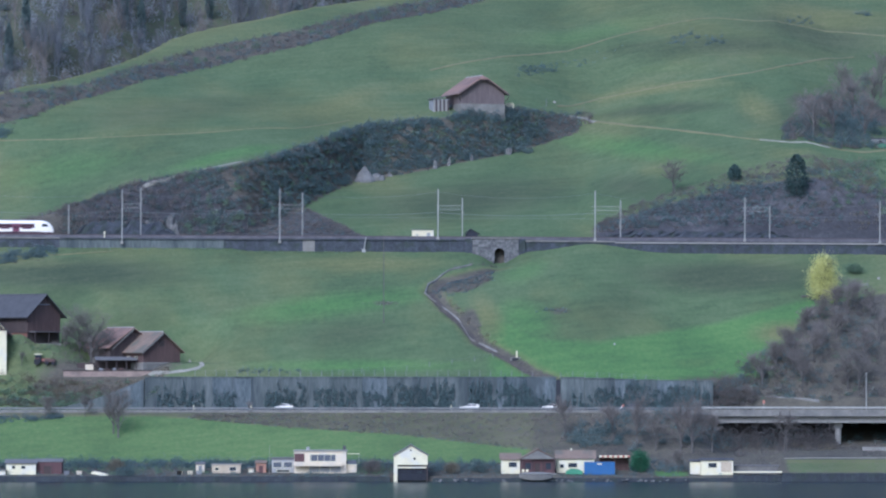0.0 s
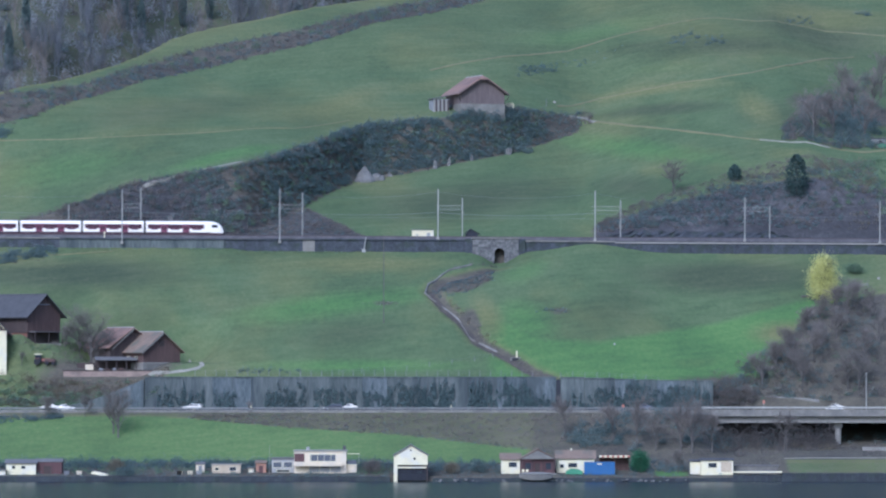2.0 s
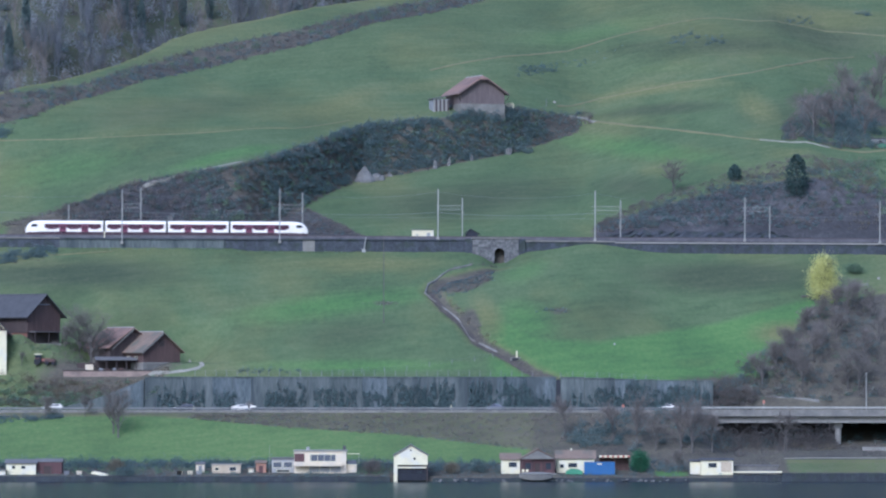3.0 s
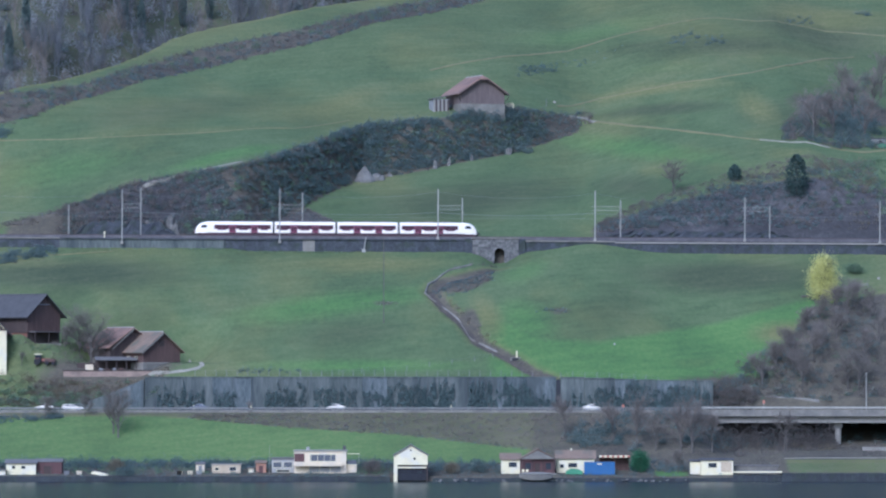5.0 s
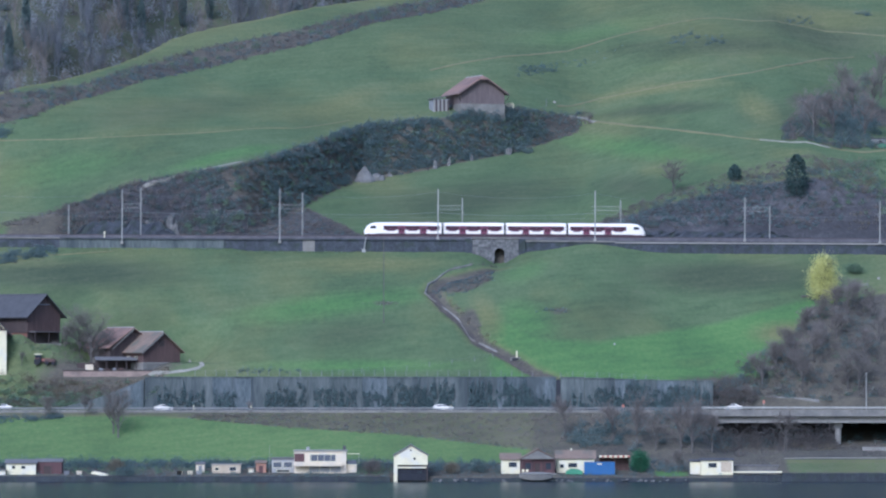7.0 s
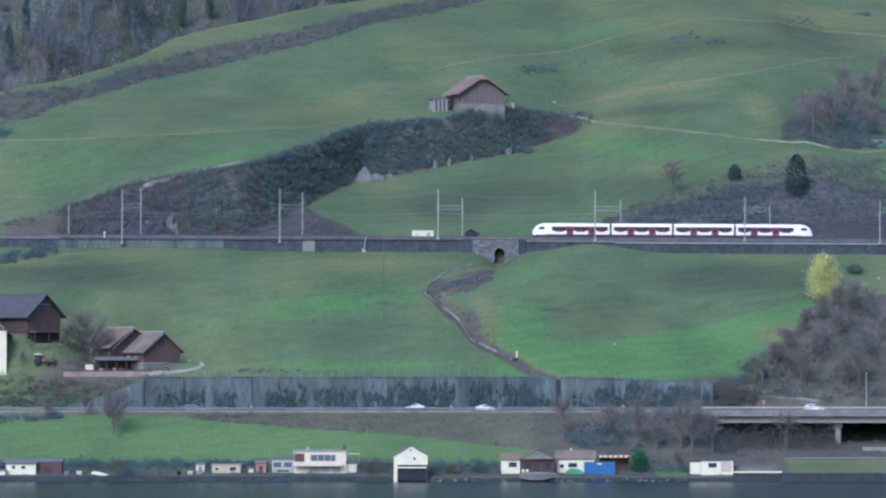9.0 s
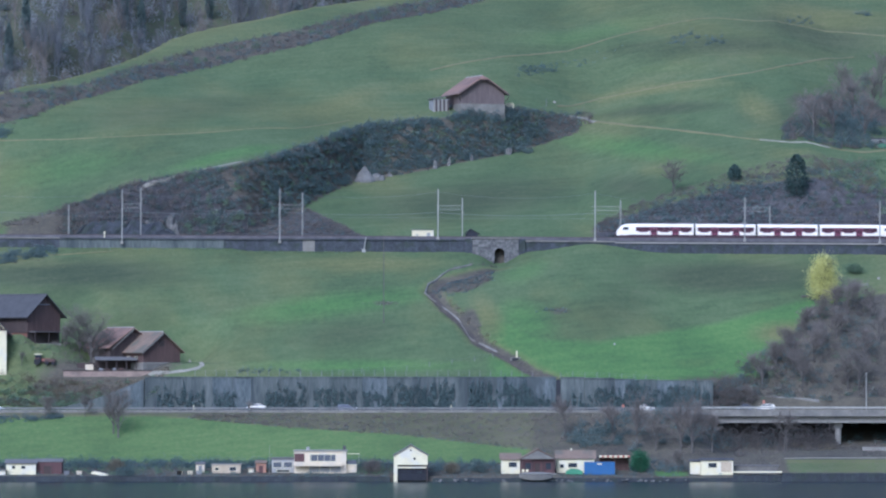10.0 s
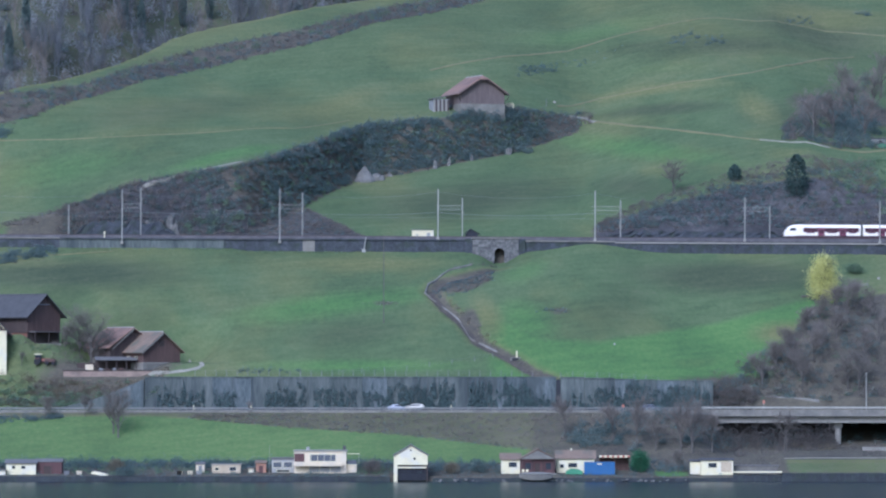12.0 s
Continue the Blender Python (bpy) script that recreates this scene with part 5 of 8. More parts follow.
scatter("scarp_brush", sp, *sized(len(sp), 0.7, 1.7, R, (0.7, 1.2)), SCRUB_BROWN, "leafless brown brush on the steep bank", 90, (0.25, 0.5), 4)
sp = scarp_spots(-67.70, -33.84, 330, 0.1, 0.95)
scatter("scarp_bushes", sp, *sized(len(sp), 0.5, 1.3, R), SCRUB_DARK, "dark green bushes above the railway cutting", 120, (0.3, 0.6), 5)
sp = area_spots(((-119.0, 1500.5), (-97.0, 1502.0)), ((-119.0, 1502.5), (-97.0, 1509.0)), 110, R)
scatter("scarp_brush", sp, *sized(len(sp), 0.4, 1.0, R, (0.5, 0.9)), SCRUB_BROWN, "low brown brush between the line and the field", 90, (0.25, 0.5), 92)
sp = scarp_spots(-67.70, -39.89, 50, 0.1, 0.9)
scatter("scarp_bushes", sp, *sized(len(sp), 0.9, 1.6, R), SCRUB_GREEN, "green bushes above the railway cutting", 120, (0.3, 0.5), 6)
sp = area_spots(((-51.2, 1505.5), (-24.4, 1507.5)), ((-51.4, 1514.2), (-38.2, 1533.2), (-22.7, 1509.5)), 420, R)
scatter("trackside_brush", sp, *sized(len(sp), 0.5, 1.2, R, (0.5, 0.9)), SCRUB_BROWN, "low brown brush beside the track", 80, (0.2, 0.45), 7)
sp = scarp_spots(-99.84, -60, 300, 0.05, 1.0)
scatter("scarp_bushes", sp, *sized(len(sp), 0.4, 1.2, R), SCRUB_DARK, "dark scrub clinging to the rocks above the line", 100, (0.25, 0.5), 51)
sp = scarp_spots(-46.23, 34.34, 60, 0.0, 1.0)
scatter("scarp_brush", sp, *sized(len(sp), 0.5, 1.1, R), SCRUB_TAN, "tan dead growth among the scrub on the bank", 80, (0.2, 0.45), 52)
sp = scarp_spots(-34.07, 28, 150, 0.05, 0.95)
scatter("scarp_bushes", sp, *sized(len(sp), 0.4, 1.2, R), SCRUB_GREEN, "fresh green bushes on the bank below the barn", 120, (0.25, 0.5), 53)
sp = scarp_spots(-37.11, 30, 26, -0.1, 0.15) + scarp_spots(-37.11, 39.11, 40, 0.95, 1.15)
scatter("scarp_edge", sp, *sized(len(sp), 0.5, 1.5, R), SCRUB_DARK, "straggling dark bushes at the edge of the bank", 110, (0.25, 0.5), 54)
sp = scarp_spots(-34.07, 40.70, 50, -0.15, 0.1)
scatter("scarp_edge", sp, *sized(len(sp), 0.4, 1.0, R), SCRUB_BROWN, "straggling brown growth at the edge of the bank", 90, (0.2, 0.45), 55)
sp = line_spots(((-19.2, 1450.0), (-14.9, 1451.2), (-10.3, 1451.2)), 16, 0.7, R)
scatter("meadow_weeds", sp, *sized(len(sp), 0.25, 0.5, R, (0.6, 1.0)), SCRUB_BROWN, "low dead weeds round the meadow mast", 60, (0.12, 0.28), 87)
# upper hedge and crest
sp = line_spots(HEDGE, 800, 15.0, R)
scatter("hedgerow", sp, *sized(len(sp), 0.7, 1.7, R, (0.7, 1.15)), SCRUB_BROWN, "long leafless brown hedgerow across the upper field", 80, (0.25, 0.55), 8, "hedge")
sp = line_spots(HEDGE, 420, 14.0, R)
scatter("hedgerow", sp, *sized(len(sp), 0.5, 1.4, R), IVY, "dark bushes in the long upper hedgerow", 100, (0.25, 0.5), 9, "hedge")
for pts, n, side, mat, lo, hi in (
        (((21.4, 1649.8), (33.2, 1672.5), (44.3, 1685.8), (54.4, 1688.0)), 46, 6.0, IVY, 0.4, 1.0),
        (((23.1, 1654.8), (33.2, 1669.8)), 36, 6.0, SCRUB_DARK, 0.5, 1.2),
        (((66.3, 1694.2), (73.8, 1693.8), (82.8, 1688.0)), 44, 9.0, SCRUB_DARK, 0.5, 1.3),
        (((103.7, 1731.2), (112.2, 1743.2)), 18, 6.0, SCRUB_DARK, 0.6, 1.2),
        (((127.0, 1757.5), (131.3, 1756.8)), 8, 1.5, IVY, 0.9, 1.5),
        (((-122.7, 1559.8), (-117.0, 1559.5)), 16, 2.5, IVY, 1.3, 2.2),
        (((24.4, 1445.5), (29.4, 1445.8), (33.0, 1446.5)), 12, 1.0, SCRUB_DARK, 0.4, 0.8),
        (((-20.6, 1448.8), (-15.2, 1450.8), (-10.3, 1449.8)), 18, 1.5, SCRUB_BROWN, 0.25, 0.5),
        (((1.6, 1474.2), (11.1, 1480.2), (14.1, 1484.2)), 16, 1.2, SCRUB_BROWN, 0.4, 0.9),
        (((0.1, 1461.5), (6.4, 1463.2), (11.0, 1468.0), (12.8, 1472.5)), 70, 5.0, SCRUB_BROWN, 0.5, 1.0),
        (((-1.3, 1459.8), (4.5, 1460.8), (9.6, 1467.0)), 36, 4.5, SCRUB_DARK, 0.4, 0.9),
        (((1.6, 1453.2), (4.4, 1447.5), (9.4, 1434.8), (13.5, 1427.0)), 34, 1.3, SCRUB_TAN, 0.35, 0.75),
        (((2.3, 1451.5), (8.0, 1439.2), (10.7, 1431.2)), 20, 1.2, SCRUB_BROWN, 0.4, 0.8),
        (((18.0, 1421.5), (22.5, 1416.2), (26.6, 1411.0)), 14, 0.8, SCRUB_BROWN, 0.3, 0.6)):
    sp = line_spots(pts, n, side, R)
    scatter("low_bushes", sp, *sized(n, lo, hi, R), mat, "low bushes and rough growth on the meadow slope", 90, (0.2, 0.45), n)
sp = area_spots(((106.3, 1568.8), (120.6, 1572.8)), ((108.8, 1604.2), (126.8, 1653.8)), 90, R)
scatter("copse_bushes", sp, *sized(len(sp), 1.4, 2.4, R, (1.0, 1.6)), SCRUB_DARK, "dark evergreen bushes in the hillside copse", 120, (0.3, 0.55), 71)
sp = area_spots(((41.3, 1514.0), (99.7, 1514.8)), ((41.4, 1518.5), (55.0, 1521.2), (77.5, 1526.0), (100.0, 1524.0)), 520, R)
scatter("cutting_scrub", sp, *sized(len(sp), 0.35, 1.0, R), IVY, "dark scrub low on the railway cutting", 100, (0.25, 0.5), 72)
sp = [(R.uniform(52.53, 94.71), R.uniform(1371, 1382)) for _ in range(90)]
scatter("viaduct_scrub", sp, *sized(len(sp), 0.9, 2.0, R, (1.0, 1.7)), SCRUB_BROWN, "tall leafless brown scrub before the viaduct", 100, (0.25, 0.5), 73)
sp = [(R.uniform(56.53, 94.58), R.uniform(1369, 1380)) for _ in range(34)]
scatter("viaduct_scrub", sp, *sized(len(sp), 0.8, 1.6, R, (0.9, 1.4)), SCRUB_TAN, "tan winter scrub before the viaduct", 95, (0.25, 0.45), 74)
sp = [(R.uniform(-39.72, -20.52), R.uniform(1330.5, 1333)) for _ in range(44)]
scatter("house_hedge", sp, *sized(len(sp), 0.45, 0.85, R, (0.9, 1.4)), SCRUB_DARK, "clipped dark hedge before the modern house", 110, (0.18, 0.35), 75, "hedge")
sp = [(R.uniform(-104.36, 78.0), R.uniform(1328.9, 1331.0)) for _ in range(320)]
sp = [p for p in sp if abs(p[0] + 7.5) > 4.6 and not 66 < p[0] < 79]
scatter("quay_weeds", sp, *sized(len(sp), 0.3, 0.7, R, (0.7, 1.2)), IVY, "dark weeds and reeds on top of the quay", 90, (0.15, 0.35), 76)
# the cutting behind the line
sp = area_spots(((104.0, 1519.0), (122.0, 1520.0)), ((104.0, 1545.0), (122.0, 1564.0)), 160, R)
scatter("cutting_bushes", sp, *sized(len(sp), 0.5, 1.5, R), SCRUB_GREEN, "green bushes at the far end of the cutting", 110, (0.25, 0.5), 91)
sp = area_spots(((41.3, 1513.2), (117.4, 1515.8)), ((41.4, 1519.8), (55.3, 1529.0), (72.2, 1535.0), (91.0, 1545.8), (120.9, 1560.5)), 950, R)
scatter("cutting_brush", sp, *sized(len(sp), 0.5, 1.3, R, (0.6, 1.1)), SCRUB_BROWN, "leafless brown brush on the railway cutting", 85, (0.25, 0.5), 11)
sp = area_spots(((89.2, 1515.2), (117.6, 1517.8)), ((90.5, 1537.5), (121.1, 1563.2)), 90, R)
scatter("cutting_brush", sp, *sized(len(sp), 0.8, 1.7, R), SCRUB_TAN, "tan winter brush on the railway cutting", 90, (0.25, 0.5), 12)
sp = area_spots(((51.8, 1514.2), (117.6, 1518.5)), ((52.1, 1523.0), (78.0, 1530.2), (99.5, 1535.8), (121.3, 1566.0)), 330, R)
scatter("cutting_brush", sp, *sized(len(sp), 0.4, 1.3, R, (0.6, 1.1)), SCRUB_DARK, "dark bushes on the railway cutting", 110, (0.25, 0.5), 13)
sp = line_spots(HEDGE, 110, 5.0, R)
scatter("hedgerow", sp, *sized(len(sp), 0.8, 1.7, R), SCRUB_GREEN, "green bushes in the long upper hedgerow", 100, (0.25, 0.5), 88, "hedge")
# scrub bank between motorway and shore meadow
sp = area_spots(((-60.4, 1379.0), (-38.5, 1373.8), (-11.4, 1369.0), (19.6, 1360.2), (61.2, 1359.2)), ((-60.60, 1381.6), (62.23, 1381.6)), 900, R)
scatter("bank_brush", sp, *sized(len(sp), 0.35, 0.95, R, (0.6, 1.0)), SCRUB_BROWN, "rough brown brush on the motorway bank", 80, (0.2, 0.45), 14)
sp = area_spots(((-60.0, 1379.5), (-11.4, 1375.0), (40.0, 1374)), ((-60.0, 1382.0), (40.0, 1382.0)), 380, R)
scatter("bank_brush", sp, *sized(len(sp), 0.35, 0.8, R, (0.5, 0.9)), SCRUB_TAN, "tan dead grass on the motorway bank", 80, (0.2, 0.4), 15)
sp = area_spots(((29.0, 1360.8), (47.8, 1359.2), (69.8, 1369.5)), ((29.3, 1372.8), (40.3, 1379.0), (71.4, 1400.8)), 90, R)
scatter("bank_bushes", sp, *sized(len(sp), 1.0, 2.2, R), SCRUB_DARK, "dark bushes below the viaduct", 120, (0.3, 0.55), 16)
sp = area_spots(((53.1, 1357.5), (104.7, 1352.8)), ((53.7, 1372.8), (71.4, 1401.8), (106.9, 1381.5)), 90, R)
scatter("bank_brush", sp, *sized(len(sp), 0.7, 1.6, R), SCRUB_BROWN, "brown brush below the viaduct", 90, (0.25, 0.5), 17)
sp = line_spots(((-61.8, 1380.0), (-38.5, 1374.3), (-11.4, 1370.0), (19.6, 1361.0), (27.0, 1358.5)), 230, 0.5, R)
scatter("bank_edge", sp, *sized(len(sp), 0.25, 0.55, R, (0.7, 1.1)), SCRUB_DARK, "dark weeds along the edge of the shore meadow", 90, (0.2, 0.4), 93)
sp = area_spots(((-50.0, 1379.0), (-11.4, 1371.0), (19.6, 1362.0), (45.0, 1361.0)), ((-50.0, 1381.6), (45.0, 1381.6)), 130, R)
scatter("bank_bushes", sp, *sized(len(sp), 0.25, 0.6, R, (0.7, 1.1)), IVY, "small dark shrubs on the motorway bank", 100, (0.18, 0.36), 104)
# around the farm terrace and the end of the wall
sp = area_spots(((-110.5, 1409.8), (-70.1, 1409.5)), ((-111.0, 1416.2), (-94.3, 1416.2), (-67.4, 1409.5)), 210, R)
scatter("farm_brush", sp, *sized(len(sp), 0.6, 1.5, R, (0.5, 0.9)), SCRUB_TAN, "tan brush on the slope below the farm", 90, (0.2, 0.45), 18)
sp = area_spots(((-110.6, 1410.2), (-70.1, 1409.5)), ((-110.9, 1414.8), (-68.8, 1409.5)), 120, R)
scatter("farm_brush", sp, *sized(len(sp), 0.7, 1.6, R, (0.6, 1.0)), SCRUB_GREEN, "green bushes on the slope below the farm", 100, (0.25, 0.5), 19)
sp = area_spots(((-112.0, 1374.5), (-91.8, 1379.5)), ((-112.0, 1380.5), (-91.9, 1380.5)), 90, R) + line_spots(((-50.8, 1412.8), (-43.1, 1413.5), (-35.4, 1413.2)), 14, 0.8, R)
scatter("farm_hedge", sp, *sized(len(sp), 0.6, 1.2, R), IVY, "dark hedge beside the motorway", 100, (0.2, 0.45), 20)
# ivy and bushes hanging on the motorway wall
for cx, wide, n, tall in ((-64.5, 4.0, 16, 5.5), (-53.5, 2.0, 8, 5.0), (-38.8, 3.4, 20, 6.0), (-26.5, 3.6, 20, 5.5), (-16.5, 2.2, 10, 5.0), (-5.4, 5.6, 46, 6.4), (13.8, 5.2, 44, 6.6),
                          (24.5, 2.2, 8, 3.0), (36.0, 4.0, 12, 3.0), (43.5, 4.0, 26, 5.5), (53.0, 5.5, 40, 6.0), (60.5, 3.5, 26, 5.5)):
    rng = np.random.RandomState(n + int(cx) + 100)
    pts = []
    for _ in range(5 * n):
        k = 44
        u = R.uniform(-1, 1)
        foot = R.random() ** 1.3 * tall * R.uniform(0.5, 1.1)
        high = R.uniform(0.8, 2.6)
        p = lump(rng, k, 0.32, 0.22, high)
        way = p / np.array([0.32, 0.22, high]) * np.array([0.6, 1.0, 0.3])
        way /= np.linalg.norm(way, axis=1)[:, None]
        pts.append(quad_cloud(p + np.array([cx + 1.45 * wide * u, 1408.4, ROAD_Z + foot]), rng.uniform(0.16, 0.34, k), rng, way))
    solid("wall_ivy", cloud_mesh("wall_ivy", np.concatenate(pts), IVY), IVY, "dark ivy and shrubs against the retaining wall", "ivy", "stuff")
# right-hand wood, lower
WOOD_LOW = ((62.8, 1409.5), (76.1, 1411.5), (109.3, 1411.5))
WOOD_TOP = ((63.0, 1413.8), (72.5, 1422.0), (85.9, 1436.0), (93.4, 1452.8), (98.9, 1460.2), (113.7, 1468.5))
sp = area_spots(WOOD_LOW, WOOD_TOP, 420, R)
scatter("wood_brush", sp, *sized(len(sp), 0.7, 1.8, R), SCRUB_BROWN, "leafless brown undergrowth of the slope wood", 85, (0.25, 0.5), 22)
sp = area_spots(WOOD_LOW, WOOD_TOP, 110, R)
scatter("wood_brush", sp, *sized(len(sp), 0.6, 1.3, R), SCRUB_TAN, "tan dead growth in the slope wood", 85, (0.25, 0.45), 56)
sp = line_spots(((63.0, 1413.8), (72.5, 1422.0), (85.9, 1435.2), (92.9, 1452.0)), 40, 4.0, R)
scatter("wood_edge", sp, *sized(len(sp), 0.6, 1.4, R), SCRUB_BROWN, "straggling brown growth at the wood edge", 85, (0.2, 0.45), 57)
sp = area_spots(WOOD_LOW, WOOD_TOP, 150, R)
scatter("wood_brush", sp, *sized(len(sp), 0.8, 1.8, R), SCRUB_DARK, "dark bushes in the slope wood", 100, (0.25, 0.5), 23)
sp = area_spots(WOOD_LOW, WOOD_TOP, 60, R)
scatter("wood_brush", sp, *sized(len(sp), 0.6, 1.3, R), SCRUB_GREEN, "green undergrowth in the slope wood", 95, (0.2, 0.45), 81)
# right-hand wood, upper
UP_LOW = ((93.2, 1569.8), (106.1, 1564.5), (123.0, 1573.5))
UP_TOP = ((94.0, 1582.5), (104.6, 1614.0), (116.7, 1649.5), (132.4, 1693.0))
sp = area_spots(UP_LOW, UP_TOP, 320, R)
scatter("copse_brush", sp, *sized(len(sp), 0.7, 1.8, R), SCRUB_BROWN, "leafless brown brush of the hillside copse", 95, (0.3, 0.55), 24)
sp = area_spots(UP_LOW, UP_TOP, 120, R)
scatter("copse_brush", sp, *sized(len(sp), 1.0, 2.0, R), SCRUB_DARK, "dark bushes of the hillside copse", 110, (0.3, 0.55), 25)
sp = line_spots(((-114.7, 1471.8), (-107.0, 1476.0), (-100.2, 1479.0)), 80, 4.0, R)
scatter("wall_bushes", sp, *sized(len(sp), 0.8, 1.7, R), SCRUB_DARK, "dark bushes at the foot of the railway wall", 100, (0.25, 0.5), 26)
sp = line_spots(((-113.8, 1469.0), (-106.6, 1469.8), (-101.0, 1473.5)), 12, 1.2, R)
scatter("wall_bushes", sp, *sized(len(sp), 0.4, 0.8, R), SCRUB_BROWN, "rough growth below the railway wall", 80, (0.2, 0.4), 27)
sp = [(x, float(rail_face(x)) - R.uniform(1.2, 2.2)) for x in (R.uniform(-100, -20) for _ in range(170))]
scatter("wall_weeds", sp, *sized(len(sp), 0.25, 0.6, R, (0.7, 1.3)), SCRUB_GREEN, "green weeds along the foot of the railway wall", 90, (0.2, 0.4), 105)
# shore gardens
sp = area_spots(((-104.52, 1331), (79.11, 1331)), ((-105.46, 1347), (79.83, 1347)), 330, R)
scatter("garden_bushes", sp, *sized(len(sp), 0.4, 1.0, R), SCRUB_DARK, "dark garden bushes along the shore", 100, (0.2, 0.4), 28)
sp = area_spots(((-104.91, 1338), (79.41, 1338)), ((-105.85, 1353), (80.12, 1353)), 220, R)
scatter("garden_bushes", sp, *sized(len(sp), 0.5, 1.2, R), SCRUB_BROWN, "leafless shrubs in the shore gardens", 90, (0.2, 0.4), 29)


sp = area_spots(((-105.85, 1346.0), (-11.20, 1346.0)), ((-106.01, 1353), (-11.22, 1353)), 330, R) + area_spots(((-3.18, 1336), (14.03, 1336)), ((-3.20, 1352), (14.13, 1352)), 40, R) + area_spots(((42.48, 1337), (58.36, 1337)), ((42.79, 1352), (58.79, 1352)), 26, R)
scatter("garden_hedge", sp, *sized(len(sp), 0.6, 1.4, R, (0.9, 1.5)), IVY, "dark garden hedge below the shore meadow", 120, (0.2, 0.45), 47, "hedge")
sp = area_spots(((-89.19, 1334), (-53.46, 1334)), ((-89.86, 1350), (-53.86, 1350)), 60, R) + area_spots(((-20.11, 1332), (-11.65, 1332)), ((-20.26, 1350), (-11.73, 1350)), 22, R)
scatter("garden_hedge", sp, *sized(len(sp), 0.6, 1.5, R, (0.9, 1.5)), SCRUB_GREEN, "green garden shrubs between the shore cabins", 110, (0.2, 0.4), 48, "hedge")
sp = [(R.uniform(-92.46, -67.39), 1418.0 + R.uniform(-0.5, 3)) for _ in range(26)]
scatter("farm_hedge", sp, *sized(len(sp), 0.4, 0.9, R), SCRUB_BROWN, "low rough growth round the farm terrace", 90, (0.2, 0.4), 49)
# growth against the steps at both ends of the motorway wall, and under the viaduct
for xa, xb, tall, n, mat, sd in ((55.76, 75.92, 5.0, 46, SCRUB_BROWN, 44), (57.84, 74.53, 4.5, 26, SCRUB_DARK, 45)):
    sp = [(R.uniform(xa, xb), 1408.0 + R.uniform(-0.3, 0.6)) for _ in range(n)]
    scatter("wall_growth", sp, [R.uniform(0.9, 1.7) for _ in sp], [tall * R.uniform(0.35, 1.0) for _ in sp], mat, "rough winter growth against the motorway wall", 130, (0.2, 0.45), sd)
sp = [(R.uniform(66.26, 111.04), R.uniform(1386, 1409)) for _ in range(70)]
scatter("viaduct_brush", sp, *sized(len(sp), 0.8, 1.8, R), SCRUB_DARK, "dark bushes in the shade of the viaduct", 100, (0.25, 0.5), 46)

sp = [(R.uniform(61.55, 84.75), R.uniform(1377, 1383)) for _ in range(46)]
scatter("viaduct_brush", sp, *sized(len(sp), 1.0, 2.0, R, (1.4, 2.4)), SCRUB_BROWN, "tall leafless brush growing up before the viaduct", 130, (0.25, 0.5), 82)
sp = [(R.uniform(62.23, 84.07), R.uniform(1377, 1383)) for _ in range(24)]
scatter("viaduct_brush", sp, *sized(len(sp), 1.0, 1.8, R, (1.3, 2.2)), SCRUB_DARK, "dark bushes growing up before the viaduct", 130, (0.25, 0.5), 83)
sp = [(R.uniform(63.0, 95.0), R.uniform(1378, 1381.5)) for _ in range(70)]
scatter("viaduct_brush", sp, *sized(len(sp), 1.3, 2.0, R, (2.7, 3.8)), SCRUB_BROWN, "tall leafless thicket growing up before the viaduct", 150, (0.3, 0.55), 89)
sp = [(R.uniform(-94.81, -67.58), R.uniform(1412.5, 1415.4)) for _ in range(80)]
scatter("farm_brush", sp, *sized(len(sp), 0.5, 1.1, R, (0.7, 1.2)), SCRUB_TAN, "tan brush at the foot of the terrace wall", 90, (0.2, 0.45), 84)
sp = [(R.uniform(-94.81, -67.58), R.uniform(1412.0, 1415.2)) for _ in range(40)]
scatter("farm_brush", sp, *sized(len(sp), 0.5, 1.1, R, (0.7, 1.2)), SCRUB_GREEN, "green weeds at the foot of the terrace wall", 90, (0.2, 0.45), 85)


def cliff_growth(xa, xb, top_a, top_b, n, mat, label, seed, west=True):
    """Bushes rooted all over the steep step above the road; their upper limit runs from top_a to top_b."""
    rng = np.random.RandomState(seed)
    out = []
    for _ in range(n):
        u = rng.uniform(0, 1)
        top = top_a + (top_b - top_a) * u
        z = rng.uniform(15.4, max(top, 15.6))
        k = 130
        p = lump(rng, k, rng.uniform(0.8, 1.6), rng.uniform(0.5, 0.9), rng.uniform(0.7, 1.5))
        way = p / np.linalg.norm(p, axis=1)[:, None]
        p = p + np.array([xa + (xb - xa) * u, (1409.0 + (z - 15.6) * 0.89) if west else (1409.0 + 0.12 * (z - 15)), z - 0.3])
        out.append(quad_cloud(p, rng.uniform(0.2, 0.4, k), rng, way, mat in (SCRUB_BROWN, SCRUB_TAN)))
    solid("cliff_growth", cloud_mesh("cliff_growth", np.concatenate(out), mat), mat, label, "bushes", "stuff")


cliff_growth(-112.49, -67.99, 24.0, 21.0, 160, SCRUB_TAN, "tan winter brush on the steep slope below the farm", 61)
cliff_growth(-112.49, -71.47, 23.8, 20.0, 130, SCRUB_BROWN, "leafless brown brush on the steep slope below the farm", 62)
cliff_growth(-112.49, -70.08, 23.0, 18.5, 90, SCRUB_GREEN, "green bushes on the steep slope below the farm", 63)
cliff_growth(-112.49, -69.38, 20.0, 18.0, 70, SCRUB_DARK, "dark bushes at the foot of the slope below the farm", 64)
cliff_growth(75.92, 56.45, 21.0, 20.5, 90, SCRUB_BROWN, "leafless brown brush at the end of the wall", 65, False)


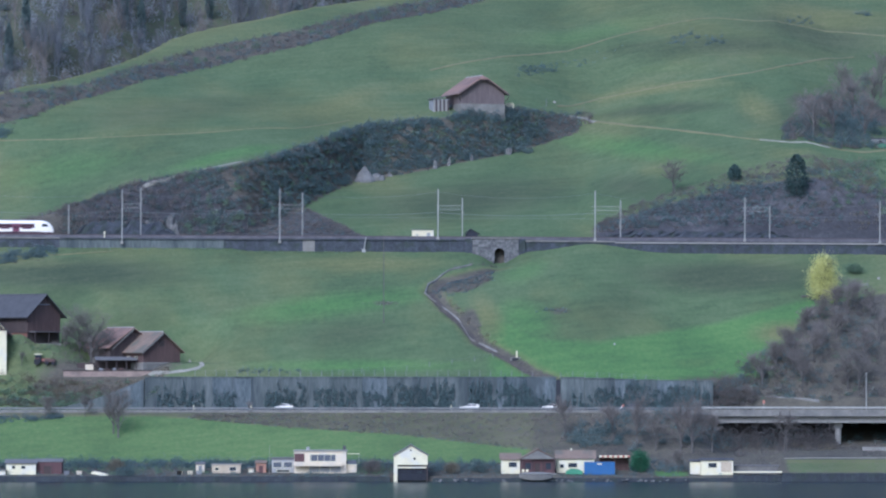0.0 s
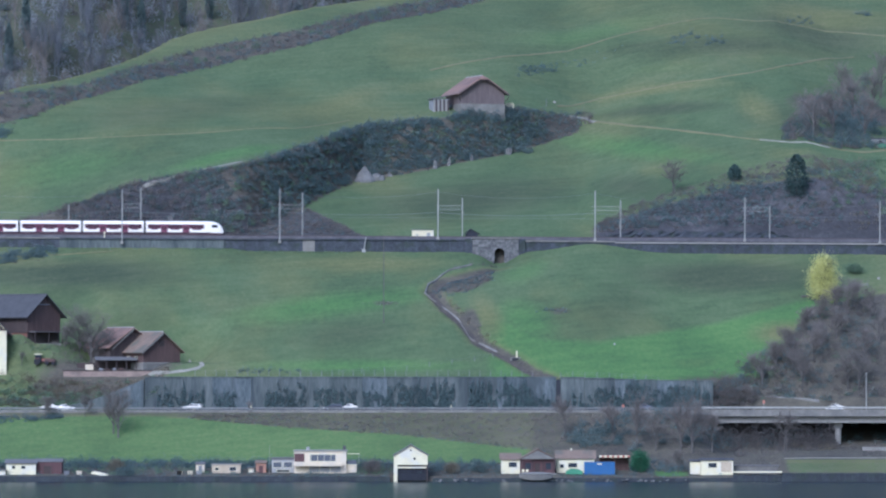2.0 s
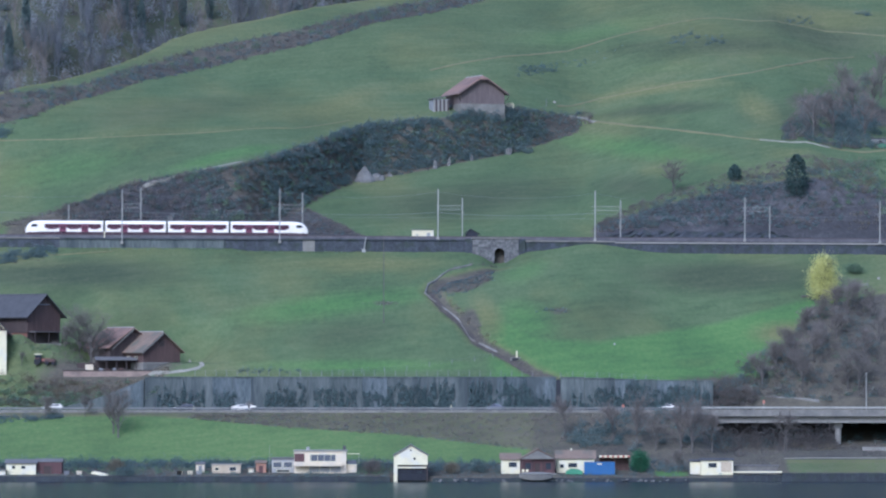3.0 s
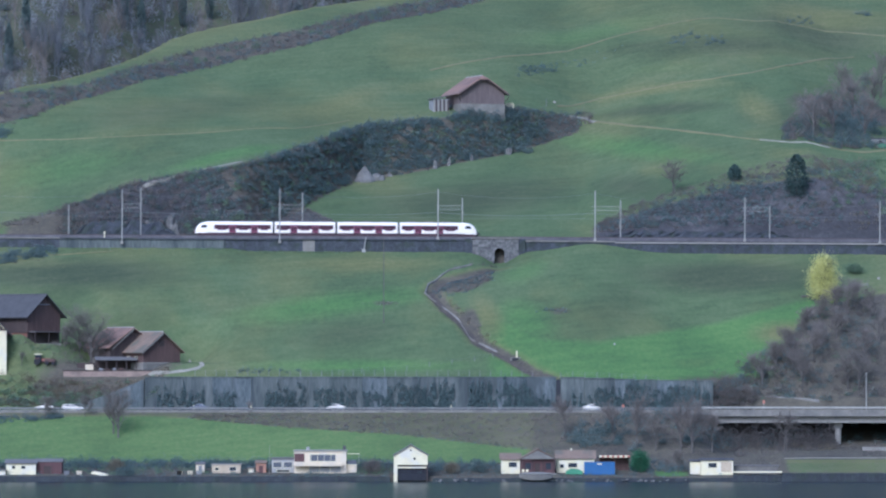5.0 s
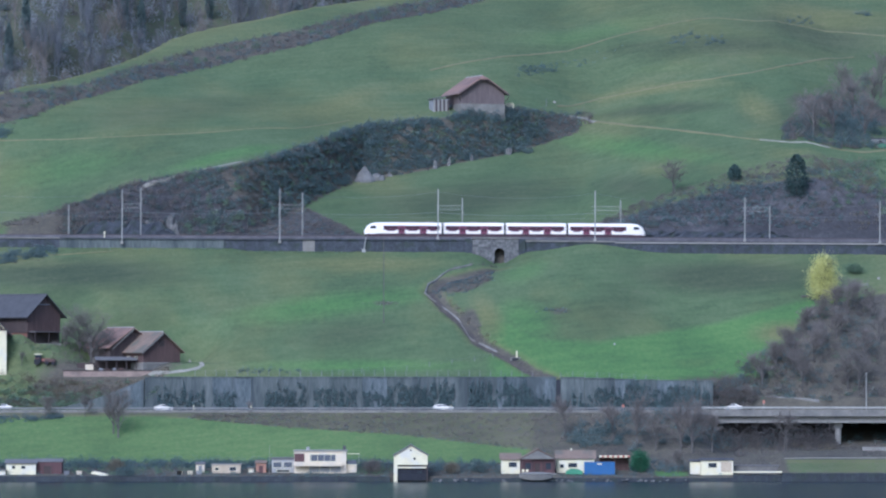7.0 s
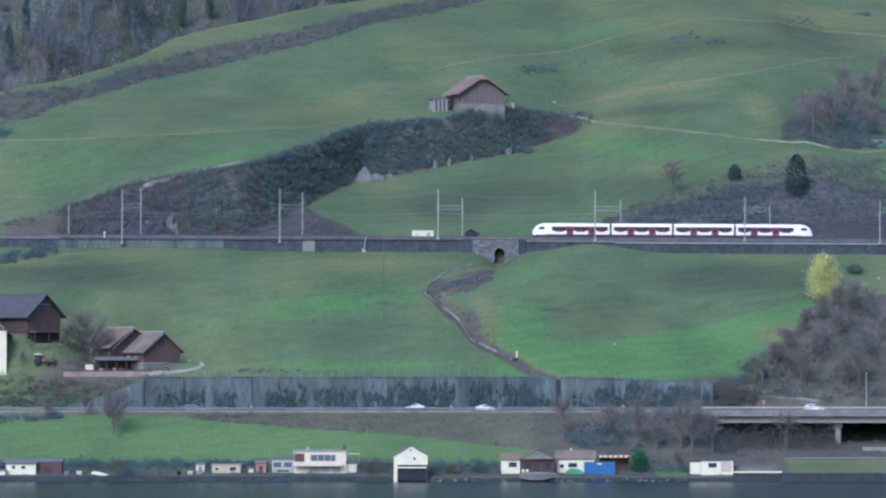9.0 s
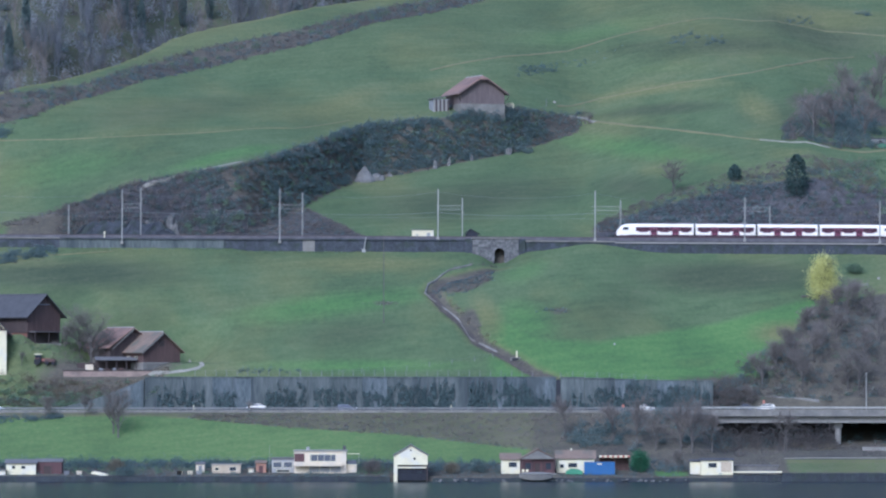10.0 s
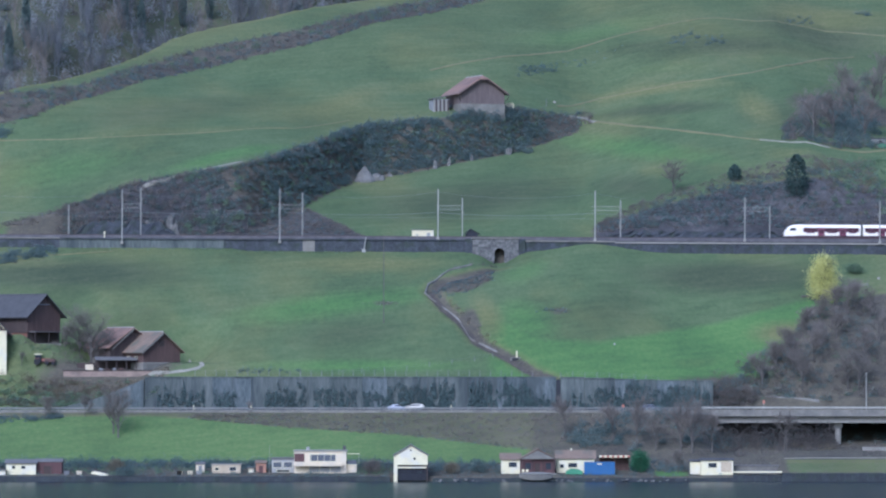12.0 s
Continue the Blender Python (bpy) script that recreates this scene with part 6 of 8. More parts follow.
def limbs(rng, height, spread, levels=4, lean=0.0, start=0.3):
    """Branch segments of a leafless tree: (from, to, thickness, level)."""
    out = []

    def grow(p, d, length, thick, level):
        q = p + d * length
        out.append((p, q, thick, level))
        if level >= levels:
            return
        for k in range(rng.randint(4, 6) if level else rng.randint(9, 12)):
            t = rng.uniform(start if level == 0 else 0.35, 1.0)
            side = Vector((rng.gauss(0, 1), rng.gauss(0, 1), rng.uniform(-0.1, 0.9)))
            nd = (d * (0.55 if level else 0.7) + side.normalized() * spread).normalized()
            grow(p + (q - p) * t, nd, length * rng.uniform(0.45, 0.72), thick * 0.5, level + 1)

    grow(Vector((0, 0, -0.3)), Vector((lean, 0, 1)).normalized(), height * 0.52, height * 0.018, 0)
    return out


def twig_quads(segs, rng, thin=0.02):
    pts = []
    for a, b, w, lv in segs:
        d = b - a
        s = d.cross(Vector((rng.gauss(0, 1), rng.gauss(0, 1), rng.gauss(0, 1)))).normalized() * max(w, thin)
        pts += [a - s, a + s, b + s * 0.4, b - s * 0.4]
    return np.array([tuple(p) for p in pts])


def bare_tree_model(seed, height, spread, levels=4, twig=TWIG, name="tree", label="leafless tree with a fine grey-brown crown", thin=0.024):
    rng = random.Random(seed)
    segs = limbs(rng, height, spread, levels)
    t = thing(name, pose(0, 0, 0), label, "tree")
    g = Geo()
    for a, b, w, lv in segs:
        if lv <= 1:
            g.tube(a, b, max(w, 0.04), max(w * 0.5, 0.025), 6)
    part("trunk", g, BARK, t)
    part("crown", cloud_mesh("crown", twig_quads([s for s in segs if s[3] > 1], rng, thin), twig), twig, t)
    return t


def place_tree(model, x, y, rz, first, label=""):
    m = on_ground(x, y, rz)
    if first:
        model.matrix_basis = m
        ob = model
    else:
        ob = copy_thing(model, m)
    return tagged(ob, label) if label else ob


def plant(model, spots, label=""):
    for k, (x, y) in enumerate(spots):
        place_tree(model, x, y, 47.0 * k, k == 0, label)


plant(bare_tree_model(1, 10.5, 0.75, 4, TWIG), ((50.5, 1359.2), (100.1, 1415.8)), "tall leafless tree with fine grey twigs below the road")
plant(bare_tree_model(2, 15.5, 0.5, 4, TWIG_RED), ((46.2, 1361.8), (56.5, 1360.2), (59.1, 1358.0)), "slender leafless tree with reddish twigs beside the viaduct")
plant(bare_tree_model(3, 11.0, 0.6, 4, TWIG_RED), ((29.1, 1367.0), (40.5, 1364.0), (64.0, 1361.2), (81.8, 1367.5)), "small leafless tree with reddish twigs on the bank")
plant(bare_tree_model(4, 11.5, 1.0, 4, TWIG), ((61.6, 1529.2), (-86.1, 1424.8), (-90.8, 1428.5)), "broad leafless fruit tree with a rounded grey crown")
plant(bare_tree_model(5, 6.0, 0.95, 4, TWIG), ((-89.5, 1429.8), (-81.8, 1431.2), (-94.0, 1425.2), (-95.9, 1379.5), (-86.4, 1380.5), (54.9, 1337.0)), "small leafless orchard tree with a spreading crown")
plant(bare_tree_model(6, 4.0, 0.8, 3, TWIG), ((-104.3, 1416.5), (-46.9, 1381.5), (52.4, 1339.2)), "young leafless tree with thin branches")
plant(bare_tree_model(7, 10.0, 0.7, 4, TWIG_RED), ((92.4, 1426.0), (98.8, 1438.0), (105.0, 1425.5), (108.2, 1448.8), (87.2, 1422.0)), "leafless tree with reddish twigs in the slope wood")
plant(bare_tree_model(8, 11.0, 0.65, 4, TWIG), ((102.7, 1452.8), (109.2, 1434.0), (102.9, 1415.5), (88.9, 1415.8), (79.1, 1416.0)), "tall leafless grey tree in the slope wood")
plant(bare_tree_model(9, 13.0, 0.6, 4, TWIG_RED), ((102.1, 1574.8), (108.0, 1581.8), (114.7, 1599.2), (121.1, 1610.0), (125.6, 1637.5), (116.6, 1581.5), (112.7, 1615.5)), "leafless tree with reddish twigs in the hillside copse")


plant(bare_tree_model(10, 17.0, 1.05, 5, TWIG, thin=0.011), ((-87.6, 1424.2),), "large spreading leafless walnut tree beside the barns")
plant(bare_tree_model(11, 12.5, 0.55, 4, TWIG), ((-77.6, 1367.6), (-78.9, 1370.0)), "tall slender leafless tree on the shore meadow")
plant(bare_tree_model(12, 8.0, 0.7, 4, TWIG_RED), ((86.8, 1430.0), (83.0, 1424.0), (91.5, 1441.5), (95.5, 1449.0), (99.5, 1456.0), (104.5, 1459.5), (94.5, 1432.0)), "leafless tree with fine twigs at the meadow edge")


def conifer(x, y, height, wide, label, leaf=NEEDLES):
    rng = np.random.RandomState(int(height * 10))
    t = thing("conifer", on_ground(x, y), label, "tree")
    part("trunk", Geo().tube((0, 0, -0.3), (0, 0, height * 0.9), 0.25, 0.05, 7), BARK, t)
    n = 3400
    u = rng.uniform(0, 1, n) ** 0.8
    a = rng.uniform(0, 2 * math.pi, n)
    r = wide * np.sin(math.pi * (0.12 + 0.86 * u)) ** 0.65 * rng.uniform(0.5, 1.05, n) * (1 + 0.16 * np.sin(a * 5 + u * 22))
    p = np.stack([r * np.cos(a), r * np.sin(a), 0.25 + u * height - 0.15 * r], 1)
    part("crown", cloud_mesh("crown", quad_cloud(p, rng.uniform(0.25, 0.55, n), rng), leaf), leaf, t)
    return t


conifer(94.1, 1522.0, 10.8, 3.3, "dark green dense conifer above the cutting")
conifer(78.0, 1529.8, 4.2, 1.7, "small dark green conifer above the cutting")


def leafy_tree(name, x, y, height, wide, mat, label, n=4200, leaf=(0.16, 0.36), seed=5):
    rng = np.random.RandomState(seed)
    t = thing(name, on_ground(x, y), label, "tree")
    rr = random.Random(seed)
    segs = limbs(rr, height, 0.5, 2)
    g = Geo()
    for a, b, w, lv in segs:
        g.tube(a, b, max(w, 0.03), max(w * 0.5, 0.02), 5)
    part("trunk", g, BARK, t)
    pts = []
    clumps = 26
    for k in range(clumps):
        u = (k + 0.5) / clumps
        a = k * 2.4
        rad = wide * math.sin(math.pi * min(1, 0.12 + 0.86 * u)) ** 0.6
        c = np.array([0.62 * rad * math.cos(a), 0.62 * rad * math.sin(a), 0.12 * height + 0.74 * height * u])
        m = n // clumps
        d = rng.normal(size=(m, 3)) * np.array([0.21 * wide, 0.21 * wide, 0.095 * height]) * 1.1
        pts.append(c + d)
    p = np.concatenate(pts)
    part("crown", cloud_mesh("crown", quad_cloud(p, rng.uniform(*leaf, len(p)), rng), mat), mat, t)
    return t


leafy_tree("willow_tree", 97.2, 1462.5, 12.0, 4.3, WILLOW, "yellow-green willow in early spring leaf", 10500, (0.22, 0.42), 5)
leafy_tree("shore_bush", 46.1, 1339.2, 5.2, 2.5, HEDGE_GREEN, "dense rounded green bush on the shore", seed=6)
leafy_tree("shrub", 106.5, 1481.8, 2.6, 2.6, SCRUB_GREEN, "dark green rounded shrub on the meadow", 1500, seed=7)
leafy_tree("shrub", 2.1, 1337.0, 2.6, 2.0, SCRUB_TAN, "brownish garden shrub beside the boathouse", 1200, seed=8)


leafy_tree("shrub", -76.5, 1339.2, 3.2, 2.2, SCRUB_TAN, "rounded tan-brown garden shrub on the shore", 1400, seed=9)
leafy_tree("shrub", -73.8, 1329.5, 2.4, 2.6, SCRUB_DARK, "dark rounded shrub at the water's edge", 1500, seed=10)
leafy_tree("shrub", 8.1, 1339.2, 3.2, 2.4, SCRUB_DARK, "dark garden shrub beside the boathouse", 1500, seed=11)
leafy_tree("shrub", -16.4, 1337.0, 3.4, 2.6, SCRUB_BROWN, "leafless rounded shrub beside the boathouse", 1500, seed=12)
# far wood behind the crest: trees beyond counting, in three meshes
def far_wood(name, count, seed, mat, label, h_lo, h_hi, spread, thin):
    rng = random.Random(seed)
    models = [twig_quads(limbs(random.Random(seed * 10 + k), 1.0 * 10, spread, 3, start=0.3), random.Random(k), thin) for k in range(6)]
    out = []
    for k in range(count):
        x = rng.uniform(-190, 40)
        y = float(crest_y(x)) + 62 + 100 * rng.random()
        s = rng.uniform(h_lo, h_hi) / 10
        a = rng.uniform(0, 6.28)
        p = models[k % 6] * np.array([0.8, 0.8, 1.1]) * s
        q = np.stack([p[:, 0] * math.cos(a) - p[:, 1] * math.sin(a) + x, p[:, 0] * math.sin(a) + p[:, 1] * math.cos(a) + y, p[:, 2] + gz(x, y)], 1)
        out.append(q)
    solid(name, cloud_mesh(name, np.concatenate(out), mat), mat, label, "wood", "stuff")


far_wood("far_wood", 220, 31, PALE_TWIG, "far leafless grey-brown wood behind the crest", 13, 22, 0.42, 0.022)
far_wood("far_wood", 200, 32, TWIG_RED, "far leafless reddish-brown wood behind the crest", 8, 15, 0.5, 0.024)
sp = []
for _ in range(320):
    x = R.uniform(-185, 40)
    sp.append((x, float(crest_y(x)) + R.uniform(80, 165)))
scatter("far_undergrowth", sp[::4], *sized(len(sp[::3]), 1.5, 3.0, R), SCRUB_DARK, "dark undergrowth of the far wood", 60, (0.5, 1.0), 34)
scatter("far_undergrowth", sp[::2], *sized(len(sp[::2]), 1.5, 3.0, R), SCRUB_BROWN, "brown undergrowth of the far wood", 50, (0.5, 1.0), 33)
sp = []
for _ in range(760):
    x = R.uniform(-185, 40)
    sp.append((x, float(crest_y(x)) + R.uniform(62, 160)))
# pale branch clumps fill the gaps between the trees, imitating distance haze
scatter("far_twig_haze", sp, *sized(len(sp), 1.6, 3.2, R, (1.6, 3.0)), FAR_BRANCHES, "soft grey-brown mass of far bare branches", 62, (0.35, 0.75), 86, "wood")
for k, (cx, cy, h) in enumerate(((-128.8, 1694.0, 15), (-92.8, 1757.2, 13), (-81.6, 1787.8, 17), (-124.9, 1710.0, 15), (-73.6, 1799.5, 12), (-97.9, 1755.8, 14))):
    conifer(cx, cy + 2, h + 0.3 * k, 1.4, "slim dark ivy-clad tree in the far wood", SCRUB_DARK)

# rocks
def boulder(name, x, y, w, h, mat, label, seed, peak=False, rough=0.28):
    rng = np.random.RandomState(seed)
    bm = bmesh.new()
    bmesh.ops.create_icosphere(bm, subdivisions=3, radius=1.0)
    for v in bm.verts:
        n = 1 + rough * noise.noise(v.co * 1.7 + Vector((seed, 0, 0))) + 0.12 * noise.noise(v.co * 5)
        taper = 1.0 if not peak else max(0.08, 1.0 - 0.85 * max(0, v.co.z))
        v.co = Vector((v.co.x * n * w * taper, v.co.y * n * w * 0.7 * taper, v.co.z * n * h))
    me = bpy.data.meshes.new(name)
    bm.to_mesh(me)
    bm.free()
    me.materials.append(mat)
    return solid(name, me, mat, label, "rock", m=on_ground(x, y))


boulder("rock_outcrop", ROCK_X, ROCK_Y, 3.6, 4.0, PALE_ROCK, "pale pointed rock outcrop at the foot of the bank", 3, True)
boulder("rock_outcrop", -18.0, 1567.0, 2.0, 1.6, PALE_ROCK, "pale low rock beside the pointed outcrop", 4)
for k, (x, y) in enumerate(((-71.6, 1505.8), (-70.4, 1504.2), (-69.8, 1503.2), (-80.8, 1503.0), (8.0, 1588.5), (-2.2, 1580.0), (-14.6, 1572.8), (18.3, 1596.0), (1.7, 1583.2), (-77.6, 1504.0), (-78.5, 1502.5), (-71.9, 1504.8), (-49.3, 1516.0))):
    boulder("cliff_rock", x, y - 1.2, 0.5 + 0.12 * (k % 4), 1.4 + 0.5 * (k % 3), PALE_ROCK, "pale rock showing through the scrub", 10 + k, k % 2 == 0, 0.7)
boulder("stone", 42.9, 1430.5, 0.3, 0.3, PALE_CONCRETE, "white stone lying on the meadow", 40)

# ---- buildings ----
def gable_roof(parent, w, l, eave, ridge, over, mat, thick=0.25, rake=None, name="roof", cap=None):
    """Two sloping slabs; the ridge runs along local y."""
    rake = over if rake is None else rake
    sl = (ridge - eave) / (w / 2)
    for s in (-1, 1):
        a = [(0, ridge), (s * (w / 2 + over), eave - over * sl), (s * (w / 2 + over), eave - over * sl + thick), (0, ridge + thick)]
        part(name, Geo().side_prism(a if s < 0 else a[::-1], -l / 2 - rake, l / 2 + rake), mat, parent)
    part("ridge_cap", Geo().side_prism([(-0.25, ridge + thick - 0.1), (0.25, ridge + thick - 0.1), (0, ridge + thick + 0.14)], -l / 2 - rake, l / 2 + rake), cap or mat, parent)


def gable_walls(parent, w, l, eave, ridge, mat, base=0.0):
    g = Geo().side_prism([(-w / 2, base), (w / 2, base), (w / 2, eave), (0, ridge - 0.02), (-w / 2, eave)], -l / 2, l / 2)
    part("wall", g, mat, parent)


def window_on(parent, face, u0, u1, z0, z1, w, l, frame_mat=WHITE_WALL, glass=GLASS_DARK):
    """A window on the front (f), left (l) or right (r) wall: frame and pane."""
    g, p = Geo(), Geo()
    b = 0.09
    if face == "f":
        y = -l / 2
        for q in ((u0, u1, z0, z0 + b), (u0, u1, z1 - b, z1), (u0, u0 + b, z0 + b, z1 - b), (u1 - b, u1, z0 + b, z1 - b)):
            g.box(q[0], q[1], y - 0.07, y - 0.003, q[2], q[3])
        p.box(u0 + b, u1 - b, y - 0.03, y - 0.004, z0 + b, z1 - b)
    else:
        s = -1 if face == "l" else 1
        x = s * w / 2
        for q in ((u0, u1, z0, z0 + b), (u0, u1, z1 - b, z1), (u0, u0 + b, z0 + b, z1 - b), (u1 - b, u1, z0 + b, z1 - b)):
            g.box(min(x + s * 0.003, x + s * 0.07), max(x + s * 0.003, x + s * 0.07), q[0], q[1], q[2], q[3])
        p.box(min(x + s * 0.004, x + s * 0.03), max(x + s * 0.004, x + s * 0.03), u0 + b, u1 - b, z0 + b, z1 - b)
    fr = part("window", g, frame_mat, parent)
    part("pane", p, glass, fr)


def panel_on(name, parent, u0, u1, z0, z1, l, mat, proud=0.05, label=""):
    return part(name, Geo().box(u0, u1, -l / 2 - proud, -l / 2 - 0.003, z0, z1), mat, parent, label)


def planks_on(parent, w, l, eave, ridge, mat, step=0.55, base=0.0):
    """Upright boards on the gable front, each a part."""
    x = -w / 2
    while x < w / 2 - 0.05:
        x1 = min(x + step, w / 2)
        top = eave + (ridge - eave) * (1 - max(abs(x), abs(x1)) / (w / 2)) - 0.05
        part("board", Geo().box(x + 0.02, x1 - 0.02, -l / 2 - 0.05, -l / 2 - 0.003, base, max(top, base + 0.5)), mat, parent)
        x = x1


# barn on the hillside
bx, by = 10.7, 1599.2
W, L = 12.7, 14.0
barn = thing("hillside_barn", pose(bx - 1.7, by + 6.5, 97.64, 0, 0, 18), "old mauve-brown timber barn with a tiled gable roof", "barn")
HIP = 1.35
SLOPE = (9.6 - 5.2) / (W / 2)
TOP = 9.6 - HIP * SLOPE
part("wall", Geo().side_prism([(-W / 2, 1.9), (W / 2, 1.9), (W / 2, 5.2), (HIP, TOP), (-HIP, TOP), (-W / 2, 5.2)], -L / 2, L / 2), MAUVE_WOOD, barn)
part("plinth", Geo().box(-W / 2 - 0.1, W / 2 + 0.1, -L / 2 - 0.1, L / 2 + 0.1, -3.0, 1.9), CONCRETE, barn, "weathered rendered stone plinth")
x = -W / 2
while x < W / 2 - 0.05:
    far = max(abs(x), abs(x + 0.6))
    top = min(TOP, 5.2 + (9.6 - 5.2) * (1 - far / (W / 2))) - 0.06
    part("board", Geo().box(x + 0.02, min(x + 0.58, W / 2), -L / 2 - 0.05, -L / 2 - 0.003, 1.95, max(top, 2.4)), MAUVE_WOOD, barn)
    x += 0.6
OUT = W / 2 + 1.1
LOW = 5.2 - 1.1 * SLOPE
YF, YB = -L / 2 - 1.1, L / 2 + 1.1
for s in (-1, 1):
    edge = [(0, YB, 9.6), (0, YF + 1.6, 9.6), (s * HIP, YF, TOP), (s * OUT, YF, LOW), (s * OUT, YB, LOW)]
    n = len(edge)
    part("roof", Geo().add([(x, y, z) for x, y, z in edge] + [(x, y, z + 0.26) for x, y, z in edge],
                           [tuple(range(n)), tuple(range(2 * n - 1, n - 1, -1))] + [(i, (i + 1) % n, (i + 1) % n + n, i + n) for i in range(n)]), RED_TILE, barn)
    part("verge_board", Geo().side_prism([(s * HIP, TOP - 0.02), (s * OUT, LOW - 0.02), (s * OUT, LOW - 0.34), (s * HIP, TOP - 0.34)][::s], YF - 0.02, YF + 0.14), DARK_WOOD, barn)
part("half_hip", Geo().add([(0, YF + 1.6, 9.62), (-HIP, YF, TOP + 0.02), (HIP, YF, TOP + 0.02), (0, YF + 1.6, 9.88), (-HIP, YF, TOP + 0.28), (HIP, YF, TOP + 0.28)],
                           [(0, 1, 2), (5, 4, 3), (0, 3, 4, 1), (1, 4, 5, 2), (2, 5, 3, 0)]), RED_TILE, barn, "small tiled half-hip over the gable")
part("hip_board", Geo().box(-HIP - 0.1, HIP + 0.1, YF - 0.02, YF + 0.14, TOP - 0.34, TOP - 0.02), DARK_WOOD, barn)
part("ridge_cap", Geo().side_prism([(-0.25, 9.78), (0.25, 9.78), (0, 10.02)], YF + 1.6, YB), GREY_WALL, barn)
for s in (-1, 1):
    part("eave_strut", Geo().tube((s * 6.6, -L / 2 - 0.05, 2.6), (s * 7.4, -L / 2 - 1.0, 3.9), 0.12, 0.12, 5), DARK_WOOD, barn)
part("barn_door", Geo().box(-1.6, 1.6, -L / 2 - 0.1, -L / 2 - 0.055, 1.95, 4.9), MAUVE_WOOD, barn)
annex = thing("barn_lean_to", pose(-1.1, 1602.5, 97.75, 0, 0, 18), "pale and dark board lean-to shed beside the barn", "shed")
part("wall", Geo().box(-2.3, 2.3, -2, 2, -2.0, 3.2), GREY_WOOD, annex)
part("roof", Geo().side_prism([(-2.7, 3.1), (2.7, 4.1), (2.7, 4.28), (-2.7, 3.28)], -2.4, 2.4), GREY_ROOF, annex)
for k in range(8):
    part("board", Geo().box(-2.3 + 0.58 * k + 0.05, -2.3 + 0.58 * k + 0.5, -2.06, -2.003, -1.5, 3.0), DARK_WOOD if k % 2 else PALE_CONCRETE, annex)
tr = thing("parked_trailer", pose(18.73, 1606, 97.92), "white covered trailer parked beside the barn", "trailer")
part("box", Geo().box(-1.2, 1.2, -0.8, 0.8, 0.5, 1.7), WHITE_WALL, tr)
part("cover", Geo().side_prism([(-1.25, 1.7), (1.25, 1.7), (0.9, 2.1), (-0.9, 2.1)], -0.85, 0.85), WHITE_WALL, tr)
for s in (-1, 1):
    part("wheel", Geo().tube((0.2, s * 0.85, 0.35), (0.2, s * 1.0, 0.35), 0.36, 0.36, 12), RUBBER, tr)
part("drawbar", Geo().box(1.2, 2.4, -0.06, 0.06, 0.5, 0.62), STEEL, tr)
solid("field_trough", Geo().box(-0.4, 0.4, -0.2, 0.2, -0.2, 0.4).box(-0.3, 0.3, -0.12, 0.12, 0.4, 0.45), PALE_CONCRETE, "small white water trough in the field", "trough", m=on_ground(31.7, 1628.5))
solid("field_post", Geo().tube((0, 0, -0.3), (0, 0, 2.2), 0.07, 0.06, 6), GREY_WOOD, "single grey wooden field post", "post", m=on_ground(29.3, 1621.0))
hutr = thing("hillside_hut", pose(121.39, 1578, 86.44), "small grey hut with a flat roof in the copse", "hut")
part("wall", Geo().box(-3.2, 3.2, -1.5, 1.5, -1.5, 2.4), GREY_WALL, hutr)
part("roof", Geo().box(-3.5, 3.5, -1.8, 1.8, 2.4, 2.65), DARK_SLATE, hutr)
panel_on("door", hutr, -1.2, -0.3, 0, 2.0, 3.0, DARK_WOOD)
solid("green_tarp_stack", Geo().side_prism([(-1.3, 0), (1.3, 0), (1.1, 0.8), (0.2, 1.15), (-1.0, 0.7)], -0.6, 0.6), GREEN_SHEET, "green tarpaulin over a low stack", "tarpaulin", m=on_ground(120.6, 1572.8))

# big farm barn
W, L = 11.5, 19.0
fb = thing("farm_barn", pose(-107.06, 1434, 32.25, 0, 0, 50), "dark brown timber farm barn on a brick ground floor", "barn")
part("lower_wall", Geo().box(-W / 2, W / 2, -L / 2, L / 2, -3.5, 2.6), BRICK, fb, "orange brick ground floor")
gable_walls(fb, W + 0.4, L + 0.4, 7.4, 12.0, DARK_WOOD, base=2.6)
gable_roof(fb, W, L, 7.4, 12.0, 1.4, DARK_SLATE)
panel_on("barn_door", fb, -5.7, 5.7, -1.5, 2.55, L, DARK_WOOD, 0.12, "dark panel painted as the shaded opening of the barn")
part("canopy", Geo().box(-5.2, 5.2, -L / 2 - 2.2, -L / 2 - 0.25, 2.75, 2.95), GREY_ROOF, fb)
for k in range(3):
    part("canopy_post", Geo().box(-5.0 + 4.9 * k, -4.8 + 4.9 * k, -L / 2 - 2.1, -L / 2 - 1.9, -2.0, 2.75), DARK_WOOD, fb)
for k in range(4):
    window_on(fb, "l", -7.5 + 4.0 * k, -6.3 + 4.0 * k, 0.9, 1.9, W, L)
planks_on(fb, W + 0.4, L + 0.4, 7.4, 12.0, RED_WOOD, 0.7, 2.7)
part("gable_beam", Geo().box(-2.2, 2.2, -L / 2 - 0.4, -L / 2 - 0.27, 9.6, 9.85), GREY_WOOD, fb)

# white farmhouse, partly in view
W, L = 9.0, 11.0
wh = thing("farmhouse", pose(-112.81, 1420, 27.06, 0, 0, 4), "white rendered farmhouse with a dark tiled roof", "house")
gable_walls(wh, W, L, 8.4, 13.0, WHITE_WALL, base=-3)
gable_roof(wh, W, L, 8.4, 13.0, 1.2, DARK_SLATE)
planks_on(wh, W, L, 8.4, 13.0, DARK_WOOD, 0.5, 8.3)
window_on(wh, "f", -1.0, 0.2, 4.8, 6.2, W, L)
window_on(wh, "f", -1.0, 0.2, 1.2, 2.6, W, L)

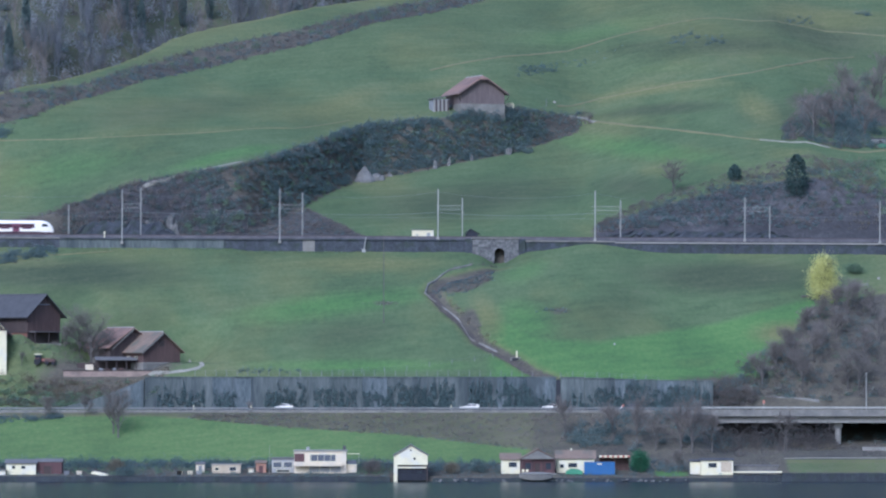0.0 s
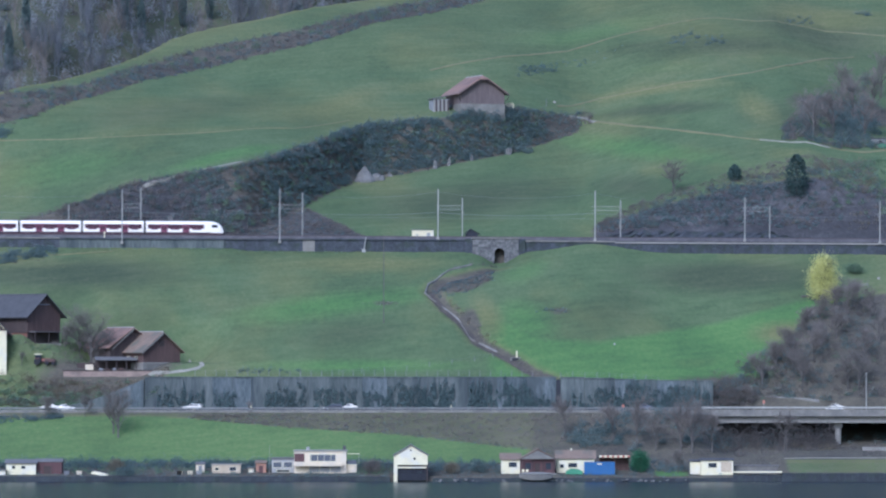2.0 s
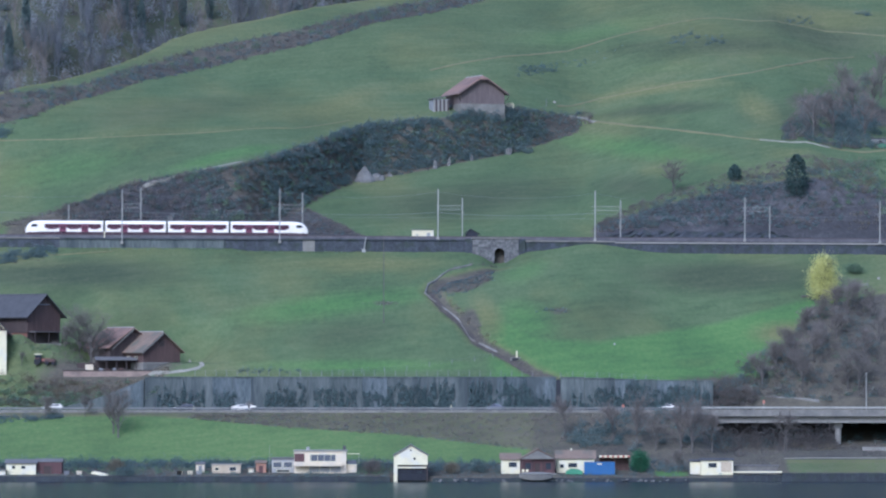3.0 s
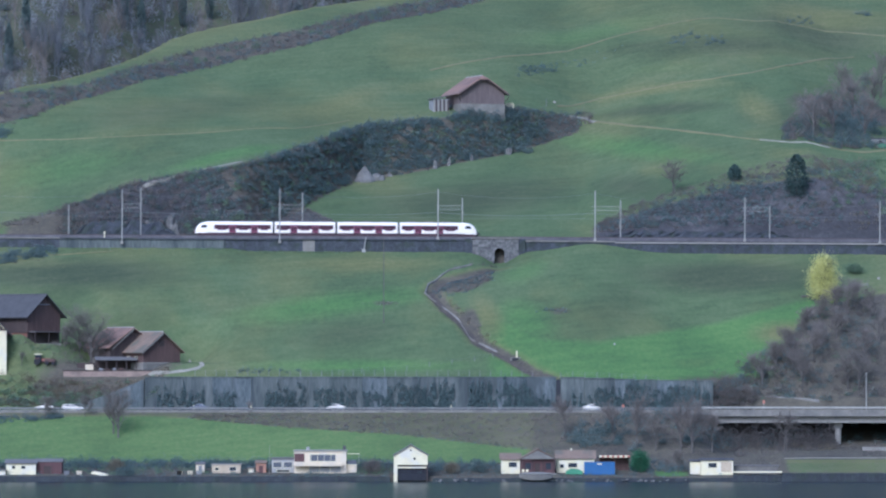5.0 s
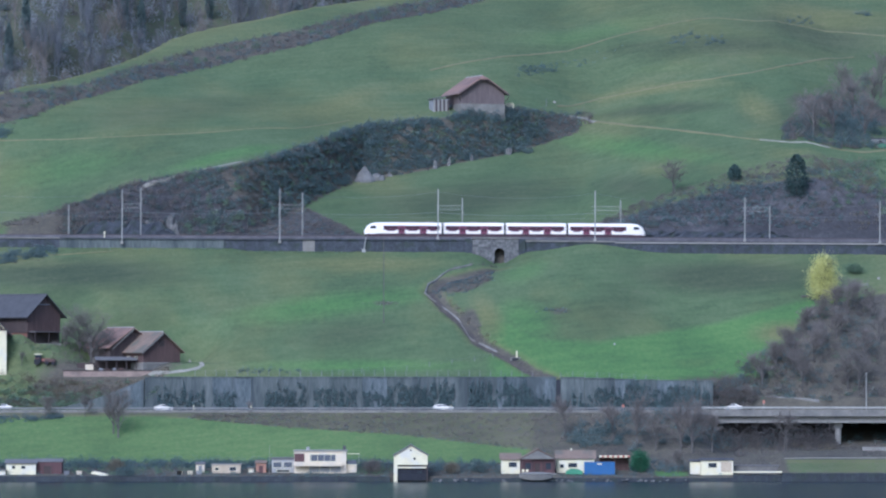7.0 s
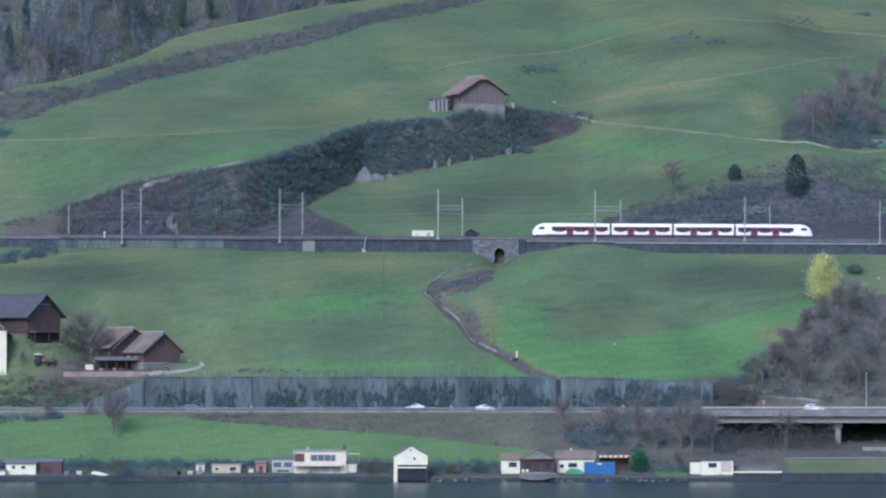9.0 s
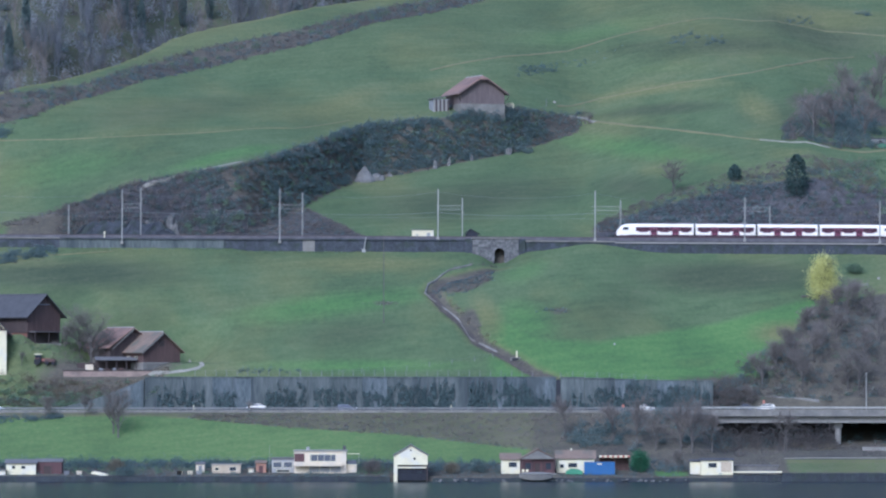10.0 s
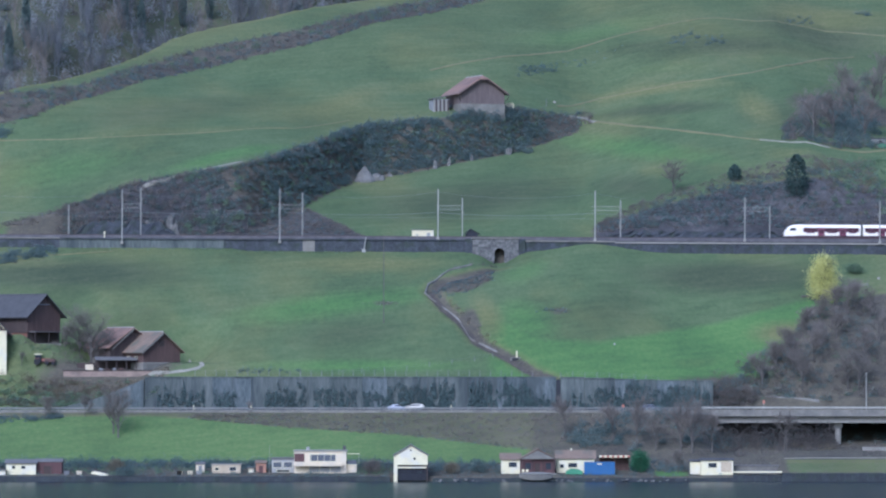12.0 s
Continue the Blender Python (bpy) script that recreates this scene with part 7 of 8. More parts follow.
# paired tiled barns
for k, (px_x, py, z, wall, tile, lab) in enumerate((
        (-74.30, 1427.0, 26.91, RED_WOOD, BROWN_TILE, "reddish timber barn with a mossy tiled gable roof"),
        (-82.75, 1433.0, 28.03, DARK_WOOD, RED_TILE, "older timber barn with a red-brown tiled roof"))):
    W, L = (11.0, 15.0) if k == 0 else (13.0, 18.0)
    b = thing("tiled_barn", pose(px_x, py, z, 0, 0, 36), lab, "barn")
    gable_walls(b, W, L, 3.6, 8.0, wall, base=0.6)
    part("plinth", Geo().box(-W / 2 - 0.12, W / 2 + 0.12, -L / 2 - 0.12, L / 2 + 0.12, -3.5, 0.6), CONCRETE, b, "pale rendered plinth")
    gable_roof(b, W, L, 3.6, 8.0, 0.9, tile, cap=PALE_CONCRETE)
    planks_on(b, W, L, 3.6, 8.0, wall, 0.55, 0.7)
    panel_on("hay_door", b, -0.8, 0.8, 4.6, 6.2, L, DARK_WOOD, 0.09)
    part("verge_trim", Geo().side_prism([(0, 8.02), (-6.4, 2.95), (-6.4, 2.65), (0, 7.65)], -L / 2 - 1.05, -L / 2 - 0.92), CONCRETE, b)
    part("sill_band", Geo().box(-W / 2 - 0.15, W / 2 + 0.15, -L / 2 - 0.2, -L / 2 - 0.125, 0.35, 0.62), PALE_CONCRETE, b, "pale concrete sill band")
    for j in range(2 if k == 0 else 0):
        window_on(b, "l", -5.0 + 3.4 * j, -3.9 + 3.4 * j, 1.2, 2.2, W, L)
shelter = thing("open_shelter", pose(-81.14, 1419.6, 25.52, 0, 0, 8), "low open timber shelter with a tin roof", "shelter")
part("roof", Geo().end_prism([(-2.2, 2.5), (2.2, 3.3), (2.2, 3.45), (-2.2, 2.65)], -5.2, 5.2), GREY_ROOF, shelter)
part("back_wall", Geo().box(-5, 5, 1.9, 2.1, -2, 3.1), DARK_WOOD, shelter)
for k in range(5):
    part("post", Geo().box(-5 + 2.45 * k, -4.8 + 2.45 * k, -2.0, -1.8, -1.5, 2.5), DARK_WOOD, shelter)
part("side_panel", Geo().box(-9.6, -5.3, 0.2, 0.5, -1, 1.9), DARK_WOOD, shelter)
part("pale_panel", Geo().box(-7.6, -5.6, -0.2, 0.1, -0.2, 1.5), CREAM_WALL, shelter, "cream painted panel")
for k in range(4):
    part("log_pile", Geo().tube((-3.8 + 1.7 * k, -1.2, 0.0), (-3.8 + 1.7 * k, 0.8, 0.0), 0.6, 0.6, 10), RED_WOOD if k % 2 else GREY_WOOD, shelter)
terr = thing("terrace_wall", pose(0, 0, 0), "low pinkish concrete terrace wall below the farm", "wall", kind="structure")
for k in range(9):
    x0 = -93.97 + k * 2.96
    part("wall_block", Geo().box(x0, x0 + 2.92, 1416.1, 1416.7, 21.0, 25.45 - 0.02 * k), PINK_CONCRETE, terr)
part("coping", Geo().box(-94.25, -67.26, 1415.9, 1416.9, 25.46, 25.66), DARK_WOOD, terr)

tractor = thing("tractor", on_ground(-99.7, 1418.2), "red farm tractor with a white cab roof", "tractor")
part("bonnet", Geo().box(0.2, 2.2, -0.45, 0.45, 0.9, 1.6), BRICK, tractor)
part("chassis", Geo().box(-1.4, 2.1, -0.3, 0.3, 0.6, 0.95), RUBBER, tractor)
part("cab", Geo().box(-1.3, 0.15, -0.75, 0.75, 1.0, 2.5), GLASS_DARK, tractor, "dark glazed cab")
part("cab_roof", Geo().box(-1.5, 0.35, -0.9, 0.9, 2.5, 2.75), WHITE_WALL, tractor, "white cab roof")
for s in (-1, 1):
    part("rear_wheel", Geo().tube((-0.9, s * 0.7, 0.75), (-0.9, s * 1.15, 0.75), 0.78, 0.78, 16), RUBBER, tractor)
    part("front_wheel", Geo().tube((1.6, s * 0.65, 0.45), (1.6, s * 0.95, 0.45), 0.46, 0.46, 14), RUBBER, tractor)
part("mudguard", Geo().box(-1.6, -0.2, -1.1, 1.1, 1.56, 1.66), BRICK, tractor)
wagon = thing("hay_wagon", on_ground(-97.5, 1418.2), "low dark red farm wagon behind the tractor", "wagon")
part("bed", Geo().box(-1.2, 1.4, -0.9, 0.9, 0.75, 1.5), RED_WOOD, wagon)
for x in (-0.7, 0.9):
    for s in (-1, 1):
        part("wheel", Geo().tube((x, s * 0.9, 0.4), (x, s * 1.1, 0.4), 0.42, 0.42, 12), RUBBER, wagon)
part("drawbar", Geo().box(-2.3, -1.2, -0.06, 0.06, 0.6, 0.72), STEEL, wagon)
sp = [(R.uniform(6.0, 25.0), R.uniform(1595.0, 1598.0)) for _ in range(70)]
scatter("barn_bushes", sp, *sized(len(sp), 0.7, 1.4, R, (1.6, 2.9)), SCRUB_DARK, "dark bushes crowding below the barn", 120, (0.25, 0.5), 95)
sp = area_spots(((-3.0, 1460.0), (13.0, 1466.0)), ((-3.0, 1464.0), (4.0, 1469.0), (13.0, 1477.0)), 170, R)
scatter("stream_bushes", sp, *sized(len(sp), 0.35, 0.8, R, (0.6, 1.0)), IVY, "dark low growth filling the stream gully", 100, (0.2, 0.4), 96)
sp = line_spots(STREAM[3:], 120, 1.0, R)
scatter("stream_bushes", sp, *sized(len(sp), 0.25, 0.6, R, (0.6, 1.0)), SCRUB_BROWN, "brown rushes along the stream", 90, (0.2, 0.4), 97)
sp = [(R.uniform(-115.0, -103.5), R.uniform(1412.2, 1414.2)) for _ in range(34)]
scatter("yard_bushes", sp, *sized(len(sp), 0.6, 1.1, R, (0.9, 1.4)), SCRUB_GREEN, "green hedge before the farmhouse", 110, (0.2, 0.4), 98)
sp = [(R.uniform(-106.0, -12.0), R.uniform(1346.5, 1349.0)) for _ in range(260)] + [(R.uniform(-3.5, 13.0), R.uniform(1343.5, 1348.0)) for _ in range(45)] + [(R.uniform(43.0, 58.0), R.uniform(1345.0, 1349.0)) for _ in range(26)]
scatter("shore_hedge", sp, *sized(len(sp), 0.7, 1.3, R, (1.3, 2.2)), IVY, "tall dark hedge behind the shore cabins", 110, (0.2, 0.42), 99, "hedge")
sp = [(R.uniform(-97.5, -86.0), R.uniform(1419.0, 1431.0)) for _ in range(75)]
scatter("yard_bushes", sp, *sized(len(sp), 0.5, 1.1, R, (0.7, 1.3)), SCRUB_BROWN, "leafless brown shrubs between the barns", 100, (0.2, 0.42), 101)
yw = thing("yard_wall", pose(0, 0, 0), "low pale wall along the edge of the barn yard", "wall", kind="structure")
for k in range(6):
    x0 = -108.61 + 2.25 * k
    part("wall_block", Geo().box(x0, x0 + 2.2, 1424.4, 1424.8, gz(x0 + 1.1, 1424.6) - 1.0, 32.25 - 0.03 * (k % 2)), CONCRETE, yw)

# utility pole, posts and stream details
solid("utility_pole", Geo().tube((0, 0, -0.4), (0, 0, 22.0), 0.13, 0.07, 8).box(-0.6, 0.6, -0.04, 0.04, 21.2, 21.3), BARK, "tall thin dark mast in the meadow", "pole", m=on_ground(-14.9, 1438.5))
inlet = thing("stream_inlet", on_ground(18.0, 1422.0), "concrete stream inlet with a white marker post", "inlet")
part("box", Geo().box(-1.3, 1.3, -0.5, 0.8, -1.2, 0.25), CONCRETE, inlet)
part("grille", Geo().box(-0.8, 0.8, -0.56, -0.5, -0.9, 0.1), RUBBER, inlet)
part("marker", Geo().box(0.15, 0.5, -0.2, 0.0, 0.25, 1.9), WHITE_WALL, inlet)
lamp = thing("street_lamp", pose(104.22, 1409.0, ROAD_Z - 0.3), "tall grey lamp post beside the viaduct", "street lamp")
part("pole", Geo().tube((0, 0, 0), (0, 0, 9.3), 0.13, 0.08, 8), STEEL, lamp)
part("lantern", Geo().box(-0.25, 0.25, -1.2, -0.2, 9.2, 9.35), STEEL, lamp)
part("arm", Geo().tube((0, 0, 9.25), (0, -0.8, 9.3), 0.05, 0.05, 6), STEEL, lamp)
for px_x, h in ((78.92, 2.3), (44.32, 1.3)):
    sg = thing("road_sign", pose(px_x, 1407.6, ROAD_Z), "orange roadside marker board on a post", "road sign")
    part("post", Geo().box(-0.05, 0.05, -0.05, 0.05, 0, h - 0.8), STEEL, sg)
    part("board", Geo().box(-0.28, 0.28, -0.1, -0.05, h - 0.8, h), SIGNAL_ORANGE, sg)
for px_x in (-61.32, -47.26, 2.05):
    solid("marker_post", Geo().box(-0.1, 0.1, -0.06, 0.06, 0, 1.1), WHITE_WALL, "white roadside delineator post", "marker post", m=pose(px_x, 1407.9, ROAD_Z))


# ---- the shore: quay walls, boathouses and cabins ----


def quay(xa, xb, y, top, mat, label):
    q = thing("quay_wall", pose(0, 0, 0), label, "quay", kind="structure")
    x = xa
    rng = random.Random(int(xa))
    while x < xb - 0.01:
        w = min(rng.uniform(1.2, 2.4), xb - x)
        part("stone_block", Geo().box(x + 0.015, x + w - 0.015, y - rng.uniform(0, 0.12), y + 0.8, -2.5, top + rng.uniform(-0.06, 0.06)), mat, q)
        x += w
    return q


quay(-105.44, -12.33, 1328.2, 1.25, QUAY_STONE, "dark stone quay wall along the water")
quay(-2.49, 67.67, 1328.2, 0.9, QUAY_STONE, "low dark stone quay wall along the water")
quay(67.28, 78.69, 1328.0, 1.5, QUAY_STONE, "dark stone landing stage on the water")
quay(78.69, 112.26, 1327.6, 2.0, QUAY_STONE, "dark quay wall below the lakeside lawn")
R2 = random.Random(77)
for k in range(40):
    x = R2.uniform(-1.84, 57.18)
    boulder("shore_stone", x, 1327.9 + R2.uniform(-0.4, 0.3), R2.uniform(0.15, 0.4), R2.uniform(0.1, 0.3), PALE_ROCK, "loose grey stone on the water's edge", k + 100).location.z = R2.uniform(0.0, 0.5)


def cabin(name, px0, px1, y, depth, low, eave, mat, label, category, roof="flat", roof_mat=GREY_ROOF, ridge=0.0, over=0.35, windows=(), door=None):
    """A shore building between two points along the shore; the roof flat, pitched across (gable) or along (side)."""
    w = px1 - px0
    h = thing(name, pose((px0 + px1) / 2, y + depth / 2, low), label, category)
    e = eave - low
    if roof == "gable":
        r = ridge - low
        gable_walls(h, w, depth, e, r, mat, base=-1.0)
        gable_roof(h, w, depth, e, r, over, roof_mat, 0.18)
    elif roof == "side":
        r = ridge - low
        part("wall", Geo().end_prism([(-depth / 2, -1.0), (depth / 2, -1.0), (depth / 2, e), (0, r - 0.05), (-depth / 2, e)], -w / 2, w / 2), mat, h)
        sl = (r - e) / (depth / 2)
        for s in (-1, 1):
            a = [(0, r), (s * (depth / 2 + over), e - over * sl), (s * (depth / 2 + over), e - over * sl + 0.16), (0, r + 0.16)]
            part("roof", Geo().end_prism(a if s > 0 else a[::-1], -w / 2 - over, w / 2 + over), roof_mat, h)
    else:
        part("wall", Geo().box(-w / 2, w / 2, -depth / 2, depth / 2, -1.0, e), mat, h)
        part("roof", Geo().box(-w / 2 - over, w / 2 + over, -depth / 2 - over, depth / 2 + over, e, e + 0.22), roof_mat, h)
    for u0, u1, z0, z1, *gl in windows:
        window_on(h, "f", u0 * w - w / 2, u1 * w - w / 2, z0, z1, w, depth, WHITE_WALL, gl[0] if gl else GLASS_DARK)
    if door:
        panel_on("door", h, door[0] * w - w / 2, door[1] * w - w / 2, 0.05, door[2], depth, door[3])
    return h


h = cabin("bathing_cabin", -101.78, -94.92, 1334, 6, 1.56, 4.19, WHITE_WALL, "white rendered lakeside cabin with a hipped grey roof", "cabin", "side", GREY_ROOF, 4.93, 0.4,
          ((0.18, 0.32, 1.25, 2.1), (0.5, 0.66, 1.25, 2.1)))
cabin("boat_shed", -94.99, -88.92, 1335.5, 5, 1.54, 4.44, MAROON, "dark maroon wooden boat shed on the shore", "shed", "side", GREY_ROOF, 5.04, 0.2, (), (0.3, 0.6, 2.0, DARK_WOOD))
cabin("low_wall_hut", -107.15, -101.89, 1333, 3, 0.93, 2.50, WHITE_WALL, "low white garden wall hut beside the cabin", "hut")
cabin("garden_shed", -54.00, -47.27, 1337, 4, 1.50, 3.74, TAN_WALL, "tan flat-roofed garden shed on the shore", "shed", "flat", PALE_CONCRETE, 0, 0.2, ((0.1, 0.25, 0.9, 1.7), (0.6, 0.85, 0.8, 1.8)))
cabin("garden_shed", -57.78, -55.80, 1339, 3, 1.72, 3.83, CREAM_WALL, "small cream garden shed on the shore", "shed", "side", GREY_ROOF, 4.21, 0.2, (), (0.3, 0.7, 1.8, GREY_WOOD))
cabin("garden_shed", -43.74, -41.36, 1338, 3.5, 1.61, 4.12, ORANGE_WALL, "orange-brown wooden garden shed", "shed", "side", BROWN_TILE, 4.61, 0.2, (), (0.3, 0.7, 1.9, MAROON))
cabin("garden_shed", -45.49, -44.30, 1339, 2, 1.72, 2.91, WHITE_WALL, "tiny white garden box shed", "shed")
cabin("flat_roofed_house", -40.04, -34.75, 1338, 7, 1.74, 5.17, GREY_WALL, "grey flat-roofed lakeside house with wide windows", "house", "flat", GREY_ROOF, 0, 0.3,
      ((0.05, 0.45, 1.3, 2.7, GLASS_BLUE), (0.52, 0.92, 1.3, 2.7, GLASS_BLUE), (0.2, 0.8, 0.2, 0.9, GLASS_DARK)))
mh = cabin("modern_house", -34.75, -22.59, 1337, 9, 1.76, 6.91, CREAM_WALL, "cream modern two-storey lakeside house with a flat roof", "house", "flat", PALE_CONCRETE, 0, 0.25,
           ((0.30, 0.80, 2.75, 4.45, GLASS_BLUE),))
part("loggia_wall", Geo().box(-6.0, -3.7, -4.56, -4.503, 2.7, 4.6), MAROON, mh, "red-brown panelled loggia")
for k in range(3):
    part("shutter", Geo().box(-2.6 + 2.5 * k, -0.25 + 2.5 * k, -4.56, -4.503, 0.3, 1.65), GREY_WALL, mh, "pale grey roller shutter")
part("balcony", Geo().box(-6.2, 5.2, -6.0, -4.5, 2.1, 2.35), WHITE_WALL, mh)
part("balcony_front", Geo().box(-6.2, 5.2, -6.05, -5.95, 1.7, 2.6), CREAM_WALL, mh)
part("chimney", Geo().box(5.2, 5.9, 0, 0.8, 5.1, 6.4), DARK_SLATE, mh)
part("roof_vent", Geo().box(-3.4, -2.6, 0, 0.6, 5.1, 6.1), GREY_WALL, mh)
for k in range(4):
    part("mullion", Geo().box(-2.2 + 1.55 * k, -2.12 + 1.55 * k, -4.6, -4.53, 2.8, 4.4), WHITE_WALL, mh)
tb = thing("terrace_annex", pose(-21.41, 1341, 1.74), "cream terrace annex with a glass wind screen and awning", "annex")
part("wall", Geo().box(-1.2, 1.2, -3, 3, -1, 1.9), CREAM_WALL, tb)
part("terrace_slab", Geo().box(-1.3, 1.3, -3.2, 3, 1.9, 2.1), WHITE_WALL, tb)
part("wind_screen", Geo().box(-1.2, 1.2, -3.1, -3.04, 2.1, 3.0), GLASS_BLUE, tb)
part("awning", Geo().box(-1.3, 1.9, -3.2, -0.5, 4.5, 4.62), WHITE_WALL, tb)
part("awning_post", Geo().box(1.7, 1.8, -3.1, -3.0, 2.1, 4.5), STEEL, tb)
fp = thing("flagpole", pose(-40.44, 1334, 1.2), "slim white flagpole on the quay", "flagpole")
part("pole", Geo().tube((0, 0, 0), (0, 0, 7.2), 0.045, 0.03, 7), PALE_CONCRETE, fp)
part("foot", Geo().box(-0.2, 0.2, -0.2, 0.2, -0.3, 0.25), CONCRETE, fp)
# white boathouse with an open water gate
bh = thing("boathouse", pose(-7.49, 1332, 0), "white boathouse with an open gate above the water", "boathouse")
w = -3.55 - -11.43
e, r = 6.13, 8.49
part("upper_wall", Geo().side_prism([(-w / 2, 3.90), (w / 2, 3.90), (w / 2, e), (0, r), (-w / 2, e)], -4, 6), WHITE_WALL, bh)
part("side_wall", Geo().box(-w / 2, -w / 2 + 0.85, -4, 6, -2, 3.90), WHITE_WALL, bh)
part("side_wall", Geo().box(w / 2 - 0.3, w / 2, -4, 6, -2, 3.90), DARK_WOOD, bh, "dark timber side wall")
part("back_wall", Geo().box(-w / 2 + 0.85, w / 2 - 0.3, 5.5, 6, -2, 3.90), DARK_WOOD, bh)
part("gate_beam", Geo().box(-w / 2 + 0.85, w / 2 - 0.3, -3.9, -3.6, 3.11, 3.50), WHITE_WALL, bh)
for k in range(7):
    part("gate_slat", Geo().box(-w / 2 + 0.9, w / 2 - 0.35, -3.5, -3.4, 0.3 + 0.36 * k, 0.58 + 0.36 * k), TARRED_WOOD, bh)
gable_roof(bh, w, 10.4, e, r, 0.3, GREY_ROOF, 0.16, 0.2)
for o in bh.children:
    if o.name.startswith(("roof", "ridge")):
        o.location.y = 1.0
part("round_window", Geo().tube((0.9, -4.06, 5.34), (0.9, -4.0, 5.34), 0.28, 0.28, 14), GLASS_DARK, bh)
part("gable_window", Geo().tube((0, -4.06, 7.31), (0, -4.0, 7.31), 0.2, 0.2, 12), GLASS_DARK, bh)

cabin("bungalow", 13.60, 17.96, 1336, 6, 2.05, 5.08, WHITE_WALL, "white lakeside bungalow with a low brown roof", "bungalow", "side", BROWN_TILE, 6.34, 0.4, ((0.38, 0.85, 1.1, 2.4),))
ph = cabin("porch_house", 18.09, 26.14, 1335.5, 7, 1.80, 5.23, MAROON, "dark maroon timber summer house with a gabled porch", "summer house", "gable", BROWN_TILE, 7.34, 0.5,
           (), (0.42, 0.56, 2.3, DARK_WOOD))
part("gable_panel", Geo().side_prism([(-4.0, 3.35), (4.0, 3.35), (0, 5.35)], -4.5, -4.42), CONCRETE, ph, "grey-brown boarded porch gable")
for xa, xb in ((-2.9, -1.6), (1.9, 3.1)):
    part("window_pane", Geo().box(xa, xb, -3.58, -3.505, 0.9, 2.4), GLASS_DARK, ph)
for k in range(4):
    part("porch_post", Geo().box(-3.7 + 2.4 * k, -3.5 + 2.4 * k, -4.4, -4.2, -0.5, 3.2), DARK_WOOD, ph)
part("porch_floor", Geo().box(-4.4, 4.4, -4.6, -3.55, -1.2, 0.0), PALE_CONCRETE, ph)
for x in (18.69, 19.61):
    ch = thing("garden_chair", pose(x, 1333.5, 1.75), "white plastic garden chair on the terrace", "chair", "garden chairs")
    part("seat", Geo().box(-0.3, 0.3, -0.3, 0.3, 0.42, 0.5), WHITE_WALL, ch)
    part("backrest", Geo().box(-0.3, 0.3, 0.24, 0.3, 0.5, 1.0), WHITE_WALL, ch)
    for sx in (-0.26, 0.26):
        for sy in (-0.26, 0.26):
            part("leg", Geo().box(sx - 0.03, sx + 0.03, sy - 0.03, sy + 0.03, -0.2, 0.42), WHITE_WALL, ch)
cabin("bungalow", 26.56, 35.41, 1338, 6, 1.74, 5.30, WHITE_WALL, "white bungalow with a grey roof behind the container", "bungalow", "side", BROWN_TILE, 6.97, 0.4,
      ((0.3, 0.55, 1.3, 2.5), (0.08, 0.2, 1.2, 2.2)))
solid("satellite_dish", Geo().tube((0, 0, 0), (0, -0.1, 0.05), 0.2, 0.26, 12).box(-0.04, 0.04, 0, 0.08, -1.2, 0), WHITE_WALL, "small white satellite dish on the roof", "dish", m=pose(30.02, 1340.5, 7.25))
ct = thing("shipping_container", pose(36.49, 1335, 1.56), "blue steel storage container on the quay", "container")
w = 40.05 - 32.93
part("body", Geo().box(-w / 2, w / 2, -1.2, 1.2, -0.6, 2.75), BLUE_PAINT, ct)
for k in range(18):
    part("rib", Geo().box(-w / 2 + 0.1 + 0.4 * k, -w / 2 + 0.28 + 0.4 * k, -1.26, -1.203, 0.1, 2.6), BLUE_PAINT, ct)
part("top_rail", Geo().box(-w / 2, w / 2, -1.28, 1.28, 2.754, 2.9), BLUE_PAINT, ct)
part("label_plate", Geo().box(-0.5, 0.5, -1.3, -1.265, 2.3, 2.6), WHITE_WALL, ct)
solid("covered_boat", Geo().side_prism([(-2.0, 0.2), (1.9, 0.1), (2.1, 0.8), (1.0, 1.35), (-0.6, 1.5), (-1.9, 0.9)][::1], -0.8, 0.8), GREEN_SHEET, "boat under a green tarpaulin on the shore", "covered boat", m=pose(30.52, 1333, 1.47))
aw = thing("striped_awning", pose(40.16, 1342, 1.66), "orange and white striped awning on a timber frame", "awning")
for k in range(12):
    part("stripe", Geo().side_prism([(-3.6 + 0.6 * k, 4.2), (-3.0 + 0.6 * k, 4.2), (-3.0 + 0.6 * k, 4.0), (-3.6 + 0.6 * k, 4.0)][::-1], -1.5, 0.9).box(-3.6 + 0.6 * k, -3.0 + 0.6 * k, -1.56, -1.5, 3.72, 4.2), SIGNAL_ORANGE if k % 2 else WHITE_WALL, aw)
for x in (-3.5, 0, 3.5):
    part("post", Geo().box(x - 0.08, x + 0.08, -1.3, -1.14, -1.0, 4.0), RED_WOOD, aw)
part("back_wall", Geo().box(-3.6, 3.6, 0.95, 1.1, -1.0, 4.0), RED_WOOD, aw)
cabin("bathing_cabin", 60.07, 67.58, 1333, 5, 2.11, 4.87, WHITE_WALL, "white lakeside cabin with a flat dark roof", "cabin", "side", DARK_SLATE, 5.23, 0.3,
      ((0.22, 0.5, 1.0, 2.2),), (0.62, 0.95, 2.4, TAN_WALL))
cabin("cabin_annex", 57.66, 60.03, 1335, 3, 2.33, 4.57, WHITE_WALL, "small white annex of the lakeside cabin", "annex", "side", DARK_SLATE, 4.95, 0.25)
deck = thing("jetty_deck", pose(0, 0, 0), "pale landing deck beside the cabin", "deck", kind="structure")
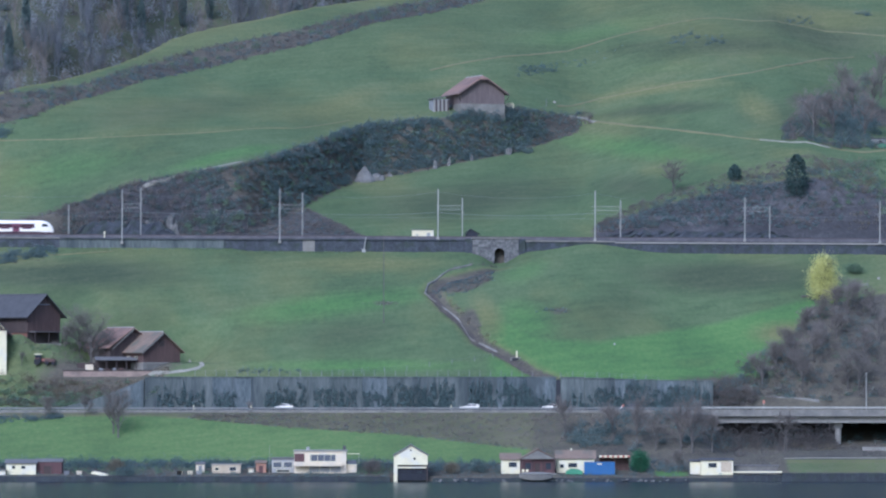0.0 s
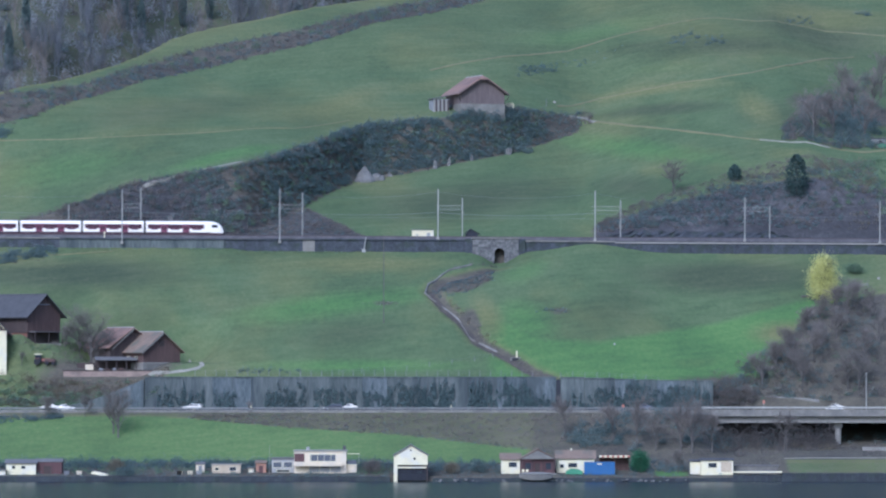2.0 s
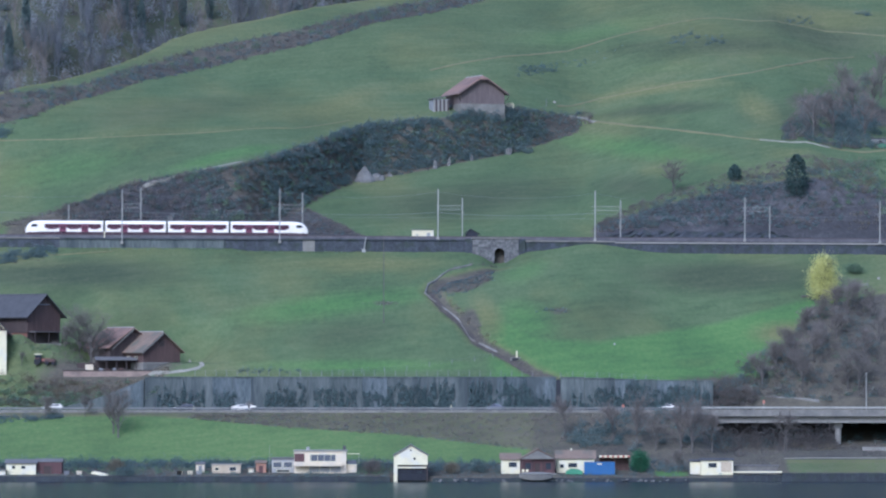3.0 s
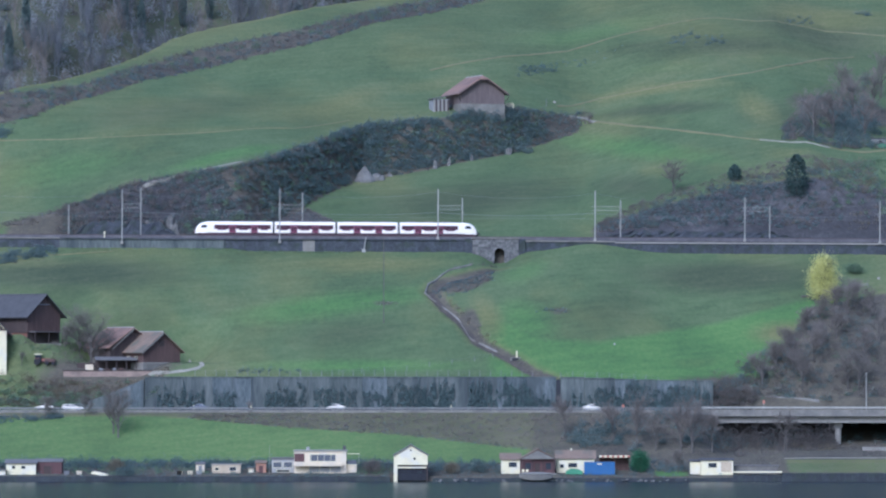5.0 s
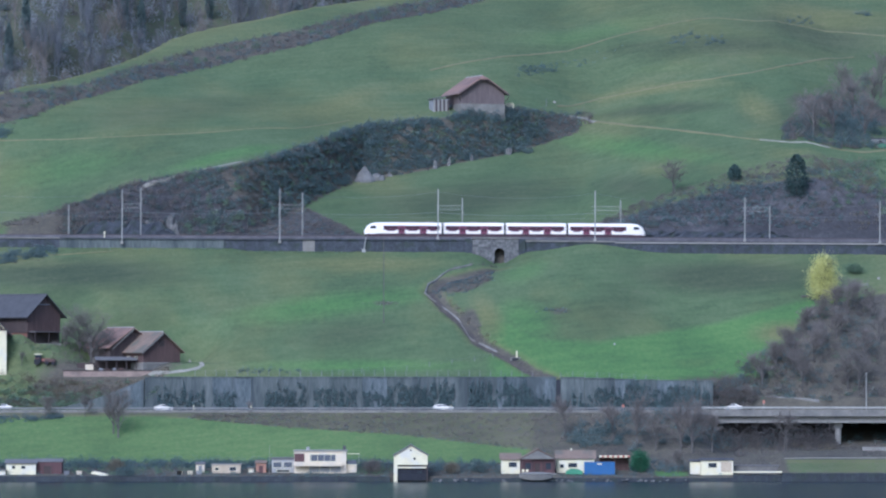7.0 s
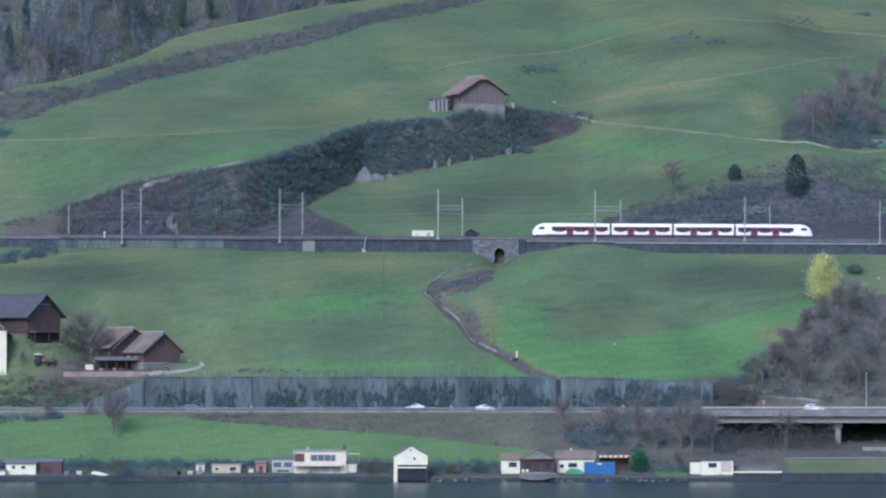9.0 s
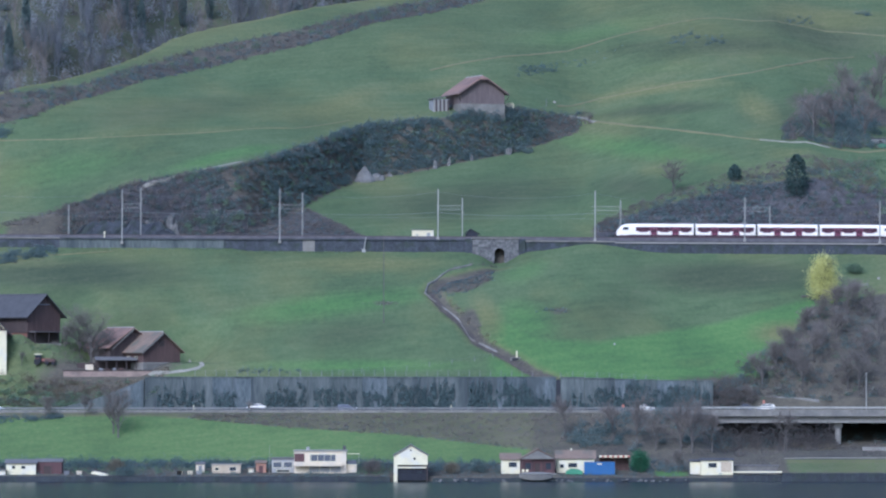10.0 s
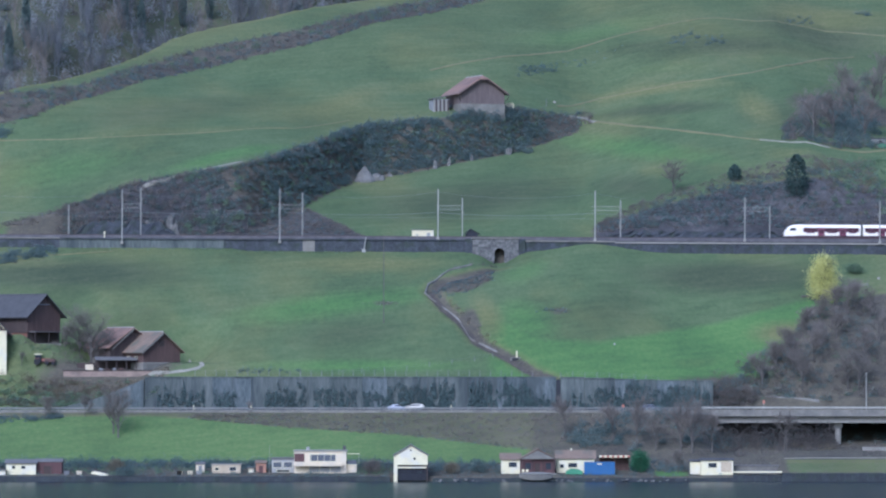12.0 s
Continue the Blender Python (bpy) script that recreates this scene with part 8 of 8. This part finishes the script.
for k in range(11):
    part("board", Geo().box(67.56 + 1.02 * k, 67.56 + 1.0 + 1.02 * k, 1328.8, 1332.5, 2.05, 2.35), WHITE_WALL, deck)
cabin("dark_shelter", 68.28, 78.60, 1339, 4, 1.98, 3.4, CONCRETE, "low grey weathered shelter behind the landing", "shelter", "flat", GREY_ROOF, 0, 0.2)
bt = thing("rowing_boat", pose(-79.92, 1332.5, 1.21, 0, 12, 10), "upturned white rowing boat on the shore", "boat")
hull = Geo()
hv, hf = [], []
for k in range(9):
    x = -2.0 + 0.5 * k
    b = 0.78 * math.sqrt(max(0.02, 1 - (x / 2.05) ** 2))
    for a in range(7):
        t = math.pi * a / 6
        hv.append((x, -b * math.cos(t), 0.15 + 0.75 * math.sin(t) * (0.55 + 0.45 * b / 0.78)))
for k in range(8):
    for a in range(6):
        i = 7 * k + a
        hf.append((i, i + 1, i + 8, i + 7))
hf += [tuple(range(6, -1, -1)), tuple(range(56, 63))]
part("hull", hull.add(hv, hf), WHITE_WALL, bt)
part("keel", Geo().box(-1.9, 1.9, -0.04, 0.04, 0.86, 0.98), GREY_WOOD, bt)
mb = thing("moored_boat", pose(21.6, 1327.0, 0.35), "long pale grey boat under a cover moored at the quay", "boat")
hv, hf = [], []
for k in range(11):
    u = -1 + 0.2 * k
    b = 1.15 * (1 - abs(u) ** 2.6) + 0.05
    low = -0.25 + 0.95 * abs(u) ** 3
    for a in range(5):
        t = math.pi * a / 4
        hv.append((3.9 * u, -b * math.cos(t), 1.45 + 0.15 * u * u - (1.45 + 0.15 * u * u - low) * math.sin(t) ** 0.6))
for k in range(10):
    for a in range(4):
        i = 5 * k + a
        hf.append((i, i + 5, i + 6, i + 1))
part("hull", Geo().add(hv, hf), CONCRETE, mb)
cv, cf = [], []
for k in range(11):
    u = -1 + 0.2 * k
    b = 1.2 * (1 - abs(u) ** 2.6) + 0.08
    rim = 1.46 + 0.15 * u * u
    cv += [(3.95 * u, -b, rim), (3.95 * u, 0, rim + 0.45 * (1 - u * u) + 0.03), (3.95 * u, b, rim), (3.95 * u, b, rim - 0.12), (3.95 * u, -b, rim - 0.12)]
for k in range(10):
    i = 5 * k
    cf += [(i + a, i + (a + 1) % 5, i + 5 + (a + 1) % 5, i + 5 + a) for a in range(5)]
part("cover", Geo().add(cv, cf), CONCRETE, mb, "grey canvas boat cover")
for k, x in enumerate((-87.74, -84.84, -61.48, -58.97, -56.87, -61.39)):
    cr = thing("garden_crate", pose(x, 1334.5, 1.5), "pale wooden garden crate on the shore", "crate", "garden crates")
    for j in range(3):
        part("slat", Geo().box(-0.6, 0.6, -0.5, 0.5, 0.05 + 0.3 * j, 0.28 + 0.3 * j), CREAM_WALL if k % 2 else GREY_WOOD, cr)
bl = thing("bollard_lamp", pose(87.00, 1343, 2.4), "white promenade bollard lamp", "lamp post")
part("post", Geo().tube((0, 0, -0.2), (0, 0, 1.0), 0.09, 0.09, 8), WHITE_WALL, bl)
part("cap", Geo().tube((0, 0, 1.0), (0, 0, 1.25), 0.2, 0.12, 8), WHITE_WALL, bl)
bn = thing("stone_bench_wall", pose(104.60, 1372, 6.17), "pale low wall below the viaduct", "wall")
part("block", Geo().box(-4, 4, -0.4, 0.4, -1, 1.0), PALE_CONCRETE, bn)
part("coping", Geo().box(-4.1, 4.1, -0.5, 0.5, 1.0, 1.15), PALE_CONCRETE, bn)

gate = thing("field_gate", on_ground(107.0, 1472.2), "pale timber rail fence at the meadow edge", "fence")
for k in range(2):
    part("rail", Geo().box(-2.4, 2.4, -0.05, 0.05, 0.45 + 0.4 * k, 0.6 + 0.4 * k), PALE_CONCRETE, gate, m=pose(0, 0, 0, 0, -5, 0))
for k in range(3):
    part("post", Geo().box(-2.3 + 2.3 * k, -2.15 + 2.3 * k, 0.05, 0.17, -0.3, 1.2), GREY_WOOD, gate)
solid("salt_lick_box", Geo().box(-0.35, 0.35, -0.3, 0.3, -0.2, 0.4).box(-0.42, 0.42, -0.36, 0.36, 0.4, 0.48), PALE_CONCRETE, "pale feed box at the meadow edge", "feed box", m=on_ground(112.6, 1478.5))
solid("log_heap", Geo().tube((-1.5, 0, 0.15), (1.5, 0, 0.3), 0.3, 0.25, 8).tube((-1.2, 0.5, 0.2), (1.6, 0.4, 0.2), 0.28, 0.22, 8), BARK, "heap of felled grey logs beside the willow", "logs", m=on_ground(93.2, 1465.0))

sp = line_spots(((-108.0, 1419.8), (-101.6, 1420.5), (-95.2, 1419.8)), 26, 2.0, R)
scatter("yard_bushes", sp, *sized(len(sp), 0.5, 1.0, R), SCRUB_GREEN, "low green bushes round the farm yard", 100, (0.18, 0.38), 81)
sp = line_spots(((-107.8, 1421.8), (-103.1, 1421.8), (-95.0, 1422.8)), 18, 1.2, R)
scatter("yard_bushes", sp, *sized(len(sp), 0.4, 0.9, R), SCRUB_BROWN, "low brown growth round the farm yard", 90, (0.18, 0.38), 82)

# ---- what moves ----
BEATS = (0.0, 0.1, 0.2, 0.5, 1, 2, 3, 4, 5, 6, 7, 8, 9, 10, 11, 11.5, 11.8, 11.9, 12.0)
# middle of the train along the line, by time
TRAIN_AT = ((0.0, -137.94), (1.5, -104.91), (2.5, -83.01), (5.5, -16.41), (6.5, 5.77), (9.5, 71.94), (10.5, 93.81), (12.0, 127.07))


def motions():
    times, places = [p[0] for p in TRAIN_AT], [p[1] for p in TRAIN_AT]
    fit = np.polyfit(times, places, 2)
    walk(TRAIN, [(t, TRACK @ pose(float(np.polyval(fit, t)), 8.6, 0.9)) for t in BEATS])
    for car, x, t0, speed, lane in CARS:
        walk(car, [(t, pose(x + speed * (t - t0), lane, ROAD_Z + 0.004, 0, 0, 0 if speed > 0 else 180)) for t in BEATS])


motions()
